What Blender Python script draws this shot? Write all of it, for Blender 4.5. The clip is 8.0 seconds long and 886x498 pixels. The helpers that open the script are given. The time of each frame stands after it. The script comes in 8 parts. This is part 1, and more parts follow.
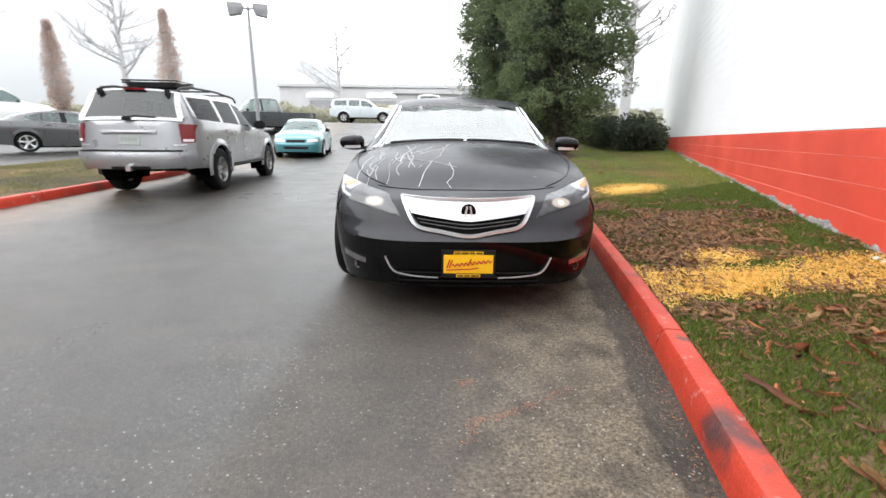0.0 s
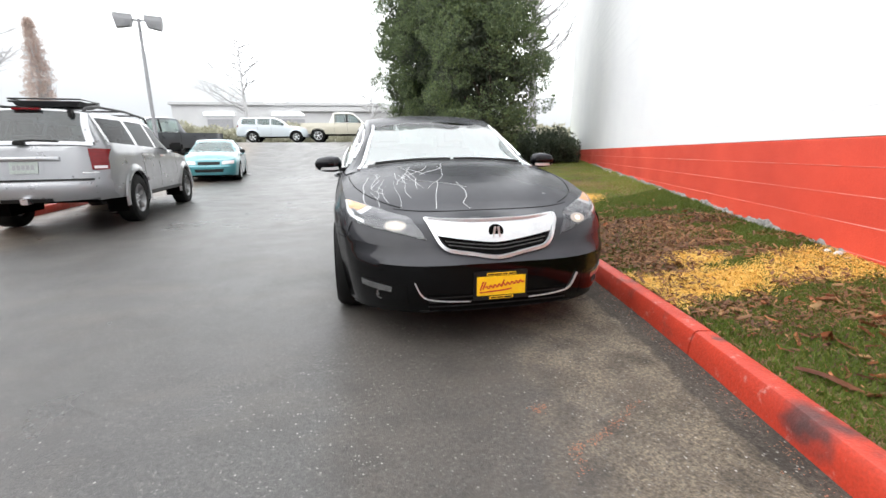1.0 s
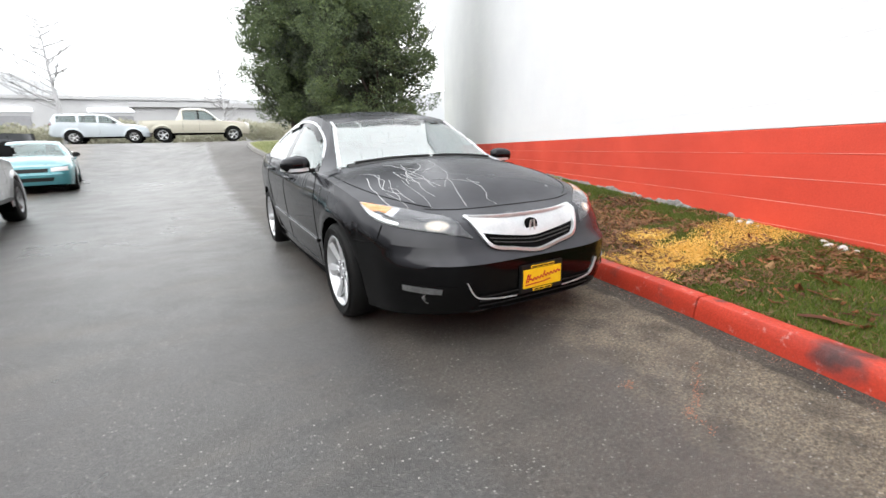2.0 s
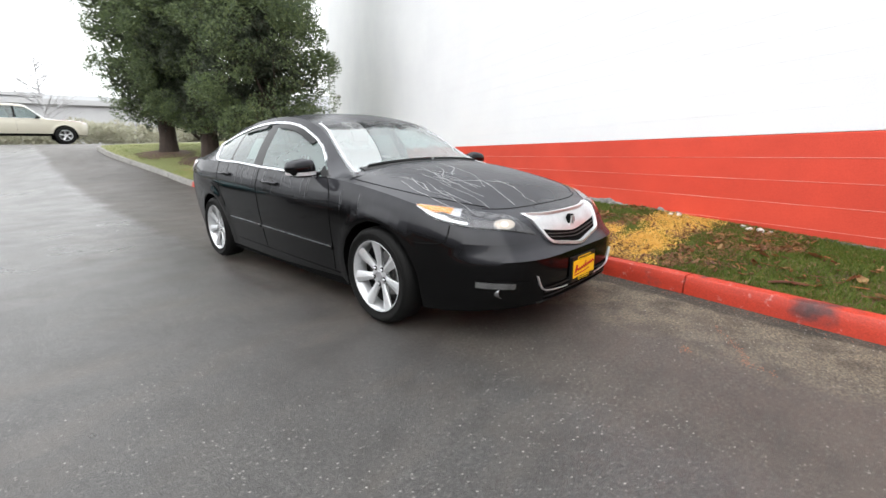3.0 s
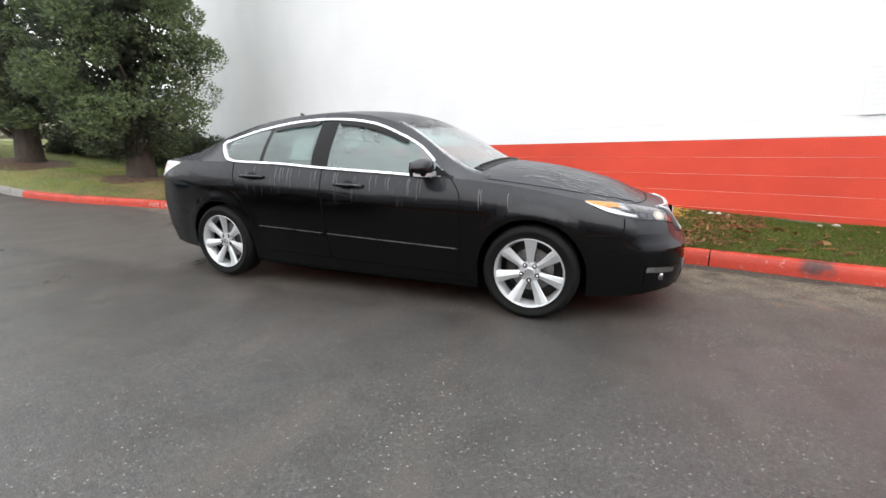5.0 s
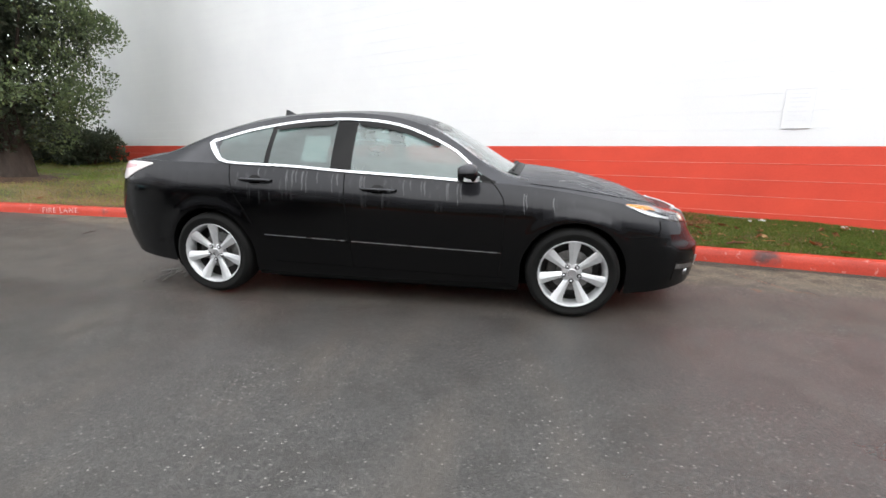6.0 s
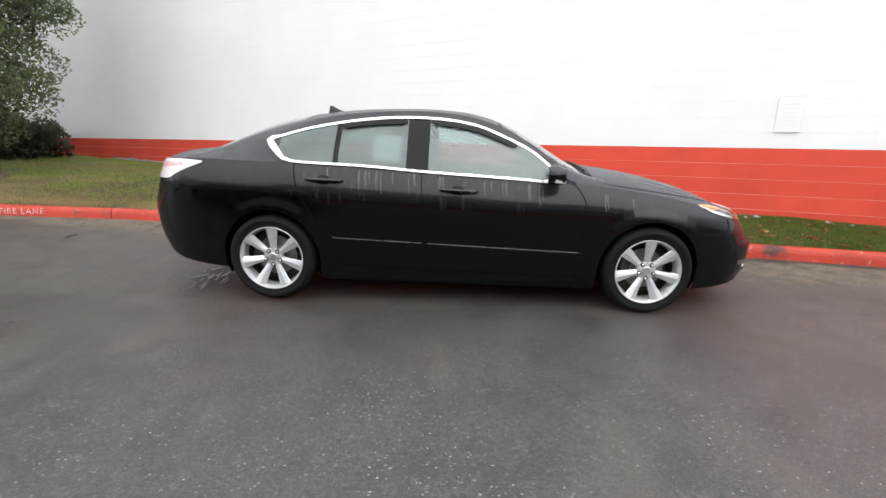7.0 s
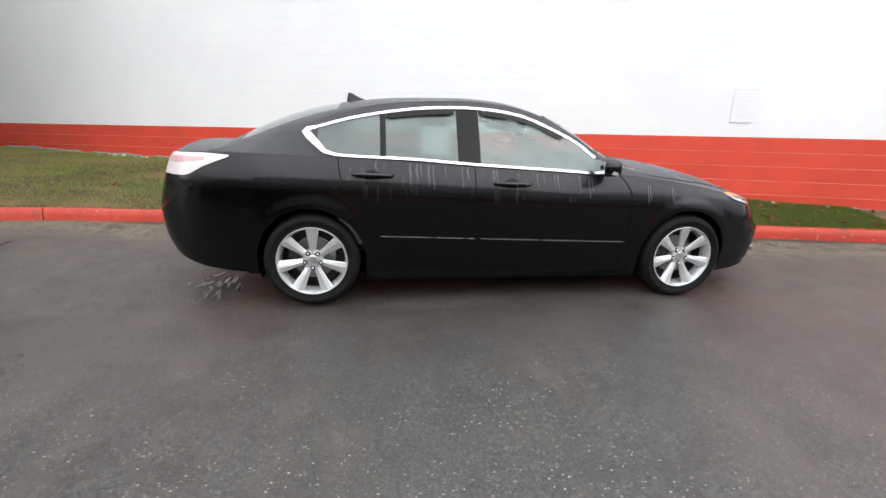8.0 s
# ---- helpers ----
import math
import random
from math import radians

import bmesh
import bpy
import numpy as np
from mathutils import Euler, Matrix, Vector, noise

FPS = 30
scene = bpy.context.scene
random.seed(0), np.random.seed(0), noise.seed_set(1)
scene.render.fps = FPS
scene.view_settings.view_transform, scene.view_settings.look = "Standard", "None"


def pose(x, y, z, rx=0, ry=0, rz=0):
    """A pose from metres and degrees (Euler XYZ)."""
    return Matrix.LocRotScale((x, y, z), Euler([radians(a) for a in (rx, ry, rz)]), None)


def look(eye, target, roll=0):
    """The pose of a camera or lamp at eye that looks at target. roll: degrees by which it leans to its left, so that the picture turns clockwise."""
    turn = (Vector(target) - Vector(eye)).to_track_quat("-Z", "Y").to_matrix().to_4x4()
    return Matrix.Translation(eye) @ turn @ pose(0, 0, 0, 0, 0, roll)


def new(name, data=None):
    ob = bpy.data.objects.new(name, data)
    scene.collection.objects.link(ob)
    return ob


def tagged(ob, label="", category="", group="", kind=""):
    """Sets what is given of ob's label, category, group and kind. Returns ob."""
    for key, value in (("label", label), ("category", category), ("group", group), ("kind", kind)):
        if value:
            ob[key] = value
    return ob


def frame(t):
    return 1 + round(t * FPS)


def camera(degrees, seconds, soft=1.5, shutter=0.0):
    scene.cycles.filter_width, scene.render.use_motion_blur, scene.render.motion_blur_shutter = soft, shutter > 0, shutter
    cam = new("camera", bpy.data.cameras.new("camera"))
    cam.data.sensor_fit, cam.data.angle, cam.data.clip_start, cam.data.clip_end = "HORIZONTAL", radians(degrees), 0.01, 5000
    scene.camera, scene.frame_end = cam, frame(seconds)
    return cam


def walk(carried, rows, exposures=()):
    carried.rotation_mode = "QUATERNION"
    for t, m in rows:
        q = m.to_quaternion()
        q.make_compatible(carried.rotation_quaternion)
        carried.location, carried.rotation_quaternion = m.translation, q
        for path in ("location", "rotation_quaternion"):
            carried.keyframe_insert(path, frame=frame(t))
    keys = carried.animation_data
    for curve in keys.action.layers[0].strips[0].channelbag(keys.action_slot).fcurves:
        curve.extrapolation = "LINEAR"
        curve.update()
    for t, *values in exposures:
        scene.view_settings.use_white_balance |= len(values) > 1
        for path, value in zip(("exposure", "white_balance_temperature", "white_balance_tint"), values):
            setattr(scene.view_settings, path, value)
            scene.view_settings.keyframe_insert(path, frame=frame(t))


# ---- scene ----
cam = camera(90.70, 8.0, shutter=0.25)
PATH = [
    (0, (-0.156, -3.413, 1.089), (-0.149, -1.478, 0.584), 0.6),
    (0.5, (-0.455, -3.399, 1.109), (-0.217, -1.474, 0.621), -2.2),
    (1, (-0.790, -3.248, 1.111), (-0.402, -1.335, 0.674), -0.8),
    (1.5, (-1.189, -3.054, 1.123), (-0.529, -1.219, 0.683), -0.2),
    (1.7, (-1.387, -2.987, 1.125), (-0.604, -1.202, 0.676), -1.3),
    (2.8, (-2.423, -2.355, 1.142), (-1.108, -0.920, 0.682), -1.0),
    (3, (-2.592, -2.239, 1.138), (-1.192, -0.885, 0.685), -1.5),
    (3.5, (-2.963, -1.876, 1.123), (-1.456, -0.646, 0.657), -2.3),
    (4, (-3.257, -1.475, 1.119), (-1.657, -0.365, 0.661), 0.6),
    (4.5, (-3.539, -1.055, 1.164), (-1.832, -0.126, 0.689), -0.1),
    (4.7, (-3.609, -0.865, 1.158), (-1.878, 0.020, 0.688), -0.8),
    (5.8, (-3.965, 0.219, 1.229), (-2.050, 0.557, 0.763), 0.1),
    (6, (-3.963, 0.408, 1.223), (-2.046, 0.726, 0.748), 0.1),
    (6.5, (-3.994, 0.901, 1.245), (-2.059, 1.092, 0.775), 1.2),
    (7, (-4.024, 1.380, 1.249), (-2.087, 1.449, 0.757), 0.9),
    (7.5, (-3.948, 1.846, 1.261), (-2.017, 1.781, 0.745), 2.2),
    (8, (-3.870, 2.306, 1.282), (-1.968, 2.024, 0.731), 1.2),
]
walk(cam, [(t, look(eye, target, roll)) for t, eye, target, roll in PATH], [(0, 0.10), (1.5, 0.06), (3.0, -0.04), (4.5, -0.02), (6, -0.07), (8, -0.12)])

# ---- world and light ----
world = bpy.data.worlds.new("sky")
scene.world = world
world.use_nodes = True
wn, wl = world.node_tree.nodes, world.node_tree.links
sky = wn.new("ShaderNodeTexSky")
sky.sky_type, sky.sun_disc = "NISHITA", False
sky.sun_elevation, sky.sun_rotation = radians(44), radians(236)
sky.air_density, sky.dust_density = 1.0, 6.0
pale = wn.new("ShaderNodeHueSaturation")
pale.inputs["Saturation"].default_value = 0.1
fogmix = wn.new("ShaderNodeMix")
fogmix.data_type = "RGBA"
fogmix.inputs[0].default_value = 0.82
fogmix.inputs[7].default_value = (30.5, 31.2, 32.0, 1)
wl.new(sky.outputs[0], pale.inputs["Color"])
wl.new(pale.outputs[0], fogmix.inputs[6])
wl.new(fogmix.outputs[2], wn["Background"].inputs[0])
wn["Background"].inputs[1].default_value = 0.1
sun = new("sun", bpy.data.lights.new("sun", "SUN"))
sun.data.energy, sun.data.angle, sun.data.color = 1.25, radians(90), (1.0, 0.98, 0.96)
sun.matrix_world = look((-12, -8, 14), (0, 0, 0))


# ---- materials ----
def nodes_of(name):
    m = bpy.data.materials.new(name)
    m.use_nodes = True
    t = m.node_tree
    return m, t, t.nodes["Principled BSDF"]


def tex_coord(t, scale=(1, 1, 1)):
    c = t.nodes.new("ShaderNodeTexCoord")
    mp = t.nodes.new("ShaderNodeMapping")
    mp.inputs["Scale"].default_value = scale
    t.links.new(c.outputs["Object"], mp.inputs[0])
    return mp.outputs[0]


def noise_node(t, vec, scale, detail=4, rough=0.55):
    n = t.nodes.new("ShaderNodeTexNoise")
    n.inputs["Scale"].default_value, n.inputs["Detail"].default_value, n.inputs["Roughness"].default_value = scale, detail, rough
    t.links.new(vec, n.inputs["Vector"])
    return n.outputs["Fac"]


def ramp(t, fac, stops):
    r = t.nodes.new("ShaderNodeValToRGB")
    e = r.color_ramp.elements
    while len(e) < len(stops):
        e.new(0.5)
    for k, (p, c) in zip(e, stops):
        k.position = p
        k.color = (c, c, c, 1) if isinstance(c, (int, float)) else (*c, 1)
    t.links.new(fac, r.inputs[0])
    return r.outputs[0]


def mixed(t, fac, a, b, mode="MIX"):
    m = t.nodes.new("ShaderNodeMix")
    m.data_type, m.blend_type = "RGBA", mode
    for slot, v in ((0, fac), (6, a), (7, b)):
        if isinstance(v, (int, float)):
            m.inputs[slot].default_value = v
        elif isinstance(v, tuple):
            m.inputs[slot].default_value = (*v, 1)
        else:
            t.links.new(v, m.inputs[slot])
    return m.outputs[2]


def bumped(t, b, height, strength, distance=0.01):
    n = t.nodes.new("ShaderNodeBump")
    n.inputs["Strength"].default_value, n.inputs["Distance"].default_value = strength, distance
    t.links.new(height, n.inputs["Height"])
    t.links.new(n.outputs[0], b.inputs["Normal"])


def surface(name, c1, c2, scale=6.0, rough=(0.5, 0.7), metal=0.0, bump=0.1, fine=60.0, stretch=(1, 1, 1), vary=0.0, coat=0.0):
    """A two-scale surface: colour drift, grain relief, uneven gloss; vary: brightness drift from object to object."""
    m, t, b = nodes_of(name)
    v = tex_coord(t, stretch)
    n1, n2 = noise_node(t, v, scale), noise_node(t, v, fine, 3)
    col = mixed(t, ramp(t, n1, [(0.3, 0.0), (0.7, 1.0)]), c1, c2)
    col = mixed(t, 0.18, col, ramp(t, n2, [(0.25, 0.1), (0.75, 0.9)]), "OVERLAY")
    if vary:
        info = t.nodes.new("ShaderNodeObjectInfo")
        col = mixed(t, vary, col, ramp(t, info.outputs["Random"], [(0.0, 0.15), (1.0, 0.85)]), "OVERLAY")
    t.links.new(col, b.inputs["Base Color"])
    t.links.new(ramp(t, n1, [(0.2, rough[0]), (0.8, rough[1])]), b.inputs["Roughness"])
    b.inputs["Metallic"].default_value = metal
    b.inputs["Coat Weight"].default_value = coat
    b.inputs["Coat Roughness"].default_value = 0.06
    if bump:
        bumped(t, b, n2, bump)
    return m


def glass_material(name, tint, f0=0.06, dew=0.0, gloss=1.0, wiped=None):
    """A thin pane: clear tint below a mirror sheen that grows towards grazing; dew: how much is clouded, by fine
    droplets and by sky reflection painted as a pale veil; wiped: the height above which the veil ends in drips.
    """
    m, t, b = nodes_of(name)
    t.nodes.remove(b)
    tr, gl, mx, lw = (t.nodes.new("ShaderNode" + k) for k in ("BsdfTransparent", "BsdfGlossy", "MixShader", "LayerWeight"))
    tr.inputs[0].default_value = (*tint, 1)
    gl.inputs["Roughness"].default_value = 0.03
    gl.inputs["Color"].default_value = (gloss, gloss, gloss, 1)
    lw.inputs[0].default_value = 0.5
    pw, ma = t.nodes.new("ShaderNodeMath"), t.nodes.new("ShaderNodeMath")
    pw.operation, ma.operation = "POWER", "MULTIPLY_ADD"
    pw.inputs[1].default_value, ma.inputs[1].default_value, ma.inputs[2].default_value = 5.0, 1 - f0, f0
    t.links.new(lw.outputs["Facing"], pw.inputs[0])
    t.links.new(pw.outputs[0], ma.inputs[0])
    clear = tr.outputs[0]
    if dew:
        df, tl, half, dm = (t.nodes.new("ShaderNode" + k) for k in ("BsdfDiffuse", "BsdfTranslucent", "MixShader", "MixShader"))
        for n in (df, tl):
            n.inputs[0].default_value = (0.74, 0.90, 0.88, 1)
        half.inputs[0].default_value = 0.3
        t.links.new(df.outputs[0], half.inputs[1])
        t.links.new(tl.outputs[0], half.inputs[2])
        v = tex_coord(t)
        cloud = mixed(t, 1.0, ramp(t, noise_node(t, v, 2.2, 4), [(0.3, 0.82), (0.7, 1.0)]), ramp(t, noise_node(t, tex_coord(t, (30, 4, 4)), 1.0, 3), [(0.45, 1.0), (0.68, 0.92)]), "MULTIPLY")
        if wiped:
            level, height = t.nodes.new("ShaderNodeSeparateXYZ"), t.nodes.new("ShaderNodeMath")
            t.links.new(tex_coord(t, (0.5, 0.5, 0.5)), level.inputs[0])
            height.operation = "MULTIPLY_ADD"
            height.inputs[1].default_value = 0.08
            t.links.new(noise_node(t, tex_coord(t, (5, 1, 1)), 1.0, 4, 0.6), height.inputs[0])
            t.links.new(level.outputs[2], height.inputs[2])
            misted = ramp(t, height.outputs[0], [(wiped / 2 + 0.038, 1.0), (wiped / 2 + 0.043, 0.0)])
            drips = ramp(t, noise_node(t, tex_coord(t, (26, 1.5, 1.5)), 1.0, 2), [(0.60, 0.0), (0.64, 0.8)])
            misted = mixed(t, 1.0, misted, drips, "LIGHTEN")
            cloud = mixed(t, 1.0, cloud, misted, "MULTIPLY")
            sheen = t.nodes.new("ShaderNodeMath")
            sheen.operation = "MULTIPLY_ADD"
            sheen.inputs[1].default_value, sheen.inputs[2].default_value = f0 - 0.03, 0.03
            t.links.new(misted, sheen.inputs[0])
            t.links.new(sheen.outputs[0], ma.inputs[2])
        q = t.nodes.new("ShaderNodeMath")
        q.operation = "MULTIPLY"
        q.inputs[1].default_value = dew
        t.links.new(cloud, q.inputs[0])
        t.links.new(q.outputs[0], dm.inputs[0])
        t.links.new(tr.outputs[0], dm.inputs[1])
        t.links.new(half.outputs[0], dm.inputs[2])
        clear = dm.outputs[0]
    for a, k in ((ma.outputs[0], 0), (clear, 1), (gl.outputs[0], 2)):
        t.links.new(a, mx.inputs[k])
    t.links.new(mx.outputs[0], t.nodes["Material Output"].inputs[0])
    return m


def glow_material(name, colour, strength):
    m, t, b = nodes_of(name)
    b.inputs["Base Color"].default_value = (*colour, 1)
    b.inputs["Emission Color"].default_value = (*colour, 1)
    b.inputs["Emission Strength"].default_value = strength
    return m


def paint_material(name, c, metal=0.0, rough=0.3, streaks=0.0, film_gloss=(0.05, 0.12)):
    """Car paint under clear coat, with rain film; streaks: pale dried runs down the sides."""
    m, t, b = nodes_of(name)
    v = tex_coord(t)
    flake = noise_node(t, v, 900, 1)
    film = noise_node(t, v, 5, 5)
    col = mixed(t, ramp(t, flake, [(0.4, 0.0), (0.75, 0.3)]), c, tuple(min(1.0, k * 1.6) for k in c))
    if streaks:
        run = noise_node(t, tex_coord(t, (34, 34, 0.8)), 1.0, 2)
        band = noise_node(t, tex_coord(t, (1.7, 1.7, 2.6)), 1.0, 3)
        mask = mixed(t, 1.0, ramp(t, run, [(0.58, 0.0), (0.74, streaks)]), ramp(t, band, [(0.40, 0.0), (0.56, 1.0)]), "MULTIPLY")
        cut = t.nodes.new("ShaderNodeSeparateXYZ")
        t.links.new(v, cut.inputs[0])
        mask = mixed(t, 1.0, mask, ramp(t, cut.outputs[2], [(0.70, 0.0), (0.82, 0.8), (0.95, 1.0)]), "MULTIPLY")
        along = t.nodes.new("ShaderNodeSeparateXYZ")
        t.links.new(tex_coord(t, (1, 0.2, 1)), along.inputs[0])
        mask = mixed(t, 1.0, mask, ramp(t, along.outputs[1], [(0.0, 0.35), (0.13, 0.5), (0.16, 1.0), (0.50, 1.0), (0.53, 0.0)]), "MULTIPLY")
        col = mixed(t, mask, col, (0.20, 0.205, 0.21))
        b.inputs["Specular IOR Level"].default_value = 0.0
        b.inputs["Coat IOR"].default_value = 1.42
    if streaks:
        # fine dew, plus sky sheen painted pale into faces that look upwards
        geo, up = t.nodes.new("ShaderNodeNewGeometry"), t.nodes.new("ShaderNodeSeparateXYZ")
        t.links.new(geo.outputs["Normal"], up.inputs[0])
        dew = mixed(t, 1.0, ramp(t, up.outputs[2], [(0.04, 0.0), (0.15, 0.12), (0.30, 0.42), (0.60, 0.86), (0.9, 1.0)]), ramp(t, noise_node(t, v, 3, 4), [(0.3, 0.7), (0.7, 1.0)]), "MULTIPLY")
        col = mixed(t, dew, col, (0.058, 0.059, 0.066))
    t.links.new(col, b.inputs["Base Color"])
    b.inputs["Metallic"].default_value, b.inputs["Coat Weight"].default_value = metal, 0.66 if streaks else 1.0
    t.links.new(ramp(t, film, [(0.3, rough * 0.7), (0.7, rough * 1.3)]), b.inputs["Roughness"])
    gloss = ramp(t, film, [(0.3, film_gloss[0]), (0.75, film_gloss[1])])
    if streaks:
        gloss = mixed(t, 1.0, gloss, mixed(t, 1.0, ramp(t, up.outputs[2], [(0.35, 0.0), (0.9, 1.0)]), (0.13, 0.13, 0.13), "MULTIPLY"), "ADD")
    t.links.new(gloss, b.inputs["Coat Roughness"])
    return m


def leaf_material(name, c1, c2, c3):
    """Foliage: colour drifts over the plant and from leaf to leaf, and light passes through."""
    m, t, b = nodes_of(name)
    v = tex_coord(t)
    geo = t.nodes.new("ShaderNodeNewGeometry")
    col = mixed(t, ramp(t, noise_node(t, v, 1.3, 3), [(0.35, 0.0), (0.65, 1.0)]), c1, c2)
    col = mixed(t, ramp(t, geo.outputs["Random Per Island"], [(0.45, 0.0), (1.0, 0.85)]), col, c3)
    t.links.new(col, b.inputs["Base Color"])
    b.inputs["Roughness"].default_value = 0.6
    tr, mx = t.nodes.new("ShaderNodeBsdfTranslucent"), t.nodes.new("ShaderNodeMixShader")
    t.links.new(col, tr.inputs[0])
    mx.inputs[0].default_value = 0.3
    t.links.new(b.outputs[0], mx.inputs[1])
    t.links.new(tr.outputs[0], mx.inputs[2])
    t.links.new(mx.outputs[0], t.nodes["Material Output"].inputs[0])
    return m


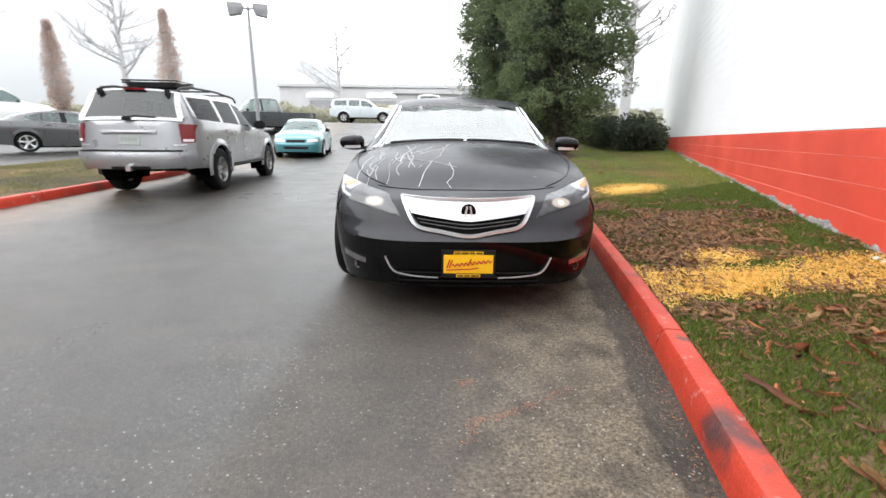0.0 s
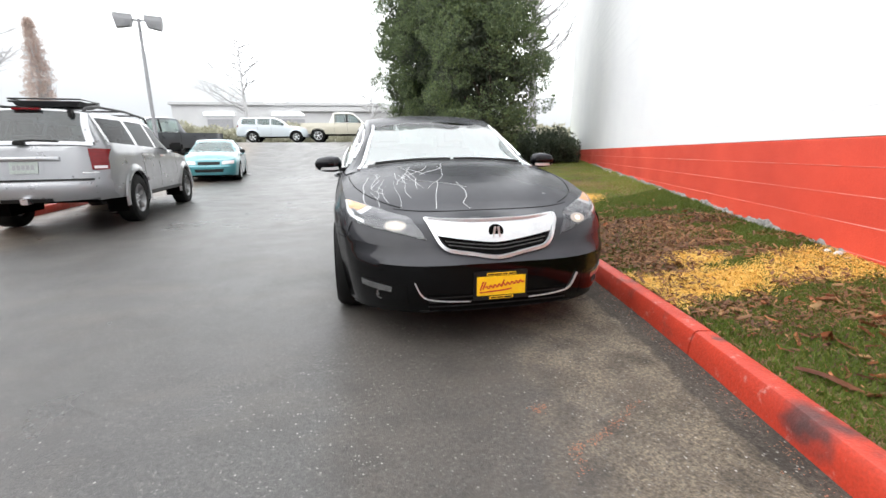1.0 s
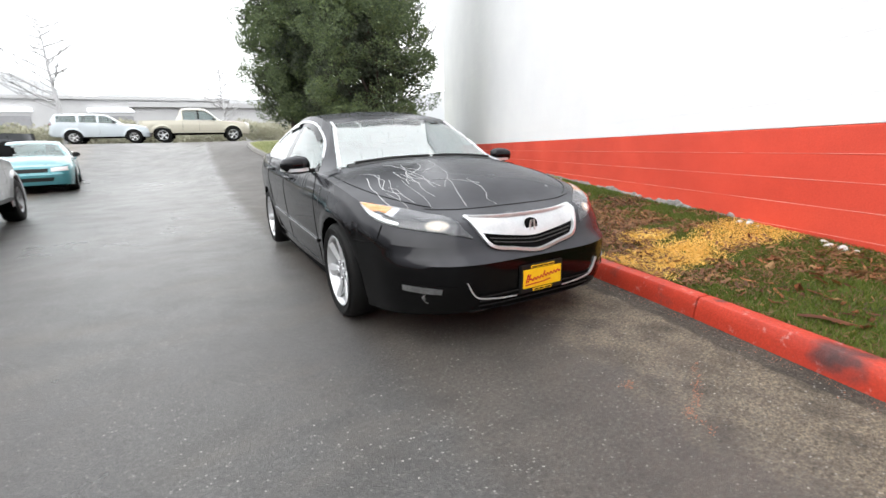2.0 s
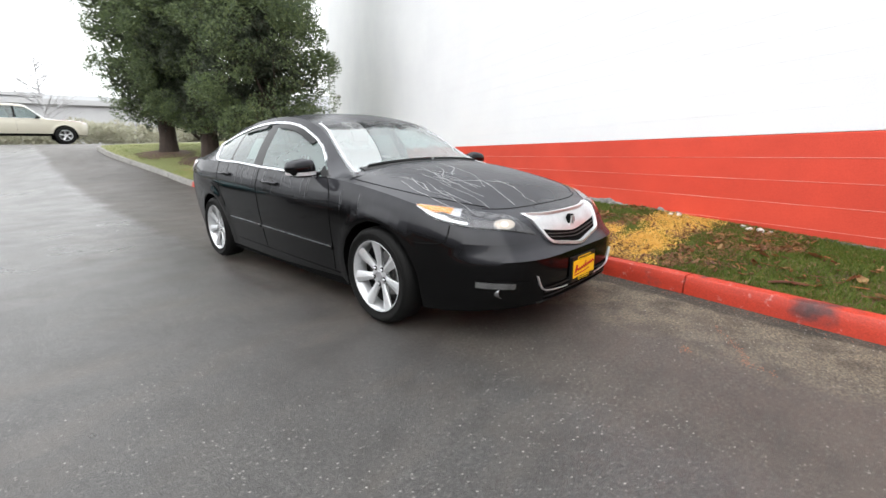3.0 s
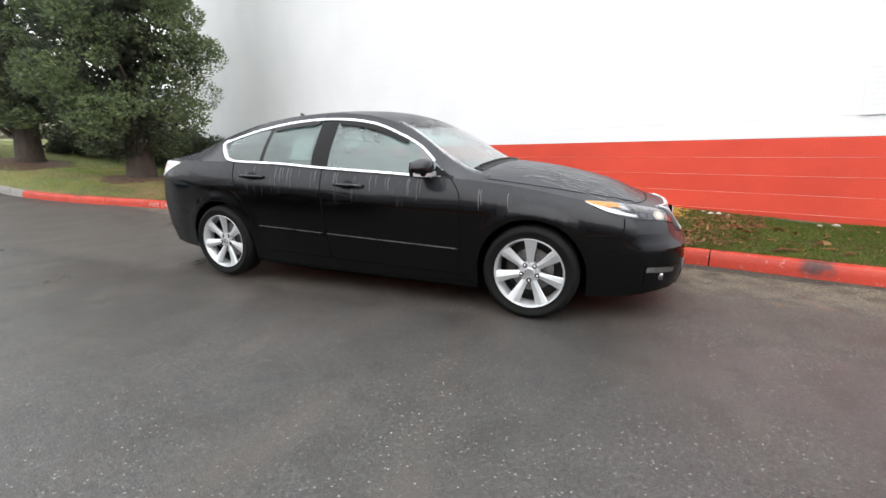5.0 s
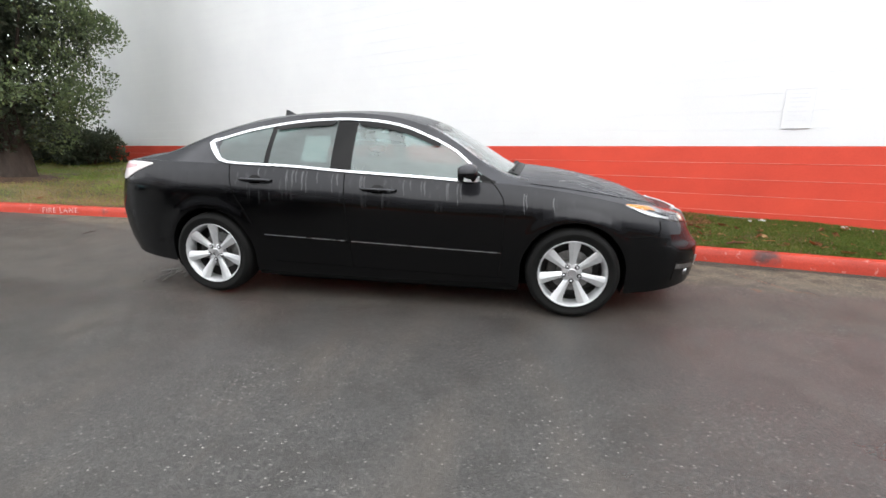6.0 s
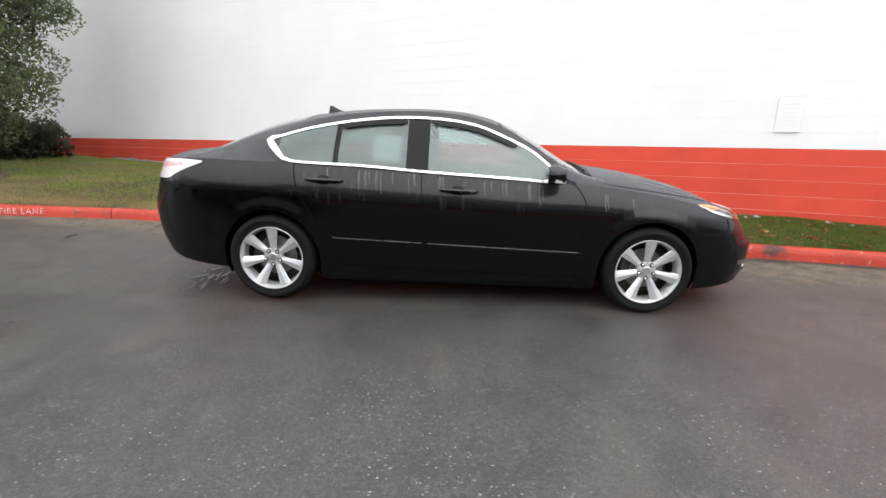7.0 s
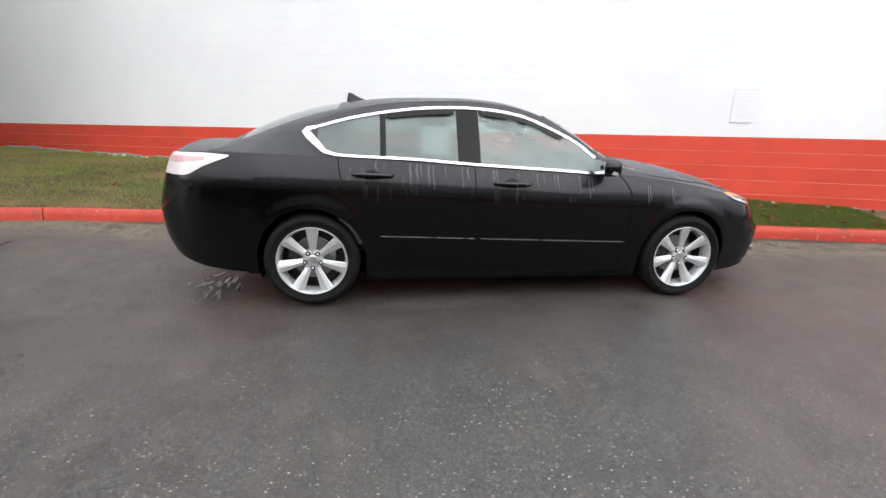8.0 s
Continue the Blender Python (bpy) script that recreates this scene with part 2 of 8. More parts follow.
MAT = dict(
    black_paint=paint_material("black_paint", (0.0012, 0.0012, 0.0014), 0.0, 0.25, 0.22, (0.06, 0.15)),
    silver_paint=paint_material("silver_paint", (0.30, 0.304, 0.316), 0.55, 0.35),
    teal_paint=paint_material("teal_paint", (0.050, 0.215, 0.245), 0.2, 0.35),
    # charcoal, and pickup below: slightly lightened to paint in distance haze
    charcoal_paint=paint_material("charcoal_paint", (0.075, 0.077, 0.082), 0.3, 0.35),
    white_paint=paint_material("white_paint", (0.78, 0.79, 0.79), 0.0, 0.4),
    pickup_paint=paint_material("pickup_paint", (0.07, 0.073, 0.08), 0.3, 0.35),
    black_trim=surface("black_trim", (0.006, 0.006, 0.006), (0.011, 0.011, 0.011), 20, (0.35, 0.55), bump=0.1),
    gloss_black=surface("gloss_black", (0.002, 0.002, 0.002), (0.003, 0.003, 0.003), 8, (0.08, 0.14), bump=0.0),
    seam=surface("seam", (0.002, 0.002, 0.002), (0.004, 0.004, 0.004), 8, (0.7, 0.9), bump=0.0),
    chrome=surface("chrome", (0.86, 0.86, 0.87), (0.80, 0.80, 0.82), 12, (0.08, 0.2), 1.0, 0.0),
    satin_chrome=surface("satin_chrome", (0.80, 0.80, 0.82), (0.72, 0.73, 0.75), 12, (0.22, 0.34), 1.0, 0.02),
    alloy=surface("alloy", (0.74, 0.75, 0.76), (0.66, 0.67, 0.68), 14, (0.3, 0.45), 0.7, 0.02),
    dull_alloy=surface("dull_alloy", (0.34, 0.34, 0.345), (0.26, 0.26, 0.265), 14, (0.35, 0.5), 0.6, 0.02),
    disc_metal=surface("disc_metal", (0.26, 0.26, 0.26), (0.36, 0.35, 0.34), 30, (0.35, 0.5), 0.9, 0.1),
    dark_metal=surface("dark_metal", (0.05, 0.05, 0.05), (0.09, 0.085, 0.08), 18, (0.4, 0.6), 0.8, 0.1),
    rubber=surface("rubber", (0.003, 0.003, 0.003), (0.008, 0.008, 0.0075), 14, (0.55, 0.85), 0.0, 0.3, 120),
    under=surface("under", (0.002, 0.002, 0.002), (0.004, 0.004, 0.004), 10, (0.8, 0.95), 0.0, 0.1),
    clear_glass=glass_material("clear_glass", (0.50, 0.61, 0.60), 0.05, 0.24),
    # faint pale veil painted in for the sky's reflection
    sheen_glass=glass_material("sheen_glass", (0.12, 0.14, 0.17), 0.055, 0.03),
    privacy_glass=glass_material("privacy_glass", (0.26, 0.34, 0.33), 0.05, 0.17),
    screen_glass=glass_material("screen_glass", (0.74, 0.86, 0.86), 0.24, 0.20, 1.0, 1.30),
    tint_glass=glass_material("tint_glass", (0.30, 0.41, 0.40), 0.06, 0.07),
    dark_glass=glass_material("dark_glass", (0.09, 0.10, 0.11), 0.03, 0.0, 0.35),
    lens=glass_material("lens", (0.95, 0.96, 0.97), 0.05),
    amber=surface("amber", (0.75, 0.30, 0.05), (0.65, 0.22, 0.03), 30, (0.15, 0.25), bump=0.05),
    pink_lens=surface("pink_lens", (0.70, 0.45, 0.46), (0.62, 0.36, 0.38), 30, (0.12, 0.2), bump=0.05),
    red_lens=surface("red_lens", (0.20, 0.006, 0.009), (0.13, 0.004, 0.006), 30, (0.12, 0.2), bump=0.05),
    white_lens=surface("white_lens", (0.78, 0.72, 0.72), (0.70, 0.62, 0.62), 30, (0.12, 0.2), bump=0.05),
    # lamp light on the reflector bowl, painted as its own weak glow
    bowl_glow=glow_material("bowl_glow", (0.50, 0.44, 0.38), 0.10),
    smoked_lens=surface("smoked_lens", (0.30, 0.305, 0.31), (0.40, 0.405, 0.41), 25, (0.10, 0.18), 0.95, 0.02),
    fascia_light=glow_material("fascia_light", (0.95, 0.97, 1.0), 1.1),
    # mist painted into the paint of both street cars
    hazed_blue=paint_material("hazed_blue", (0.50, 0.55, 0.58), 0.1, 0.4),
    hazed_beige=paint_material("hazed_beige", (0.50, 0.47, 0.38), 0.1, 0.4),
    headlamp_on=glow_material("headlamp_on", (1.0, 0.84, 0.64), 1.2),
    yellow_plate=surface("yellow_plate", (0.90, 0.55, 0.01), (0.86, 0.50, 0.01), 12, (0.35, 0.45), bump=0.0),
    red_ink=surface("red_ink", (0.50, 0.01, 0.02), (0.42, 0.01, 0.02), 12, (0.5, 0.6), bump=0.0),
    leather=surface("leather", (0.16, 0.15, 0.14), (0.22, 0.20, 0.19), 9, (0.45, 0.6), 0, 0.2),
    paper=surface("paper", (0.80, 0.82, 0.80), (0.72, 0.75, 0.74), 9, (0.6, 0.8), 0, 0.02),
    red_wall=surface("red_wall", (0.74, 0.072, 0.036), (0.62, 0.058, 0.030), 1.3, (0.5, 0.75), 0, 0.25, 90, vary=0.12),
    white_wall=surface("white_wall", (0.88, 0.89, 0.90), (0.83, 0.84, 0.86), 0.8, (0.55, 0.75), 0, 0.25, 90),
    footing=surface("footing", (0.13, 0.125, 0.12), (0.34, 0.325, 0.31), 22, (0.8, 0.95), 0, 0.8, 45),
    red_kerb=None, grey_kerb=surface("grey_kerb", (0.30, 0.29, 0.27), (0.20, 0.19, 0.18), 5, (0.7, 0.9), 0, 0.5, 70),
    needle_soil=surface("needle_soil", (0.060, 0.033, 0.020), (0.11, 0.062, 0.036), 7, (0.85, 0.95), 0, 0.8, 60),
    bark=surface("bark", (0.036, 0.025, 0.020), (0.075, 0.055, 0.044), 9, (0.85, 0.95), 0, 0.9, 30, (1, 1, 0.3)),
    # distance haze painted into the bark of the far trees
    hazed_bark=surface("hazed_bark", (0.50, 0.495, 0.50), (0.42, 0.415, 0.42), 5, (0.85, 0.95), 0, 0.4, 30),
    cypress=leaf_material("cypress", (0.080, 0.110, 0.062), (0.130, 0.172, 0.076), (0.21, 0.27, 0.10)),
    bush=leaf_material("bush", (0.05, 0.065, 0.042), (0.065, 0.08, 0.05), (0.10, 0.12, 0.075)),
    # far leaves and shrubs paled with painted haze
    hazed_leaf=leaf_material("hazed_leaf", (0.50, 0.39, 0.34), (0.55, 0.45, 0.40), (0.60, 0.50, 0.44)),
    hazed_shrub=leaf_material("hazed_shrub", (0.37, 0.37, 0.27), (0.42, 0.41, 0.31), (0.47, 0.45, 0.36)),
    grass=leaf_material("grass", (0.070, 0.125, 0.012), (0.105, 0.155, 0.020), (0.20, 0.22, 0.045)),
    meadow=leaf_material("meadow", (0.155, 0.245, 0.030), (0.215, 0.285, 0.046), (0.33, 0.35, 0.10)),
    straw=leaf_material("straw", (0.24, 0.17, 0.055), (0.30, 0.23, 0.075), (0.36, 0.27, 0.12)),
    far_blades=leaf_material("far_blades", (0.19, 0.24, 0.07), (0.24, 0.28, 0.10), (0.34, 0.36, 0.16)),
    straw_green=leaf_material("straw_green", (0.14, 0.16, 0.05), (0.20, 0.20, 0.075), (0.28, 0.24, 0.11)),
    chips=leaf_material("chips", (0.70, 0.41, 0.075), (0.78, 0.50, 0.11), (0.84, 0.60, 0.20)),
    mulch=leaf_material("mulch", (0.105, 0.050, 0.027), (0.20, 0.092, 0.042), (0.44, 0.23, 0.095)),
    dead_leaf=surface("dead_leaf", (0.13, 0.042, 0.022), (0.20, 0.080, 0.032), 6, (0.6, 0.8), 0, 0.1, 50, vary=0.5),
    plate_grey=surface("plate_grey", (0.36, 0.40, 0.37), (0.30, 0.33, 0.31), 20, (0.4, 0.6), 0, 0.05),
    worn_joint=surface("worn_joint", (0.70, 0.085, 0.05), (0.84, 0.44, 0.38), 2.6, (0.7, 0.85), 0, 0.2, 60),
    rust_dust=surface("rust_dust", (0.26, 0.11, 0.06), (0.36, 0.15, 0.09), 6, (0.7, 0.9), 0, 0.1, 50),
    orange_leaf=surface("orange_leaf", (0.28, 0.085, 0.03), (0.36, 0.15, 0.055), 6, (0.6, 0.8), 0, 0.1, 50, vary=0.5),
    lamp_grey=surface("lamp_grey", (0.26, 0.26, 0.27), (0.32, 0.32, 0.33), 4, (0.5, 0.6), 0.2, 0.05),
    shavings=surface("shavings", (0.68, 0.40, 0.08), (0.76, 0.48, 0.115), 14, (0.85, 0.95), 0, 0.9, 110),
    ghost_ink=surface("ghost_ink", (0.84, 0.85, 0.87), (0.80, 0.81, 0.84), 9, (0.6, 0.8), 0, 0.0),
    pale_ink=surface("pale_ink", (0.76, 0.76, 0.77), (0.70, 0.70, 0.72), 9, (0.6, 0.8), 0, 0.0),
    lamp_dark=surface("lamp_dark", (0.045, 0.043, 0.048), (0.075, 0.072, 0.080), 25, (0.2, 0.35), 0.3, 0.02),
    lamp_bowl=surface("lamp_bowl", (0.60, 0.60, 0.61), (0.50, 0.50, 0.52), 25, (0.15, 0.3), 0.45, 0.02),
    # mist painted into the pale walls of distant buildings
    hazed_render=surface("hazed_render", (0.51, 0.51, 0.51), (0.47, 0.47, 0.475), 0.6, (0.7, 0.9), 0, 0.1),
    drip_mark=surface("drip_mark", (0.052, 0.054, 0.058), (0.088, 0.090, 0.095), 20, (0.3, 0.5), 0, 0.0),
    water_mark=surface("water_mark", (0.36, 0.365, 0.37), (0.50, 0.50, 0.51), 20, (0.3, 0.5), 0, 0.0),
    pale_stone=surface("pale_stone", (0.60, 0.58, 0.55), (0.46, 0.44, 0.41), 30, (0.7, 0.9), 0, 0.3, 90),
    tan_leaf=surface("tan_leaf", (0.34, 0.20, 0.085), (0.44, 0.27, 0.12), 20, (0.6, 0.8), 0, 0.1, 80),
    water_film=surface("water_film", (0.055, 0.053, 0.050), (0.070, 0.067, 0.062), 8, (0.16, 0.28), 0, 0.0),
    stencil=surface("stencil", (0.72, 0.62, 0.60), (0.56, 0.07, 0.045), 24, (0.7, 0.85), 0, 0.1),
)


def kerb_material():
    m, t, b = nodes_of("red_kerb")
    v = tex_coord(t)
    big, fine, stain = noise_node(t, v, 3), noise_node(t, v, 80, 3), noise_node(t, v, 2.3, 5, 0.6)
    col = mixed(t, ramp(t, big, [(0.3, 0.0), (0.7, 1.0)]), (0.52, 0.048, 0.022), (0.39, 0.033, 0.016))
    col = mixed(t, ramp(t, stain, [(0.62, 0.0), (0.70, 0.7)]), col, (0.10, 0.05, 0.045))
    col = mixed(t, ramp(t, noise_node(t, v, 13, 6, 0.65), [(0.60, 0.0), (0.68, 0.5)]), col, (0.60, 0.36, 0.32))
    # rubber scuffs where tyres have struck the edge
    wob, shift = t.nodes.new("ShaderNodeTexNoise"), t.nodes.new("ShaderNodeVectorMath")
    wob.inputs["Scale"].default_value = 9
    t.links.new(v, wob.inputs["Vector"])
    shift.operation = "MULTIPLY_ADD"
    shift.inputs[1].default_value = (0.22, 0.22, 0.22)
    t.links.new(wob.outputs["Color"], shift.inputs[0])
    t.links.new(v, shift.inputs[2])
    for x, y, r in ((0.83, -2.08, 0.10), (0.81, -2.16, 0.10), (1.02, -1.46, 0.06), (1.25, -0.44, 0.08), (1.31, 0.05, 0.06), (0.60, -3.3, 0.07)):
        far = t.nodes.new("ShaderNodeVectorMath")
        far.operation = "DISTANCE"
        far.inputs[1].default_value = (x + 0.11, y + 0.11, 0.22)
        t.links.new(shift.outputs[0], far.inputs[0])
        col = mixed(t, ramp(t, far.outputs["Value"], [(r * 0.45, 0.85), (r * 1.1, 0.0)]), col, (0.065, 0.035, 0.034))
    col = mixed(t, 0.25, col, ramp(t, fine, [(0.25, 0.1), (0.75, 0.9)]), "OVERLAY")
    t.links.new(col, b.inputs["Base Color"])
    t.links.new(ramp(t, big, [(0.2, 0.35), (0.8, 0.6)]), b.inputs["Roughness"])
    bumped(t, b, fine, 0.3)
    return m


MAT["red_kerb"] = kerb_material()
for dull, gloss in (("rubber", 0.2), ("under", 0.05), ("seam", 0.1), ("black_trim", 0.3), ("gloss_black", 0.2)):
    MAT[dull].node_tree.nodes["Principled BSDF"].inputs["Specular IOR Level"].default_value = gloss


def asphalt_material():
    m, t, b = nodes_of("asphalt")
    v = tex_coord(t)
    big, mid, fine = noise_node(t, v, 0.35, 5), noise_node(t, v, 2.2, 5), noise_node(t, v, 130, 3, 0.7)
    vor = t.nodes.new("ShaderNodeTexVoronoi")
    vor.inputs["Scale"].default_value = 74
    t.links.new(v, vor.inputs["Vector"])
    bits = t.nodes.new("ShaderNodeSeparateColor")
    t.links.new(vor.outputs["Color"], bits.inputs[0])
    stone = mixed(t, 1.0, ramp(t, vor.outputs["Distance"], [(0.16, 1.0), (0.40, 0.0)]), ramp(t, bits.outputs[0], [(0.84, 0.0), (0.97, 1.0)]), "MULTIPLY")
    col = mixed(t, ramp(t, mid, [(0.3, 0.0), (0.7, 1.0)]), (0.034, 0.030, 0.026), (0.062, 0.054, 0.046))
    col = mixed(t, ramp(t, big, [(0.35, 0.0), (0.65, 0.5)]), col, (0.060, 0.058, 0.055))
    # dust and mud washed along the kerb
    sep = t.nodes.new("ShaderNodeSeparateXYZ")
    t.links.new(v, sep.inputs[0])

    def arith(op, x, y):
        n = t.nodes.new("ShaderNodeMath")
        n.operation = op
        for k, q in enumerate((x, y)):
            if isinstance(q, (int, float)):
                n.inputs[k].default_value = q
            else:
                t.links.new(q, n.inputs[k])
        return n.outputs[0]
    # the lane is damp and grey; the strip along the kerb is a drier, browner course
    seam = arith("ADD", sep.outputs[0], arith("MULTIPLY", arith("SUBTRACT", noise_node(t, v, 1.6, 4), 0.5), 0.35))
    lane = ramp(t, arith("ADD", arith("MULTIPLY", seam, 0.5), 1.0), [(0.49, 1.0), (0.60, 0.0)])
    col = mixed(t, 0.5, col, mixed(t, lane, (0.064, 0.053, 0.043), (0.054, 0.054, 0.054)))
    edge = arith("SUBTRACT", arith("ADD", arith("MULTIPLY", sep.outputs[1], 0.178), 1.17), sep.outputs[0])
    edge = arith("ADD", edge, arith("MULTIPLY", arith("SUBTRACT", mid, 0.5), arith("ADD", arith("MULTIPLY", edge, 0.9), 0.12)))
    dust = ramp(t, edge, [(0.0, 0.04), (0.145, 0.08), (0.175, 0.8), (0.7, 0.65), (1.0, 0.0)])
    dust = mixed(t, 1.0, dust, ramp(t, noise_node(t, v, 7, 6, 0.7), [(0.36, 0.35), (0.58, 1.0)]), "MULTIPLY")
    dust = mixed(t, 1.0, dust, ramp(t, noise_node(t, v, 70, 3, 0.75), [(0.36, 0.15), (0.60, 1.0)]), "MULTIPLY")
    col = mixed(t, dust, col, (0.28, 0.23, 0.165))
    # tan silt washed along the island's kerb
    bay = arith("ADD", arith("ADD", sep.outputs[0], arith("MULTIPLY", sep.outputs[1], 0.03)), 6.16)
    bay = arith("ADD", bay, arith("MULTIPLY", arith("SUBTRACT", mid, 0.5), 0.9))
    silt = mixed(t, 1.0, ramp(t, arith("MULTIPLY", bay, 0.4), [(0.0, 0.0), (0.02, 0.62), (0.30, 0.5), (0.62, 0.0)]), ramp(t, noise_node(t, v, 5, 5, 0.7), [(0.3, 0.4), (0.6, 1.0)]), "MULTIPLY")
    col = mixed(t, silt, col, (0.26, 0.185, 0.115))
    col = mixed(t, 0.6, col, ramp(t, fine, [(0.25, 0.12), (0.75, 0.88)]), "OVERLAY")
    col = mixed(t, 0.75, col, ramp(t, noise_node(t, v, 52, 3, 0.7), [(0.30, 0.17), (0.70, 0.82)]), "OVERLAY")
    col = mixed(t, ramp(t, noise_node(t, v, 45, 2, 0.8), [(0.56, 0.0), (0.70, 0.55)]), col, (0.14, 0.13, 0.12))
    blot = noise_node(t, v, 3.6, 4, 0.6)
    col = mixed(t, ramp(t, blot, [(0.34, 0.5), (0.52, 0.0)]), col, (0.030, 0.027, 0.024))
    col = mixed(t, ramp(t, noise_node(t, tex_coord(t, (0.7, 1.9, 1)), 1.3, 4, 0.6), [(0.50, 0.0), (0.68, 0.45)]), col, (0.095, 0.080, 0.066))
    small = t.nodes.new("ShaderNodeTexVoronoi")
    small.inputs["Scale"].default_value = 150
    t.links.new(v, small.inputs["Vector"])
    dots = t.nodes.new("ShaderNodeSeparateColor")
    t.links.new(small.outputs["Color"], dots.inputs[0])
    grit = mixed(t, 1.0, ramp(t, small.outputs["Distance"], [(0.25, 1.0), (0.5, 0.0)]), ramp(t, dots.outputs[0], [(0.70, 0.0), (0.97, 0.42)]), "MULTIPLY")
    col = mixed(t, grit, col, (0.21, 0.20, 0.185))
    patchy = ramp(t, noise_node(t, v, 1.1, 4, 0.6), [(0.35, 0.35), (0.65, 1.0)])
    col = mixed(t, mixed(t, 1.0, stone, patchy, "MULTIPLY"), col, mixed(t, bits.outputs[1], (0.24, 0.23, 0.21), (0.58, 0.56, 0.52)))
    t.links.new(col, b.inputs["Base Color"])
    wet = mixed(t, 0.5, mid, big)
    t.links.new(mixed(t, ramp(t, edge, [(0.0, 1.0), (0.7, 1.0), (1.1, 0.0)]), mixed(t, lane, ramp(t, wet, [(0.35, 0.46), (0.65, 0.66)]), ramp(t, wet, [(0.35, 0.24), (0.65, 0.44)])), (0.85, 0.85, 0.85)), b.inputs["Roughness"])
    t.links.new(ramp(t, edge, [(0.25, 0.12), (1.0, 0.62)]), b.inputs["Specular IOR Level"])
    bumped(t, b, fine, 0.55, 0.008)
    return m


MAT["asphalt"] = asphalt_material()


def lawn_material():
    m, t, b = nodes_of("lawn_soil")
    v = tex_coord(t)
    big, mid, fine = noise_node(t, v, 0.9, 5), noise_node(t, v, 6, 5), noise_node(t, v, 60, 4, 0.7)
    col = mixed(t, ramp(t, big, [(0.42, 0.0), (0.62, 1.0)]), (0.026, 0.030, 0.012), (0.075, 0.043, 0.025))
    col = mixed(t, ramp(t, mid, [(0.35, 0.0), (0.7, 0.7)]), col, (0.050, 0.052, 0.018))
    worn = noise_node(t, tex_coord(t, (1.5, 0.55, 1)), 1.0, 5, 0.6)
    col = mixed(t, ramp(t, worn, [(0.46, 0.0), (0.58, 0.85)]), col, mixed(t, mid, (0.15, 0.085, 0.042), (0.24, 0.155, 0.075)))
    # paler, yellower green towards the street end
    end = t.nodes.new("ShaderNodeSeparateXYZ")
    t.links.new(tex_coord(t, (1, 0.065, 1)), end.inputs[0])
    col = mixed(t, ramp(t, end.outputs[1], [(0.5, 0.0), (0.85, 0.75)]), col, mixed(t, mid, (0.20, 0.24, 0.08), (0.30, 0.30, 0.13)))
    col = mixed(t, 0.7, col, ramp(t, fine, [(0.25, 0.08), (0.75, 0.92)]), "OVERLAY")
    t.links.new(col, b.inputs["Base Color"])
    b.inputs["Roughness"].default_value = 0.9
    bumped(t, b, fine, 0.8, 0.02)
    return m


MAT["lawn_soil"] = lawn_material()


# ---- building tools ----
def spline(keys):
    """A smooth curve through (x, value) keys that never overshoots."""
    xs, vs = [k[0] for k in keys], [k[1] for k in keys]
    n = len(xs)
    d = [(vs[i + 1] - vs[i]) / (xs[i + 1] - xs[i]) for i in range(n - 1)]
    tan = [d[0]] + [0 if d[i - 1] * d[i] <= 0 else 2 * d[i - 1] * d[i] / (d[i - 1] + d[i]) for i in range(1, n - 1)] + [d[-1]]

    def at(x):
        if x <= xs[0]:
            return vs[0]
        if x >= xs[-1]:
            return vs[-1]
        i = max(k for k in range(n - 1) if xs[k] <= x)
        h = xs[i + 1] - xs[i]
        u = (x - xs[i]) / h
        return (vs[i] * (1 + 2 * u) * (1 - u) ** 2 + h * tan[i] * u * (1 - u) ** 2 + vs[i + 1] * u * u * (3 - 2 * u) + h * tan[i + 1] * u * u * (u - 1))
    return at


lane_rise = spline([(0, 0), (9, 0.11), (13, 0.21), (14.5, 0.26), (17, 0.50), (19.6, 0.84), (22, 1.30), (24, 1.69), (30, 1.80), (45, 1.75)])
kerb_rise = spline([(0, 0), (5, 0.005), (6.4, 0.05), (8.3, 0.12), (11.2, 0.25), (14, 0.58), (16.5, 0.98), (18.6, 1.38), (21, 1.58), (24, 1.69), (30, 1.80), (45, 1.75)])


def rise(x, y):
    """The height of the car park, which climbs towards the street, sooner along the lawn's kerb than in the lane."""
    u = max(0.0, min(1.0, (x + 3.6) / 4.0))
    u = u * u * (3 - 2 * u)
    return (1 - u) * lane_rise(y) + u * kerb_rise(y) + 0.008 * max(0.0, min(-3 - x, 20.0)) * max(0.0, min(1.0, y / 10))


def part(name, bm, material, parent=None, label="", smooth=None):
    """Links a bmesh as one mesh object; smooth: the angle in degrees under which edges are shaded round."""
    if isinstance(bm, bpy.types.Mesh):
        me = bm
    else:
        bmesh.ops.recalc_face_normals(bm, faces=bm.faces[:])
        if smooth:
            for f in bm.faces:
                f.smooth = True
            for e in bm.edges:
                if len(e.link_faces) == 2 and e.calc_face_angle(0) > radians(smooth):
                    e.smooth = False
        me = bpy.data.meshes.new(name)
        bm.to_mesh(me)
        bm.free()
        me.materials.append(MAT[material])
    ob = new(name, me)
    if parent:
        ob.parent = parent
    if label:
        ob["label"] = label
    return ob


def box(bm, x0, x1, y0, y1, z0, z1, bevel=0.0):
    m = Matrix.Translation(((x0 + x1) / 2, (y0 + y1) / 2, (z0 + z1) / 2)) @ Matrix.Diagonal((abs(x1 - x0), abs(y1 - y0), abs(z1 - z0), 1))
    vs = bmesh.ops.create_cube(bm, size=1, matrix=m)["verts"]
    if bevel:
        es = list({e for v in vs for e in v.link_edges})
        bmesh.ops.bevel(bm, geom=es, offset=bevel, segments=2, affect="EDGES")
    return bm


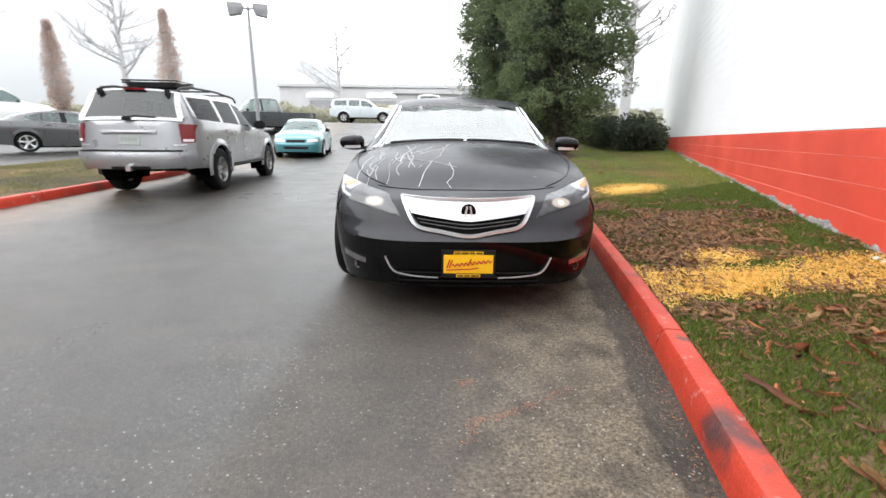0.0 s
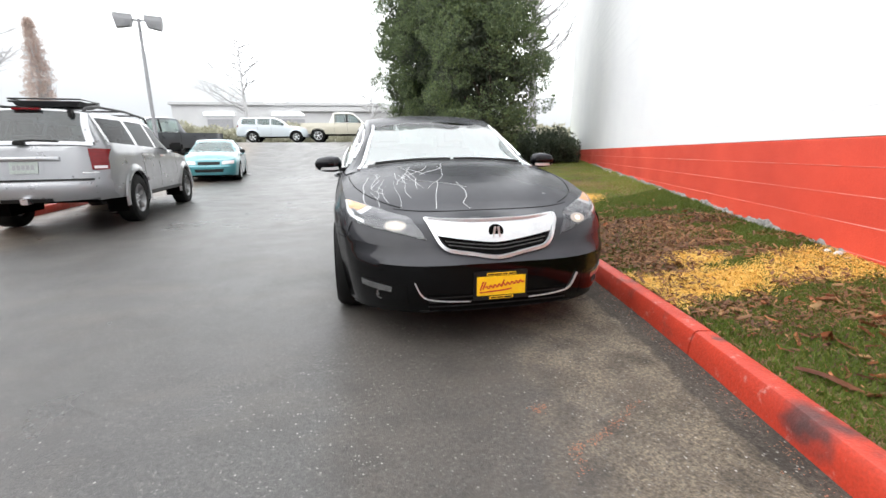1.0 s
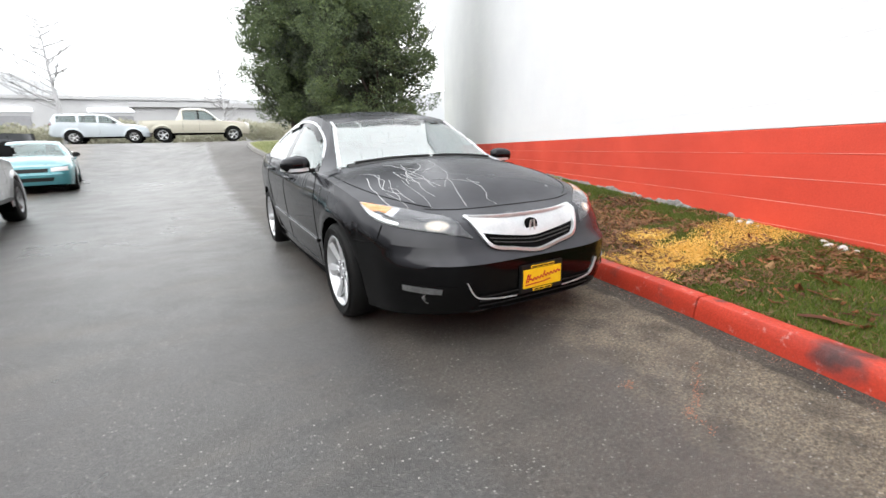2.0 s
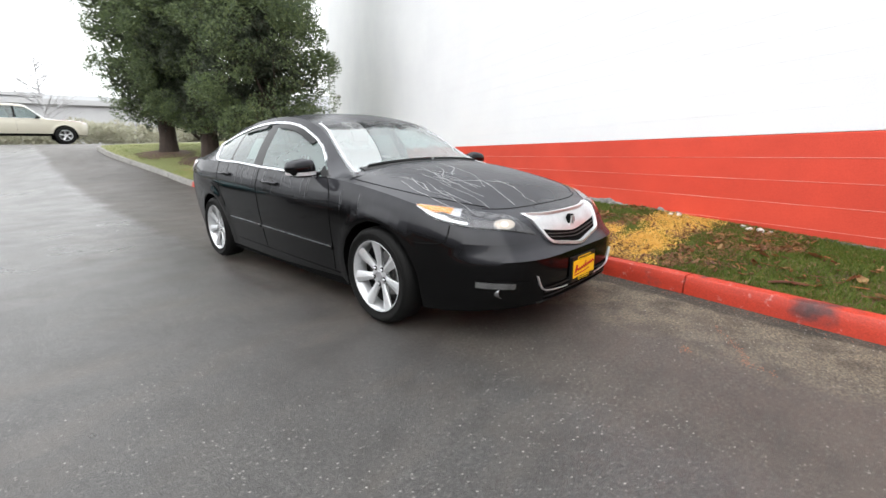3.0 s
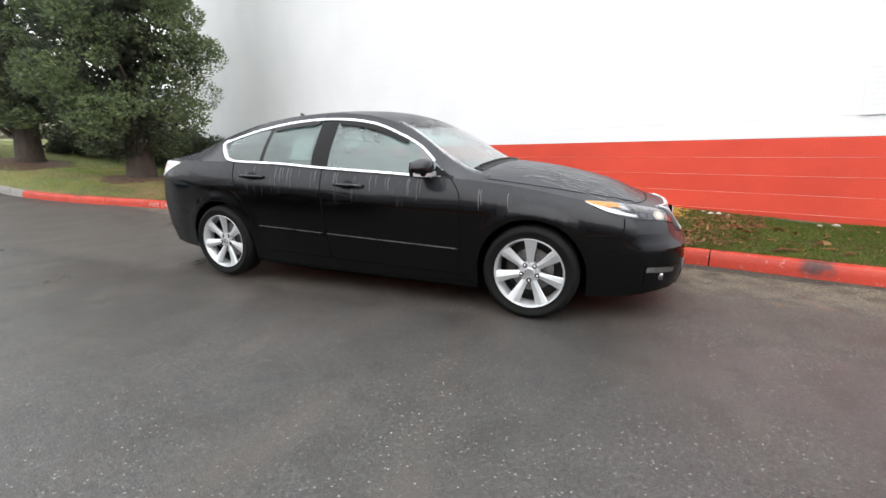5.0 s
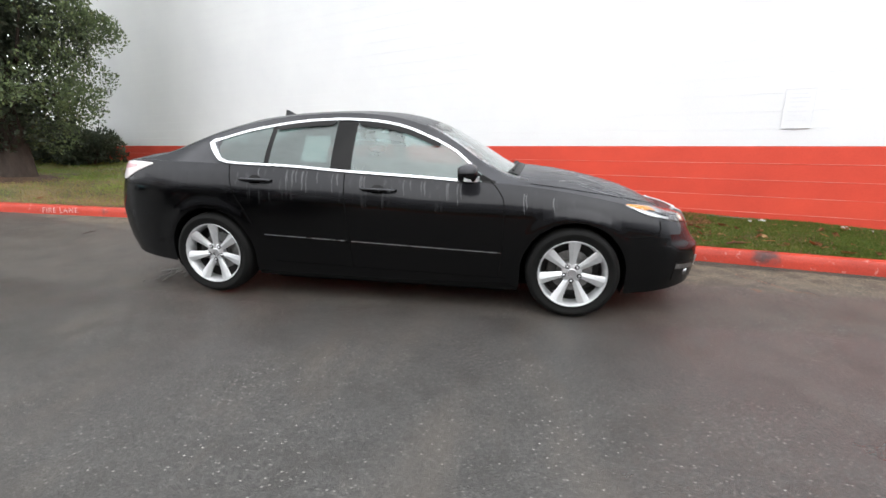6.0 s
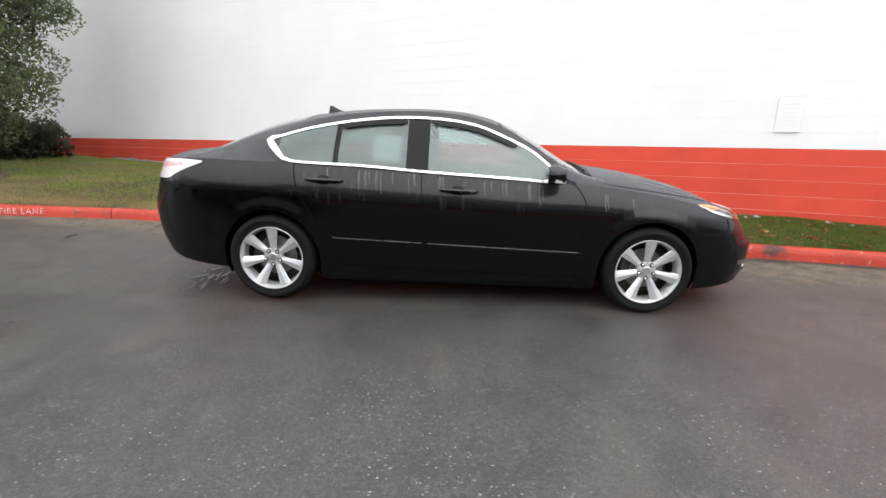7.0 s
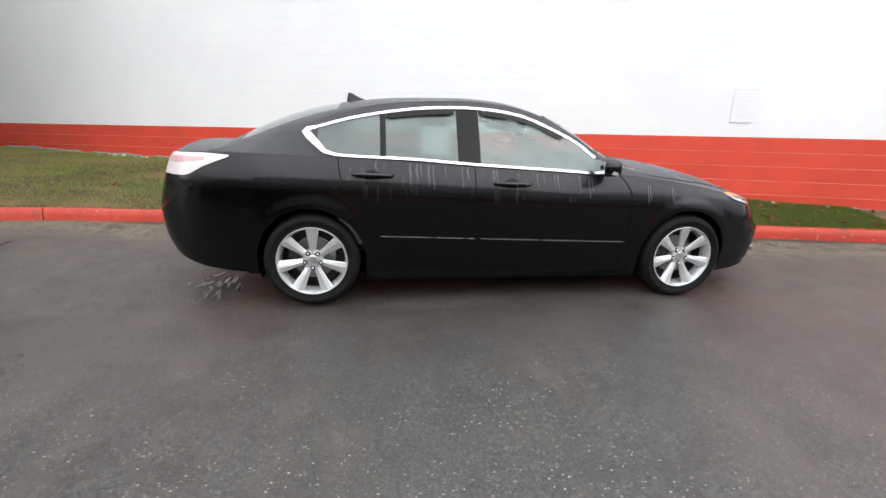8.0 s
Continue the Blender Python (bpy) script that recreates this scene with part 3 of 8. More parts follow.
def boxed(x0, x1, y0, y1, z0, z1, bevel=0.0):
    return box(bmesh.new(), x0, x1, y0, y1, z0, z1, bevel)


def lathe(bm, profile, n=32, axis="x", m=None, cap=True):
    """Turns (along, radius) points round an axis."""
    rings = []
    for a, r in profile:
        ring = []
        for k in range(n):
            c, s = math.cos(2 * math.pi * k / n), math.sin(2 * math.pi * k / n)
            p = Vector((a, r * c, r * s)) if axis == "x" else Vector((r * c, a, r * s)) if axis == "y" else Vector((r * c, r * s, a))
            ring.append(bm.verts.new(m @ p if m else p))
        rings.append(ring)
    for p, q in zip(rings, rings[1:]):
        for k in range(n):
            bm.faces.new((p[k], p[(k + 1) % n], q[(k + 1) % n], q[k]))
    if cap and profile[0][1] > 1e-4:
        bm.faces.new(rings[0])
    if cap and profile[-1][1] > 1e-4:
        bm.faces.new(rings[-1][::-1])
    bmesh.ops.remove_doubles(bm, verts=bm.verts[:], dist=1e-5)
    return bm


def sweep(bm, path, half_w, half_h, side=None, closed=False):
    """A bar of rectangular section along a path; side: the direction of its width at each point, or one for all."""
    path = [Vector(p) for p in path]
    n, rings = len(path), []
    for k, p in enumerate(path):
        a, b = path[k - 1] if k or closed else p, path[(k + 1) % n] if k < n - 1 or closed else p
        d = (b - a).normalized()
        s = Vector(side[k] if isinstance(side, list) else side or (0, 0, 1))
        s = (s - d * s.dot(d)).normalized()
        o = d.cross(s)
        w = half_w[k] if isinstance(half_w, list) else half_w
        rings.append([bm.verts.new(p + s * (w * i) + o * (half_h * j)) for i, j in ((1, 1), (-1, 1), (-1, -1), (1, -1))])
    for k in range(n if closed else n - 1):
        p, q = rings[k], rings[(k + 1) % n]
        for i in range(4):
            bm.faces.new((p[i], p[(i + 1) % 4], q[(i + 1) % 4], q[i]))
    if not closed:
        bm.faces.new(rings[0])
        bm.faces.new(rings[-1][::-1])
    return bm


def tube(bm, path, radii, n=8):
    path, rings = [Vector(p) for p in path], []
    for k, p in enumerate(path):
        d = (path[min(k + 1, len(path) - 1)] - path[max(k - 1, 0)]).normalized()
        s = d.orthogonal().normalized()
        o = d.cross(s)
        r = radii[k] if isinstance(radii, (list, tuple)) else radii
        rings.append([bm.verts.new(p + (s * math.cos(a) + o * math.sin(a)) * r) for a in (2 * math.pi * i / n for i in range(n))])
    for p, q in zip(rings, rings[1:]):
        for i in range(n):
            bm.faces.new((p[i], p[(i + 1) % n], q[(i + 1) % n], q[i]))
    bm.faces.new(rings[0][::-1])
    bm.faces.new(rings[-1])
    return bm


def loose(name, verts, faces, material):
    """A mesh from arrays, for stuff of many small pieces."""
    me = bpy.data.meshes.new(name)
    me.from_pydata(verts, [], faces)
    me.materials.append(MAT[material])
    return me


def empty(name, m):
    ob = new(name)
    ob.empty_display_size = 0.1
    ob.matrix_basis = m
    return ob

# ---- the road, kerbs, lawn and the painted block wall ----
kerb_x = spline([(-9, -0.72), (-2.3, 0.735), (-1.2, 0.98), (0.84, 1.34), (4, 1.87), (5.2, 2.02), (6.0, 2.02), (6.8, 1.92), (7.6, 1.82), (8.3, 1.74), (9.6, 1.53), (11.2, 1.40), (12.4, 1.36), (13.7, 1.26), (14.7, 1.13), (16.5, 0.79), (17.8, 0.57), (18.5, 0.55), (19.0, 0.85), (19.6, 2.2), (20.3, 6.5), (20.8, 13.0)])
KERB_H, KERB_W = 0.14, 0.135


def wall_x(y):
    return 2.99 + 0.3935 * y


def lawn_z(x, y):
    """The lawn climbs from the kerb's top to the foot of the wall."""
    a, b = kerb_x(y) + KERB_W, wall_x(y)
    u = min(1.0, max(0.0, (x - a) / (b - a)))
    foot = max(0.356 + 0.0246 * min(y, 16), KERB_H + rise(a, y) + 0.1)
    swell = max(0.0, min(1.0, (y - 7.5) / 4.0)) * max(0.0, min(1.0, (18.6 - y) / 3.0))
    n = noise.noise(Vector((x * 1.3, y * 1.3, 0))) * 0.022 * min(1, u * 6)
    return (1 - u) * (KERB_H + rise(a, y) - 0.012) + u * foot + n + 0.20 * swell * math.sin(math.pi * min(1.0, u * 1.7) ** 0.6)


def build_ground():
    bm = bmesh.new()
    ys = [-300, -60, -12, -6, -3, 0, 1.5, 3] + [3.8 + 0.6 * k for k in range(40)] + [28.5, 31, 35, 40, 46, 80, 400]
    xs = [-350, -60, -40, -30, -20, -14, -10, -7, -5, -4, -3, -2, -1, 0, 0.8, 1.6, 2.4, 4, 8, 20, 60, 350]
    g = [[bm.verts.new((x, y, rise(x, y))) for x in xs] for y in ys]
    for a, b in zip(g, g[1:]):
        for k in range(len(xs) - 1):
            bm.faces.new((a[k], a[k + 1], b[k + 1], b[k]))
    tagged(part("ground", bm, "asphalt", smooth=40), "damp grey asphalt car park lane with pale aggregate", "asphalt", kind="structure")


build_ground()


def build_lawn():
    bm = bmesh.new()
    ys = [-9 + 0.2 * k for k in range(147)] + [20.5, 20.7, 20.8]
    rows = []
    for y in ys:
        a, b = kerb_x(y) + KERB_W - 0.01, wall_x(y) + 0.12
        rows.append([bm.verts.new((a + (b - a) * k / 16, y, lawn_z(a + (b - a) * k / 16, y))) for k in range(17)])
    for p, q in zip(rows, rows[1:]):
        for k in range(16):
            bm.faces.new((p[k], p[k + 1], q[k + 1], q[k]))
    edge = [e for e in bm.edges if e.is_boundary]
    ext = bmesh.ops.extrude_edge_only(bm, edges=edge)
    for v in ext["geom"]:
        if isinstance(v, bmesh.types.BMVert):
            v.co.z -= 0.3
    return tagged(part("lawn", bm, "lawn_soil", smooth=60), "patchy lawn strip with bare soil between kerb and wall", "lawn", kind="structure")


build_lawn()


def kerb_piece(parent, xf, y0, y1, material, right=1, label=""):
    """A length of cast kerb between two joints; right: +1 where the raised side lies at larger x."""
    bm = bmesh.new()
    n = max(2, int((y1 - y0) / (0.35 if y0 < 16 else 0.06)) + 1)
    prof = [(0.0, -0.1), (0.012, 0.06), (0.026, 0.118), (0.036, 0.134), (0.052, KERB_H), (KERB_W - 0.012, KERB_H), (KERB_W, KERB_H - 0.012), (KERB_W, -0.1)]
    rings = []
    for k in range(n + 1):
        y = y0 + 0.006 + (y1 - y0 - 0.012) * k / n
        x, dx = xf(y), (xf(y + 0.05) - xf(y - 0.05)) / 0.1
        q = math.hypot(1, dx)
        rings.append([bm.verts.new((x + right * a / q, y - right * a * dx / q, rise(x, y) + h)) for a, h in prof])
    for p, q in zip(rings, rings[1:]):
        for k in range(len(prof) - 1):
            bm.faces.new((p[k], p[k + 1], q[k + 1], q[k]))
    bm.faces.new(rings[0])
    bm.faces.new(rings[-1])
    return part("kerbstone", bm, material, parent, label, smooth=35)


kerb = tagged(empty("kerb", Matrix()), "red-painted concrete kerb with scuffs beside the lawn", "kerb", kind="structure")
for a, b in ((-9, -6.48), (-6.48, -3.91), (-3.91, -1.34), (-1.34, 1.23), (1.23, 3.8), (3.8, 6.37), (6.37, 8.9), (8.9, 11.23)):
    kerb_piece(kerb, kerb_x, a, b, "red_kerb")
for a, b in ((11.23, 13.8), (13.8, 16.4), (16.4, 18.5), (18.5, 19.2), (19.2, 20.6)):
    kerb_piece(kerb, kerb_x, a, b, "grey_kerb", label="unpainted concrete kerbstone")

WALL_DIR = Vector((0.3935, 1, 0)).normalized()
WALL_IN = Vector((1, -0.3935, 0)).normalized()
RED_TOP, COURSE = 1.165, 0.2


def wall_point(s, t, z):
    p = Vector((2.99, 0, 0)) + WALL_DIR * s + WALL_IN * t
    return Vector((p.x, p.y, z - 0.0057 * p.y))


def extruded(profile, s0, s1, steps=1):
    """A (depth, height) outline drawn out along the wall."""
    bm = bmesh.new()
    rings = [[bm.verts.new(wall_point(s0 + (s1 - s0) * k / steps, t, z)) for t, z in profile] for k in range(steps + 1)]
    for p, q in zip(rings, rings[1:]):
        for k in range(len(profile)):
            bm.faces.new((p[k], p[(k + 1) % len(profile)], q[(k + 1) % len(profile)], q[k]))
    bm.faces.new(rings[0])
    bm.faces.new(rings[-1][::-1])
    return bm


WALL_S0, WALL_S1, WALL_TOP = -10.0, 18.2, 8.165


def build_wall():
    wall = tagged(empty("wall_east", Matrix()), "long concrete block wall painted white above a red band", "wall", kind="structure")
    for k in range(6):
        z = RED_TOP - k * COURSE
        part("block_course", extruded([(0.2, z - COURSE), (0.0, z - COURSE), (0.0, z - 0.011), (0.009, z - 0.001), (0.2, z - 0.001)], WALL_S0, WALL_S1), "red_wall", wall)
        # ledge highlight painted as a pale strip along each joint
        if k:
            part("joint", extruded([(0.004, z - 0.005), (-0.0015, z - 0.0035), (-0.0015, z + 0.0005), (0.004, z + 0.002)], WALL_S0, WALL_S1), "worn_joint", wall, "pale worn joint line")
    prof = [(0.2, RED_TOP + 0.001)]
    for k in range(35):
        z = RED_TOP + k * COURSE
        prof += [(0.0045, z + 0.001), (0.002, z + 0.004), (0.002, z + COURSE - 0.004), (0.0045, z + COURSE)]
    prof.append((0.2, WALL_TOP))
    part("white_blockwork", extruded(prof, WALL_S0, WALL_S1), "white_wall", wall, "white-painted upper blockwork with faint joints")
    part("coping", extruded([(-0.03, WALL_TOP), (-0.03, WALL_TOP + 0.09), (0.24, WALL_TOP + 0.09), (0.24, WALL_TOP)], WALL_S0, WALL_S1), "lamp_grey", wall)
    # ragged concrete footing that shows where the paint stops
    bm = bmesh.new()
    rows = []
    for k in range(400):
        q = -5 + 16 * k / 399
        p = wall_point(q, 0, 0)
        foot = 0.356 + 0.0246 * p.y
        h = foot + 0.045 + 0.045 * noise.noise(Vector((q * 2.1, 0, 0))) + 0.03 * noise.noise(Vector((q * 9, 0, 4))) + 0.02 * noise.noise(Vector((q * 23, 0, 8)))
        h -= 0.075 * max(0.0, min(1.0, (-0.4 - p.y) / 1.2))
        ring = []
        for t, z in ((-0.03, foot - 0.1), (-0.022, foot + 0.01), (-0.012, h - 0.012), (0.004, h)):
            c = wall_point(q, t + 0.010 * noise.noise(Vector((q * 11, z * 30, 2))), 0)
            ring.append(bm.verts.new((c.x, c.y, z)))
        rows.append(ring)
    for p, q in zip(rows, rows[1:]):
        for k in range(3):
            bm.faces.new((p[k], p[k + 1], q[k + 1], q[k]))
    part("footing", bm, "footing", wall, "grey crumbling concrete footing")
    for name, s0, s1, t0, t1 in (("wall_north", WALL_S1 - 0.2, WALL_S1, 0.2, 14), ("wall_south", WALL_S0, WALL_S0 + 0.2, 0.2, 14), ("wall_back", WALL_S0, WALL_S1, 14, 14.2)):
        tagged(part(name, extruded([(t0, -0.2), (t0, WALL_TOP), (t1, WALL_TOP), (t1, -0.2)], s0, s1), "white_wall"), "plain white block wall of the building", "wall", kind="structure")
    tagged(part("roof", extruded([(0.2, WALL_TOP - 0.25), (0.2, WALL_TOP - 0.05), (14, WALL_TOP - 0.05), (14, WALL_TOP - 0.25)], WALL_S0 + 0.2, WALL_S1 - 0.2), "lamp_grey"), "flat grey roof of the block building", "roof", kind="structure")


build_wall()


def build_notice():
    """A faded notice fixed to the white blockwork."""
    s0 = (Vector((1.955, -2.63, 0)) - Vector((2.99, 0, 0))).dot(WALL_DIR)
    sign = tagged(empty("wall_notice", Matrix()), "faded white notice board with pale lines on the white wall", "sign")
    part("board", extruded([(-0.002, 1.375), (-0.010, 1.375), (-0.010, 1.80), (-0.002, 1.80)], s0 - 0.27, s0), "white_wall", sign)
    for k, (z, a, b) in enumerate(((1.745, 0.05, 0.20), (1.70, 0.04, 0.23), (1.655, 0.04, 0.22), (1.60, 0.06, 0.20), (1.55, 0.04, 0.23), (1.505, 0.05, 0.18), (1.45, 0.04, 0.22))):
        part("text_bar", extruded([(-0.009, z), (-0.0125, z), (-0.0125, z + 0.014), (-0.009, z + 0.012)], s0 - b, s0 - a), "ghost_ink", sign)
    part("edge", extruded([(-0.002, 1.80), (-0.013, 1.80), (-0.013, 1.807), (-0.002, 1.807)], s0 - 0.275, s0 + 0.005), "pale_ink", sign)
    for a in (s0 - 0.275, s0):
        part("edge", extruded([(-0.002, 1.375), (-0.013, 1.375), (-0.013, 1.80), (-0.002, 1.80)], a, a + 0.005), "ghost_ink", sign)
    part("edge", extruded([(-0.002, 1.368), (-0.013, 1.368), (-0.013, 1.375), (-0.002, 1.375)], s0 - 0.275, s0 + 0.005), "pale_ink", sign)


build_notice()


# ---- vehicles ----
def merged(*lists):
    """Sorted stations from several lists, with near twins left out."""
    out = []
    for y in sorted(y for l in lists for y in l):
        if not out or y - out[-1] > 0.002:
            out.append(y)
    return out


class Shell:
    """A car body drawn from curves along its length: y runs from the nose (negative) to the tail, x is the half-width."""

    def __init__(self, spec):
        self.s = spec
        self.plan, self.lo, self.sh, self.deck = (spline(spec[k]) for k in ("plan", "lo", "sh", "deck"))
        self.dlo_b, self.dlo_t, self.rail_x, self.rail_z, self.roof = (spline(spec[k]) for k in ("dlo_b", "dlo_t", "rail_x", "rail_z", "roof"))
        self.prof = spline(spec.get("prof", [(-0.3, 0.93), (0, 0.955), (0.15, 0.982), (0.38, 1.0), (0.62, 0.992), (0.85, 0.962), (1, 0.93)]))
        self.nose = spline(spec["nose"])
        self.tail = spline(spec.get("tail", [(0, 0), (2, 0)]))

    def width(self, y):
        s = self.s
        if y < s["f1"]:
            return self.plan(s["f1"]) * max(0, (y - s["y0"]) / (s["f1"] - s["y0"])) ** s.get("blunt", 0.25)
        if y > s["r1"]:
            return self.plan(s["r1"]) * max(0, (s["y1"] - y) / (s["y1"] - s["r1"])) ** s.get("blunt", 0.25)
        return self.plan(y)

    def low(self, y):
        z = self.lo(y)
        for a in self.s["axles"]:
            q = self.s["arch"] ** 2 - (y - a) ** 2
            if q > 0:
                z = max(z, self.s["hub"] + math.sqrt(q))
        return z

    def side(self, y, z):
        """The half-width of the lower body at a height."""
        zb, zs = self.lo(y), self.sh(y)
        x = self.width(y) * self.prof((z - zb) / max(0.05, zs - zb))
        for a in self.s["axles"]:
            r = math.hypot(y - a, z - self.s["hub"]) - self.s["arch"]
            if 0 <= r < 0.10:
                x += self.s.get("flare", 0.010) * (math.sin(math.pi * min(1.0, 0.42 + r / 0.172)) if r < 0.10 else 0.0) ** 1.5
        return x

    def warp(self, x, y, z):
        s = self.s
        f = min(1, max(0, (s["f1"] + 0.25 - y) / (s["f1"] + 0.25 - s["y0"])))
        r = min(1, max(0, (y - s["r1"] + 0.25) / (s["y1"] - s["r1"] + 0.25)))
        return Vector((x, y + self.nose(z) * f * f * (3 - 2 * f) - self.tail(z) * r * r * (3 - 2 * r), z))

    def on_side(self, y, z, out=0.0):
        return self.warp(self.side(y, z) + out, y, z)

    def cabin(self, y, z):
        """The half-width of the glasshouse at a height."""
        zs = self.sh(y)
        xs = self.side(y, zs)
        u = (z - zs) / max(0.02, self.rail_z(y) - zs)
        return xs + (self.rail_x(y) - xs) * max(0, u) ** self.s.get("tumble", 1.25)

    def on_cabin(self, y, z, out=0.0):
        return self.warp(self.cabin(y, z) + out, y, z)

    def top(self, y, e):
        xr, zr, zc = self.rail_x(y), self.rail_z(y), self.roof(y)
        return self.warp(xr * (1 - e), y, zr + (zc - zr) * (1 - (1 - e) ** 2.2))

    def deck_at(self, y, e):
        zs = self.sh(y)
        xs, zc = self.side(y, zs), self.deck(y)
        return self.warp(xs * (1 - e), y, zs + (zc - zs) * (1 - (1 - e) ** 2.6))

    def mesh(self):
        """All panels as bmeshes by name, both sides of the car."""
        s, bms = self.s, {}
        ends = (0, 0.003, 0.010, 0.022, 0.04, 0.065, 0.10, 0.15, 0.21, 0.28)
        near = [a + d for a in s["axles"] for d in [s["arch"] * math.sin(radians(k)) for k in (-90, -84, -76, -66, -54, -40, -25, -10, 10, 25, 40, 54, 66, 76, 84, 90)]]
        ys = merged([s["y0"] + d for d in ends], [s["y1"] - d for d in ends], near, s["splits"], [s["y0"] + 0.3 + 0.075 * k for k in range(int((s["y1"] - s["y0"] - 0.6) / 0.075))])
        fr = [0, 0.018, 0.036, 0.06, 0.085, 0.11, 0.14, 0.18, 0.25, 0.32, 0.39, 0.45, 0.51, 0.57, 0.63, 0.69, 0.75, 0.81, 0.87, 0.93, 1.0]
        es = [0.03, 0.07, 0.13, 0.22, 0.34, 0.5, 0.66, 0.83, 1.0]

        def strip(rows, name_of):
            for (ya, pa), (yb, pb) in zip(rows, rows[1:]):
                for k in range(len(pa) - 1):
                    name = name_of((ya + yb) / 2, k, (pa[k].z + pb[k + 1].z) / 2)
                    if not name:
                        continue
                    for flip in (1, -1):
                        bm = bms.setdefault(name if not (name.endswith("_glass") or name.endswith("_door") or name.endswith("_frame") or name.startswith("pillar")) or flip > 0 else name + "#", bmesh.new())
                        q = [bm.verts.new((p.x * flip, p.y, p.z)) for p in (pa[k], pb[k], pb[k + 1], pa[k + 1])]
                        bm.faces.new(q if flip > 0 else q[::-1])

        low = []
        for y in ys:
            zl, zs = self.low(y), self.sh(y)
            pts = [self.on_side(y, zl + (zs - zl) * f) for f in fr] + [self.deck_at(y, e) for e in es]
            low.append((y, pts))
        strip(low, lambda y, k, z: s["panel"](y, z, k >= len(fr) - 1, k - len(fr) + 1))
        cab = []
        for y in [y for y in ys if s["cab"][0] <= y <= s["cab"][1]]:
            zs, zr = self.sh(y), self.rail_z(y)
            b, t = self.dlo_b(y), self.dlo_t(y)
            b = min(max(b, zs + 0.004), zr - 0.012)
            t = min(max(t, b + 0.004), zr - 0.006)
            zz = [zs - 0.01] + [b + (t - b) * k / 6 for k in range(7)] + [t + (zr - t) * k / 3 for k in (1, 2, 3)]
            pts = [self.on_cabin(y, z) for z in zz] + [self.top(y, e) for e in es]
            cab.append((y, pts))
        wins = s["windows"]

        def cab_name(y, k, z):
            if 1 <= k <= 6:
                for name, a, b in wins:
                    if a < y < b:
                        return name
            if k >= 11:
                if s["screen"][0] < y < s["screen"][1]:
                    return "windscreen_glass"
                if s["back"][0] < y < s["back"][1] and k >= s.get("back_k", 12):
                    return "rear_window_glass"
            return "roof" if k >= 9 else "cabin_frame"
        strip(cab, cab_name)
        for bm in bms.values():
            bmesh.ops.remove_doubles(bm, verts=bm.verts[:], dist=1e-4)
        return bms


def tyre_and_rim(parent, x, y, hub, r, rim_r, width, side, spokes=7, rim_mat="alloy"):
    """A wheel: tyre, rim barrel, spokes, brake disc, nuts. side: +1 where the outer face looks to +x."""
    m = Matrix.Translation((x, y, hub)) @ Matrix.Diagonal((side, 1, 1, 1))
    h = width / 2
    bm = lathe(bmesh.new(), [(-h * 0.8, rim_r), (-h, rim_r + 0.02), (-h, r - 0.03), (-h * 0.8, r - 0.006), (-h * 0.35, r), (h * 0.35, r), (h * 0.8, r - 0.006), (h * 0.98, r - 0.035), (h * 1.02, (r + rim_r) / 2), (h * 0.96, rim_r + 0.012), (h * 0.82, rim_r)], 48, cap=False)
    bm.transform(m)
    wheel = part("wheel", bm, "rubber", parent, "black rubber tyre on a silver alloy rim", smooth=40)
    bm = lathe(bmesh.new(), [(h * 0.90, rim_r + 0.004), (h * 0.93, rim_r - 0.003), (h * 0.84, rim_r - 0.010), (h * 0.4, rim_r - 0.024), (-h * 0.6, rim_r - 0.03), (-h * 0.6, rim_r + 0.002)], 48, cap=False)
    bm.transform(m)
    part("rim", bm, rim_mat, wheel, smooth=40)
    bm = lathe(bmesh.new(), [(-0.02, 0.0), (-0.02, rim_r * 0.72), (0.0, rim_r * 0.72), (0.0, 0.0)], 40)
    bm.transform(m)
    part("brake_disc", bm, "dark_metal", wheel, smooth=40)
    for k in range(spokes):
        a = 2 * math.pi * k / spokes + 0.18
        rows = []
        bm = bmesh.new()
        for rr, w, xo, d in ((0.040, 0.020, h * 0.56, 0.04), (0.09, 0.021, h * 0.66, 0.036), (rim_r * 0.72, 0.031, h * 0.78, 0.03), (rim_r - 0.008, 0.043, h * 0.86, 0.026)):
            c, s = math.cos(a), math.sin(a)
            rows.append([bm.verts.new(m @ Vector((xo - dd, rr * c - q * s, rr * s + q * c))) for q, dd in ((-w, d), (-w, 0.007), (-w * 0.25, 0.0), (w * 0.35, 0.002), (w, 0.016), (w, d))])
        for p, q in zip(rows, rows[1:]):
            for i in range(5):
                bm.faces.new((p[i], p[i + 1], q[i + 1], q[i]))
        part("spoke", bm, rim_mat, wheel)
    bm = lathe(bmesh.new(), [(h * 0.2, 0.070), (h * 0.5, 0.068), (h * 0.57, 0.060), (h * 0.57, 0.030), (h * 0.64, 0.03), (h * 0.66, 0.0)], 28)
    bm.transform(m)
    part("hub_cap", bm, rim_mat, wheel, smooth=30)
    for k in range(5):
        a = 2 * math.pi * k / 5 + 0.1
        bm = lathe(bmesh.new(), [(h * 0.5, 0.014), (h * 0.66, 0.014), (h * 0.68, 0.009), (h * 0.68, 0.0)], 6)
        bm.transform(m @ Matrix.Translation((0, 0.056 * math.cos(a), 0.056 * math.sin(a))))
        part("wheel_nut", bm, "satin_chrome", wheel)
    return wheel


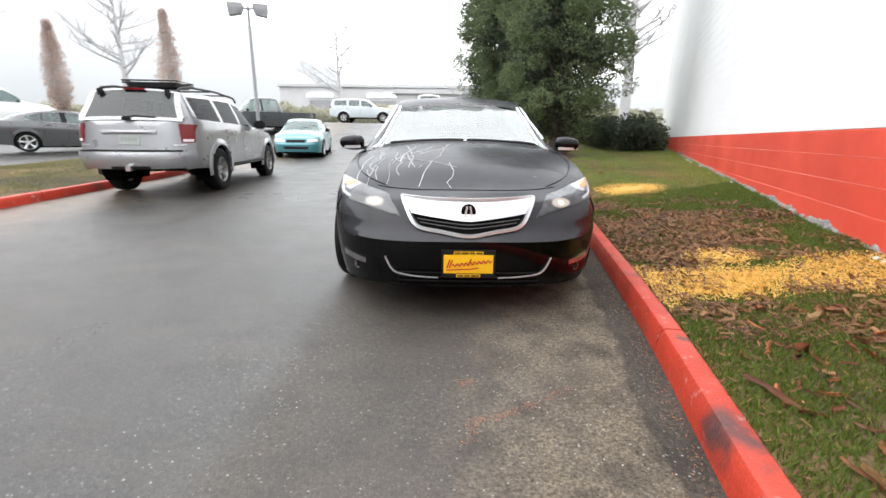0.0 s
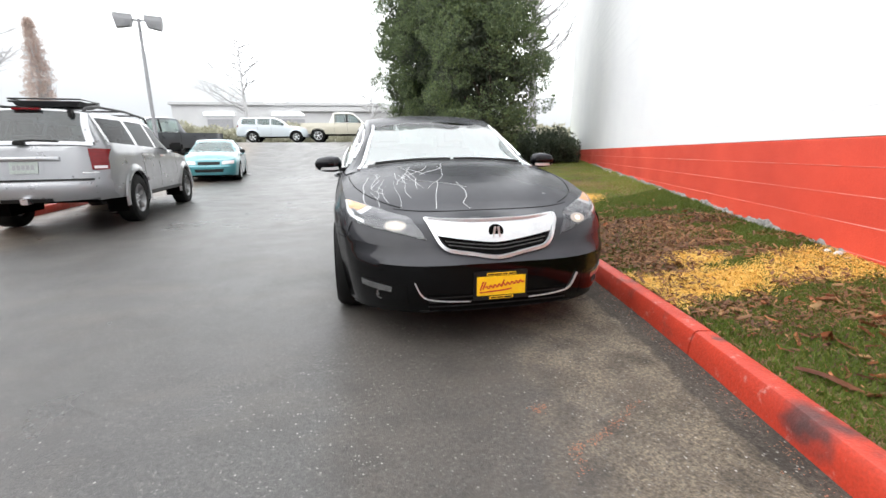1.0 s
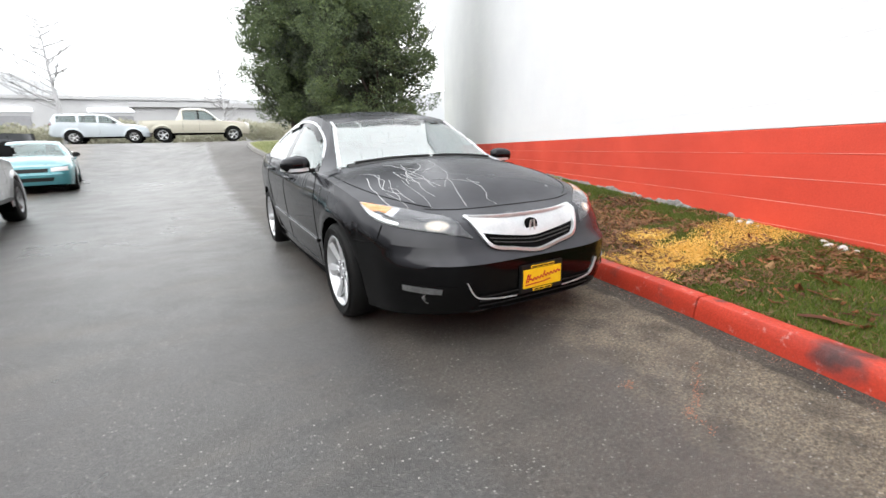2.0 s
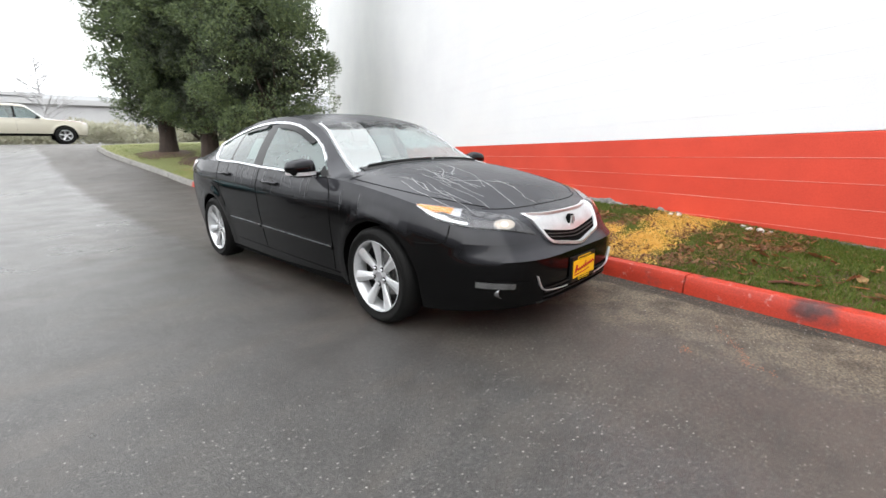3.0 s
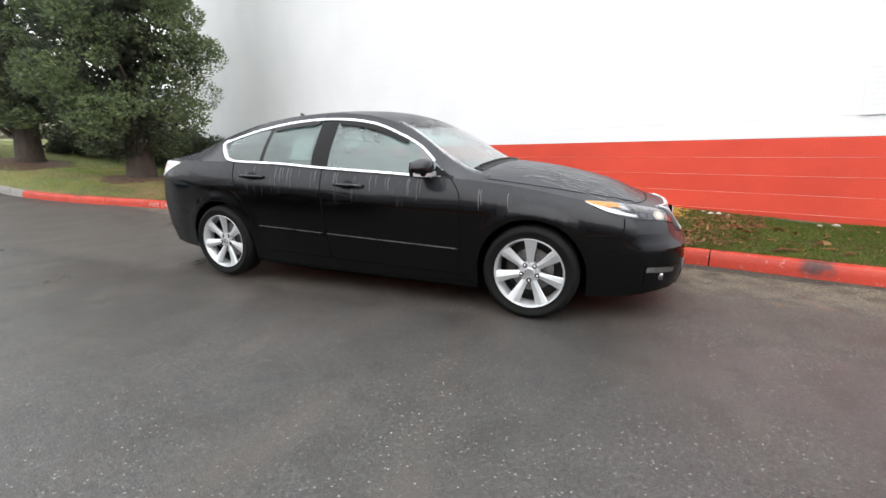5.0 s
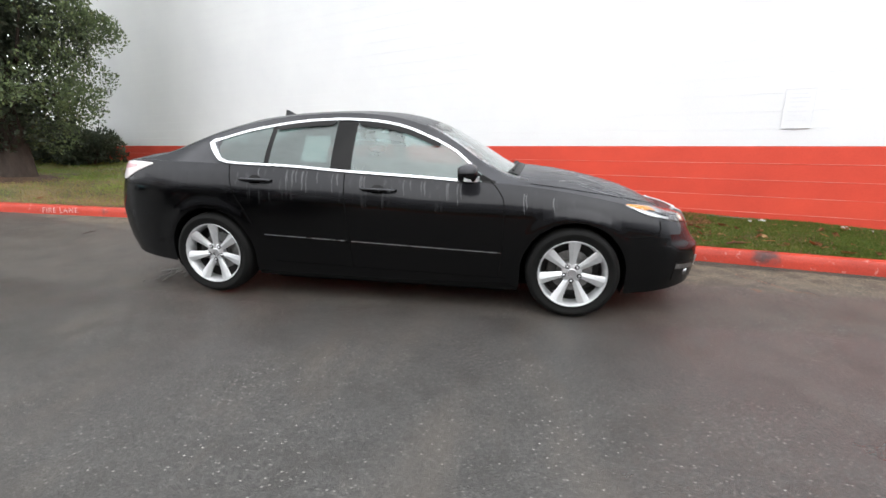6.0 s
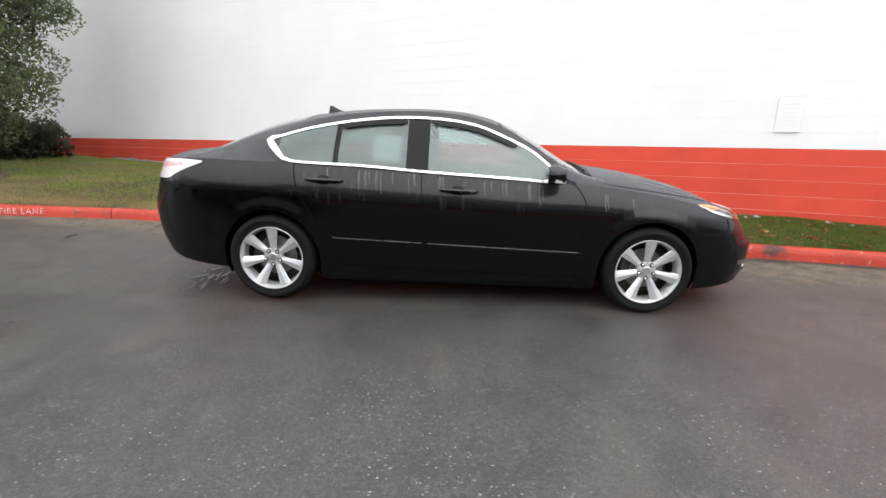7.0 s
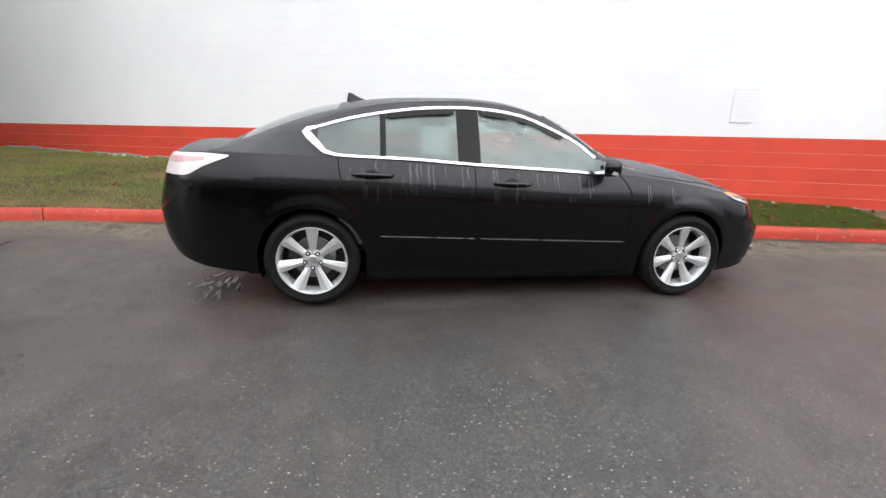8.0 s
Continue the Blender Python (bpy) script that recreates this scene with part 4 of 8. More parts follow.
def alloy_wheel(parent, x, y, hub, r, rim_r, width, side, first):
    """A seven-spoke alloy wheel: bladed spokes over a dark barrel, ventilated disc, caliper, nuts. first: degrees of the first spoke."""
    m = Matrix.Translation((x, y, hub)) @ Matrix.Diagonal((side, 1, 1, 1))
    h = width / 2

    def turned(name, profile, material, parent, n=56, label="", cap=False):
        bm = lathe(bmesh.new(), profile, n, cap=cap)
        bm.transform(m)
        return part(name, bm, material, parent, label, smooth=35)
    mid = (r + rim_r) / 2
    wheel = turned("wheel", [(-h * 0.8, rim_r), (-h, rim_r + 0.02), (-h, r - 0.03), (-h * 0.8, r - 0.006), (-h * 0.35, r), (h * 0.35, r), (h * 0.72, r - 0.004), (h * 0.90, r - 0.016), (h * 0.95, r - 0.028), (h * 0.985, r - 0.036), (h * 1.02, mid + 0.012), (h * 1.045, mid + 0.009), (h * 1.045, mid - 0.006), (h * 1.02, mid - 0.010), (h * 0.97, rim_r + 0.014), (h * 0.99, rim_r + 0.010), (h * 0.96, rim_r + 0.004), (h * 0.82, rim_r)], "rubber", parent, label="black rubber tyre on a silver seven-spoke alloy rim")
    turned("rim", [(h * 0.80, rim_r + 0.003), (h * 0.93, rim_r + 0.004), (h * 0.955, rim_r), (h * 0.93, rim_r - 0.006), (h * 0.84, rim_r - 0.009), (h * 0.80, rim_r - 0.013), (h * 0.10, rim_r - 0.024)], "alloy", wheel)
    # deep part of the silver barrel, its shade painted as dark metal
    turned("barrel", [(h * 0.10, rim_r - 0.024), (-h * 0.7, rim_r - 0.03), (-h * 0.7, 0.05)], "dark_metal", wheel)
    turned("brake_disc", [(-0.03, 0.0), (-0.03, 0.148), (-0.012, 0.150), (-0.012, 0.075), (0.012, 0.072), (0.012, 0.0)], "disc_metal", wheel, 44)
    bm = bmesh.new()
    rows = []
    for k in range(9):
        a = radians(-28 + 56 * k / 8)
        rows.append([bm.verts.new(m @ Vector((q, rr * math.cos(a), rr * math.sin(a)))) for q, rr in ((-0.03, 0.10), (0.014, 0.104), (0.018, 0.145), (0.008, 0.172), (-0.03, 0.172))])
    for p, q in zip(rows, rows[1:]):
        for i in range(5):
            bm.faces.new((p[i], p[(i + 1) % 5], q[(i + 1) % 5], q[i]))
    bm.faces.new(rows[0])
    bm.faces.new(rows[-1])
    part("caliper", bm, "dark_metal", wheel, smooth=30)
    for k in range(7):
        a = 2 * math.pi * k / 7 + radians(first)
        c, s = math.cos(a), math.sin(a)
        rows, bm = [], bmesh.new()
        for rr, w, xo, d in ((0.030, 0.021, h * 0.62, 0.030), (0.070, 0.022, h * 0.66, 0.032), (0.110, 0.026, h * 0.71, 0.030), (0.155, 0.033, h * 0.77, 0.028), (0.195, 0.040, h * 0.83, 0.024), (0.218, 0.043, h * 0.88, 0.020), (rim_r - 0.004, 0.046, h * 0.905, 0.016)):
            rows.append([bm.verts.new(m @ Vector((xo - dd, rr * c - q * s, rr * s + q * c))) for q, dd in ((-w * 0.85, d), (-w, 0.010), (-w * 0.86, 0.006), (-w * 0.12, 0.0), (w * 0.55, 0.006), (w, 0.013), (w * 0.9, d))])
        for p, q in zip(rows, rows[1:]):
            for i in range(6):
                bm.faces.new((p[i], p[i + 1], q[i + 1], q[i]))
        part("spoke", bm, "alloy", wheel, smooth=12)
    turned("hub_plate", [(h * 0.30, 0.074), (h * 0.60, 0.070), (h * 0.635, 0.062), (h * 0.635, 0.034)], "alloy", wheel, 40)
    turned("hub_cap", [(h * 0.60, 0.036), (h * 0.68, 0.034), (h * 0.70, 0.029), (h * 0.685, 0.024), (h * 0.69, 0.0)], "satin_chrome", wheel, 32)
    for k in range(5):
        a = 2 * math.pi * k / 5 + radians(first + 36)
        at = Matrix.Translation((0, 0.056 * math.cos(a), 0.056 * math.sin(a)))
        bm = lathe(bmesh.new(), [(h * 0.60, 0.0165), (h * 0.65, 0.0165), (h * 0.65, 0.0)], 14)
        bm.transform(m @ at)
        part("nut_seat", bm, "black_trim", wheel)
        bm = lathe(bmesh.new(), [(h * 0.60, 0.0095), (h * 0.72, 0.0095), (h * 0.75, 0.006), (h * 0.75, 0.0)], 6)
        bm.transform(m @ at)
        part("wheel_nut", bm, "satin_chrome", wheel)
    return wheel


def liner(sh, axle, inner, flip):
    """The dark wheel well over an axle."""
    s = sh.s
    bm = bmesh.new()
    if flip:
        rows = []
        for k in range(19):
            a = -0.38 + (math.pi + 0.76) * k / 18
            y, z = axle + (s["arch"] + 0.008) * math.cos(a), s["hub"] + (s["arch"] + 0.008) * math.sin(a)
            xo = sh.side(axle + (s["arch"] + 0.009) * math.cos(a), max(s["hub"] + (s["arch"] + 0.009) * math.sin(a), sh.lo(y))) - 0.003
            rows.append([bm.verts.new((flip * x, y, z)) for x in (inner, xo)])
        for p, q in zip(rows, rows[1:]):
            bm.faces.new((p[0], p[1], q[1], q[0]))
        bm.faces.new([r[0] for r in rows])
    return bm


def build_shell(root, sh, paint, glasses, names):
    """Links the panels of a shell, its wells and its floor under a thing."""
    parts = {}
    for name, bm in sh.mesh().items():
        clean = name.rstrip("#")
        material = glasses.get(clean) or ("gloss_black" if clean.startswith("pillar") and not clean.startswith("pillar_paint") else paint)
        parts[name] = part(names.get(clean, "pillar_trim" if clean.startswith("pillar") else clean), bm, material, root, smooth=32)
        if clean.endswith("_glass"):
            parts[name].visible_shadow = False
    s = sh.s
    inner = sh.plan(s["axles"][0]) - 0.30
    for a in s["axles"]:
        for flip in (1, -1):
            part("wheel_well", liner(sh, a, inner, flip), "under", root)
    bm = bmesh.new()
    zf = sh.lo(s["axles"][0] + 0.6) - 0.02
    box(bm, -inner, inner, s["y0"] + 0.60, s["y1"] - 0.90, zf - 0.03, zf + 0.2)
    a0, a1 = s["axles"][0] + s["arch"] + 0.01, s["axles"][-1] - s["arch"] - 0.01
    w = sh.plan((a0 + a1) / 2) * 0.94
    box(bm, -w, w, a0, a1, zf, zf + 0.06)
    part("floor_pan", bm, "under", root)
    return parts


def build_reflection_wall():
    """An unseen plain wall added behind the camera to darken reflections in the car's side."""
    bm = boxed(-17.4, -17.0, -34, 10.5, -0.2, 7.0)
    tagged(part("wall_west", bm, "lamp_grey"), "plain grey wall on the far side of the lane", "wall", kind="structure")


build_reflection_wall()


def mirrored(bm):
    for v in bm.verts:
        v.co.x = -v.co.x
    return bm


def patch(sh_tree, top, bottom, way, nu=14, nv=5, out=0.004, thick=0.02, bulge=0.0):
    """A panel laid on a body: top and bottom edges as (s, z) points across the ray direction way, followed on to the surface."""
    d = Vector((*way, 0)).normalized()
    perp = Vector((-d.y, d.x, 0)) * -1
    ft, fb = spline_2(top), spline_2(bottom)
    bm = bmesh.new()
    outer, inner = [], []
    for i in range(nu + 1):
        u = i / nu
        (sa, za), (sb, zb) = ft(u), fb(u)
        ro, ri = [], []
        for j in range(nv + 1):
            v = j / nv
            s, z = sa + (sb - sa) * v, za + (zb - za) * v
            org = perp * s - d * 4 + Vector((0, 0, z))
            hit, nrm, _, _ = sh_tree.ray_cast(org, d)
            if hit is None:
                near = sh_tree.find_nearest(org + d * 3.6)
                hit, nrm = near[0], near[1]
            if nrm.dot(d) > 0:
                nrm = -nrm
            b = bulge * math.sin(math.pi * u) * math.sin(math.pi * v)
            ro.append(bm.verts.new(hit + nrm * (out + b)))
            ri.append(bm.verts.new(hit - nrm * thick))
        outer.append(ro)
        inner.append(ri)
    for g, f in ((outer, 1), (inner, -1)):
        for p, q in zip(g, g[1:]):
            for j in range(nv):
                c = (p[j], p[j + 1], q[j + 1], q[j])
                bm.faces.new(c if f > 0 else c[::-1])
    for i in range(nu):
        for j in (0, nv):
            bm.faces.new((outer[i][j], outer[i + 1][j], inner[i + 1][j], inner[i][j]))
    for j in range(nv):
        for i in (0, nu):
            bm.faces.new((outer[i][j], outer[i][j + 1], inner[i][j + 1], inner[i][j]))
    return bm


def spline_2(pts):
    """A curve through 2D points by equal steps of the parameter."""
    n = len(pts) - 1
    a, b = spline([(k / n, p[0]) for k, p in enumerate(pts)]), spline([(k / n, p[1]) for k, p in enumerate(pts)])
    return lambda u: (a(u), b(u))


def seat(root, x, y, z, w=0.5, material="leather"):
    bm = bmesh.new()
    box(bm, x - w / 2, x + w / 2, y - 0.26, y + 0.26, z, z + 0.16, 0.04)
    s = part("seat", bm, material, root, smooth=40)
    bm = boxed(-w / 2, w / 2, -0.06, 0.06, 0, 0.62, 0.05)
    bm.transform(pose(x, y + 0.27, z + 0.1, -16))
    part("backrest", bm, material, s, smooth=40)
    bm = boxed(-0.13, 0.13, -0.045, 0.045, 0.66, 0.85, 0.04)
    bm.transform(pose(x, y + 0.27, z + 0.1, -16))
    part("headrest", bm, material, s, smooth=40)


def steering(root, x, y, z):
    """The steering wheel."""
    bm = bmesh.new()
    ring = [(0.18 * math.cos(a), 0, 0.18 * math.sin(a)) for a in (2 * math.pi * k / 28 for k in range(29))]
    tube(bm, ring, 0.015, 8)
    for a in (0, math.pi, 1.5 * math.pi):
        tube(bm, [(0, 0, 0), (0.17 * math.cos(a), 0, 0.17 * math.sin(a))], 0.02, 6)
    lathe(bm, [(-0.03, 0.0), (-0.03, 0.055), (0.02, 0.065), (0.02, 0.0)], 16, "y")
    bm.transform(pose(x, y, z, 24))
    part("steering_wheel", bm, "black_trim", root, smooth=40)


SEDAN = dict(
    y0=-0.975, y1=3.90, f1=-0.62, r1=3.55, blunt=0.225, axles=(0.0, 2.775), arch=0.366, hub=0.325, flare=0.009, prof=[(-0.3, 0.925), (0, 0.94), (0.15, 0.962), (0.38, 0.986), (0.60, 0.999), (0.74, 1.0), (0.80, 0.993), (0.9, 0.968), (1, 0.93)],
    plan=[(-0.62, 0.835), (-0.4, 0.885), (-0.2, 0.912), (0.0, 0.925), (0.5, 0.935), (1.5, 0.94), (2.5, 0.94), (3.0, 0.93), (3.3, 0.905), (3.55, 0.855)],
    lo=[(-0.975, 0.235), (-0.6, 0.20), (-0.4, 0.185), (0.4, 0.19), (2.3, 0.2), (3.2, 0.235), (3.7, 0.295), (3.9, 0.36)],
    sh=[(-0.975, 0.712), (-0.9, 0.722), (-0.8, 0.734), (-0.6, 0.762), (-0.345, 0.81), (-0.1, 0.86), (0.2, 0.905), (0.45, 0.93), (0.75, 0.935), (1.7, 0.985), (2.6, 1.025), (3.0, 1.035), (3.3, 1.04), (3.6, 1.035), (3.8, 1.0), (3.9, 0.92)],
    deck=[(-0.975, 0.742), (-0.9, 0.756), (-0.8, 0.778), (-0.6, 0.838), (-0.36, 0.908), (-0.12, 0.965), (0.12, 1.006), (0.35, 1.028), (3.2, 1.09), (3.6, 1.085), (3.76, 1.088), (3.84, 1.03), (3.9, 0.95)],
    dlo_b=[(0.55, 0.935), (0.74, 0.947), (0.9, 0.96), (1.7, 1.0), (2.09, 1.025), (2.58, 1.042), (2.66, 1.068), (2.79, 1.18), (3.3, 1.2)],
    dlo_t=[(0.58, 0.95), (0.72, 1.03), (0.86, 1.14), (1.08, 1.247), (1.3, 1.324), (1.5, 1.354), (1.71, 1.364), (1.91, 1.358), (2.11, 1.340), (2.31, 1.309), (2.52, 1.266), (2.70, 1.215), (2.795, 1.187), (3.3, 1.2)],
    rail_x=[(0.3, 0.81), (0.45, 0.765), (0.6, 0.72), (0.86, 0.652), (1.05, 0.605), (1.3, 0.60), (1.7, 0.612), (2.2, 0.612), (2.6, 0.63), (3.0, 0.69), (3.4, 0.77)],
    rail_z=[(0.3, 0.945), (0.42, 0.965), (0.5, 0.985), (0.6, 1.03), (0.72, 1.10), (0.86, 1.195), (1.08, 1.315), (1.3, 1.382), (1.5, 1.41), (1.71, 1.42), (2.11, 1.40), (2.5, 1.342), (2.77, 1.268), (3.0, 1.18), (3.2, 1.10), (3.4, 1.05)],
    roof=[(0.3, 1.0), (0.41, 1.022), (0.56, 1.095), (0.76, 1.215), (1.01, 1.345), (1.24, 1.42), (1.42, 1.45), (1.7, 1.462), (2.14, 1.45), (2.5, 1.415), (2.77, 1.365), (3.03, 1.285), (3.26, 1.175), (3.4, 1.095)],
    nose=[(0.15, 0.07), (0.22, 0.03), (0.3, 0.008), (0.42, 0.0), (0.505, 0.003), (0.55, 0.045), (0.65, 0.10), (0.75, 0.155), (0.9, 0.18)],
    tail=[(0.2, 0.11), (0.32, 0.05), (0.45, 0.01), (0.62, 0.0), (0.85, 0.055), (1.0, 0.095), (1.06, 0.105), (1.15, 0.13)],
    cab=(0.30, 3.42), screen=(0.43, 1.07), back=(2.60, 3.24), back_k=13,
    splits=[0.30, 0.43, 0.50, 0.56, 0.60, 0.66, 1.07, 1.62, 1.78, 2.27, 2.31, 2.44, 2.52, 2.60, 2.66, 2.72, 3.24, 3.42, 0.345, -0.70],
    windows=[("front_door_glass", 0.66, 1.62), ("pillar_b", 1.62, 1.78), ("rear_door_glass", 1.78, 2.27), ("pillar_c", 2.27, 2.31), ("quarter_glass", 2.31, 2.72), ("pillar_a", 0.56, 0.66)],
    panel=lambda y, z, top, k: None if top and 0.66 < y < 3.1 and k > 1 else "hood" if top and -0.70 < y < 0.345 else "trunk_lid" if top and y > 3.1 else "front_door" if 0.50 < y < 1.66 and not top else "rear_door" if 1.66 < y < 2.44 and not top else "front_bumper" if y < -0.39 and z < 0.60 and not top else "body",
)


def bvh_of(sh):
    from mathutils.bvhtree import BVHTree
    vs, fs = [], []
    for name, bm in sh.mesh().items():
        for f in bm.faces:
            b = len(vs)
            vs += [v.co.copy() for v in f.verts]
            fs.append(list(range(b, b + len(f.verts))))
        bm.free()
    return BVHTree.FromPolygons(vs, fs)


def build_sedan():
    sh = Shell(SEDAN)
    root = tagged(empty("sedan", pose(0, 0, 0, 0.69)), "black four-door sedan, wet and streaked, parked along the red kerb", "car")
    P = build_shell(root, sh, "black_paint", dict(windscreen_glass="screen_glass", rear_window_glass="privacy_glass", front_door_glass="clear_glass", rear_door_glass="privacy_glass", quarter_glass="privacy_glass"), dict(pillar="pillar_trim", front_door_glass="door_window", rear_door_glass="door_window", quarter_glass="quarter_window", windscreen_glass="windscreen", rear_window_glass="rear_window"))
    tree = bvh_of(sh)
    for y in (0.0, 2.775):
        for side in (1, -1):
            alloy_wheel(root, side * 0.826, y, 0.325, 0.325, 0.236, 0.215, side, 92 if y else 91)
    # added boxes that block light under the car and deepen its shade
    part("underbody_shield", boxed(-0.62, 0.62, -0.22, 3.30, 0.135, 0.22, 0.02), "under", root)
    part("front_shield", boxed(-0.34, 0.34, -0.58, -0.23, 0.195, 0.24, 0.015), "under", root)
    part("sill_underside", boxed(-0.80, 0.80, 0.46, 2.30, 0.130, 0.20, 0.01), "under", root)
    F = (0, 1)
    # grille: satin shield, dark slats below it, chrome surround, plain shield-shaped badge
    def on_nose(x, z, out):
        hit, nrm, _, _ = tree.ray_cast(Vector((x, -4, z)), Vector((0, 1, 0)))
        if hit is None:
            hit, nrm, _, _ = tree.find_nearest(Vector((x, -0.85, z)))
        return hit + Vector((0, -out, 0)), nrm

    def face_panel(top, bottom, nu, nv, out, thick, bulge=0.0):
        """A panel set on the nose, pushed straight ahead by out."""
        ft, fb = spline_2(top), spline_2(bottom)
        bm = bmesh.new()
        g = []
        for i in range(nu + 1):
            (xa, za), (xb, zb) = ft(i / nu), fb(i / nu)
            g.append([on_nose(xa + (xb - xa) * k / nv, za + (zb - za) * k / nv, out + bulge * math.sin(math.pi * i / nu) * math.sin(math.pi * k / nv))[0] for k in range(nv + 1)])
        a = [[bm.verts.new(p) for p in r] for r in g]
        b = [[bm.verts.new(p + Vector((0, thick, 0))) for p in r] for r in g]
        for q in (a, b):
            for r, s in zip(q, q[1:]):
                for k in range(nv):
                    bm.faces.new((r[k], r[k + 1], s[k + 1], s[k]))
        for i in range(nu):
            for k in (0, nv):
                bm.faces.new((a[i][k], a[i + 1][k], b[i + 1][k], b[i][k]))
        for k in range(nv):
            for i in (0, nu):
                bm.faces.new((a[i][k], a[i][k + 1], b[i][k + 1], b[i][k]))
        return bm

    def both(pts):
        """Points given for one half, laid out across both."""
        return [(-x, z) for x, z in pts] + [p for p in pts[::-1] if p[0] > 0]
    grille = part("grille", face_panel(both([(0.385, 0.737), (0.2, 0.733), (0, 0.728)]), both([(0.335, 0.657), (0.17, 0.630), (0, 0.612)]), 24, 5, 0.010, 0.02, 0.006), "alloy", root, "satin silver shield grille", smooth=40)
    part("grille_opening", face_panel(both([(0.338, 0.662), (0.17, 0.634), (0, 0.616)]), both([(0.285, 0.590), (0.15, 0.568), (0, 0.549)]), 24, 4, 0.005, 0.015), "under", grille, smooth=40)
    for k in range(2):
        z, w = 0.594 - 0.020 * k, 0.300 - 0.018 * k
        part("slat", face_panel(both([(w, z + 0.036), (w / 2, z + 0.016), (0, z + 0.003)]), both([(w, z + 0.031), (w / 2, z + 0.011), (0, z - 0.002)]), 20, 1, 0.009, 0.006), "dark_metal", grille, smooth=40)
    rim = both([(0.392, 0.741), (0.372, 0.70), (0.35, 0.655), (0.322, 0.608), (0.28, 0.580), (0.15, 0.557), (0, 0.536)])
    fx = spline_2(rim)
    bm = bmesh.new()
    sweep(bm, [on_nose(*fx(k / 60), 0.010)[0] for k in range(61)], 0.0085, 0.012, [Vector((-(fx(min(1, k / 60 + 0.01))[1] - fx(max(0, k / 60 - 0.01))[1]), 0, fx(min(1, k / 60 + 0.01))[0] - fx(max(0, k / 60 - 0.01))[0])) for k in range(61)])
    part("grille_surround", bm, "alloy", grille, "chrome grille surround", smooth=50)
    bm = bmesh.new()
    sweep(bm, [on_nose(-0.392 + 0.784 * k / 24, 0.732 + 0.010 * (abs(k - 12) / 12) ** 2, 0.010)[0] for k in range(25)], 0.0075, 0.012, Vector((0, 0, 1)))
    part("grille_top_bar", bm, "alloy", grille, smooth=50)
    bp = on_nose(0, 0.667, 0.020)[0]
    bm = lathe(bmesh.new(), [(-0.02, 0.043), (0.003, 0.043), (0.003, 0.0)], 28, "y")
    for v in bm.verts:
        v.co.y = -v.co.y
    bm.transform(Matrix.Translation(bp))
    part("badge", bm, "under", grille, "dark oval badge", smooth=40)
    bm = bmesh.new()
    for q in (-1, 1):
        sweep(bm, [(q * 0.019, -0.006, -0.032), (q * 0.014, -0.006, 0.005), (q * 0.009, -0.006, 0.032)], 0.0055, 0.005, Vector((1, 0, 0)))
    bm.transform(Matrix.Translation(bp))
    part("badge_emblem", bm, "alloy", grille, smooth=40)
    # head lamps, wrapped round the corners
    def wrapped(top, bottom, u0, u1, v0, v1, nu, nv, out, thick, bulge=0.0):
        """A piece of the strip between two edges in space, laid on the nearest body surface."""
        n = len(top) - 1
        cur = [[spline([(k / n, p[c]) for k, p in enumerate(e)]) for c in range(3)] for e in (top, bottom)]
        bm = bmesh.new()
        a, b = [], []
        for i in range(nu + 1):
            u = u0 + (u1 - u0) * i / nu
            pa, pb = (Vector([f(u) for f in e]) for e in cur)
            ra, rb = [], []
            for k in range(nv + 1):
                v = v0 + (v1 - v0) * k / nv
                hit, nrm, _, _ = tree.find_nearest(pa.lerp(pb, v))
                if nrm.dot(Vector((0.6, -0.7, 0.4))) < 0:
                    nrm = -nrm
                ra.append(bm.verts.new(hit + nrm * (out + bulge * math.sin(math.pi * i / nu) * math.sin(math.pi * k / nv))))
                rb.append(bm.verts.new(hit - nrm * thick))
            a.append(ra)
            b.append(rb)
        for q in (a, b):
            for r, s in zip(q, q[1:]):
                for k in range(nv):
                    bm.faces.new((r[k], r[k + 1], s[k + 1], s[k]))
        for i in range(nu):
            for k in (0, nv):
                bm.faces.new((a[i][k], a[i + 1][k], b[i + 1][k], b[i][k]))
        for k in range(nv):
            for i in (0, nu):
                bm.faces.new((a[i][k], a[i][k + 1], b[i][k + 1], b[i][k]))
        return bm
    way = (-math.sin(radians(50)), math.cos(radians(50)))

    def st(x, y):
        return x * math.cos(radians(50)) + y * math.sin(radians(50))
    top = [(0.836, -0.318, 0.816), (0.76, -0.44, 0.803), (0.67, -0.55, 0.789), (0.57, -0.65, 0.775), (0.49, -0.72, 0.757)]
    bot = [(0.836, -0.318, 0.811), (0.829, -0.44, 0.75), (0.765, -0.61, 0.706), (0.60, -0.80, 0.69), (0.40, -0.91, 0.648)]
    for flip in (1, -1):
        fl = (lambda b: b) if flip > 0 else mirrored
        lamp = part("headlight", fl(wrapped(top, bot, 0, 1, 0, 1, 22, 7, 0.007, 0.001, 0.005)), "lens", root, "clear headlight, lit", smooth=50)
        lamp.visible_shadow = False
        part("housing", fl(wrapped(top, bot, 0.01, 0.48, 0.02, 0.98, 14, 6, 0.0012, 0.03)), "lamp_bowl", lamp, smooth=40)
        part("dark_housing", fl(wrapped(top, bot, 0.46, 0.99, 0.02, 0.98, 14, 6, 0.0010, 0.03)), "lamp_dark", lamp, smooth=40)
        part("lower_reflector", fl(wrapped(top, bot, 0.16, 0.54, 0.78, 0.90, 12, 3, 0.0036, 0.004)), "alloy", lamp, "bright lower reflector", smooth=40)
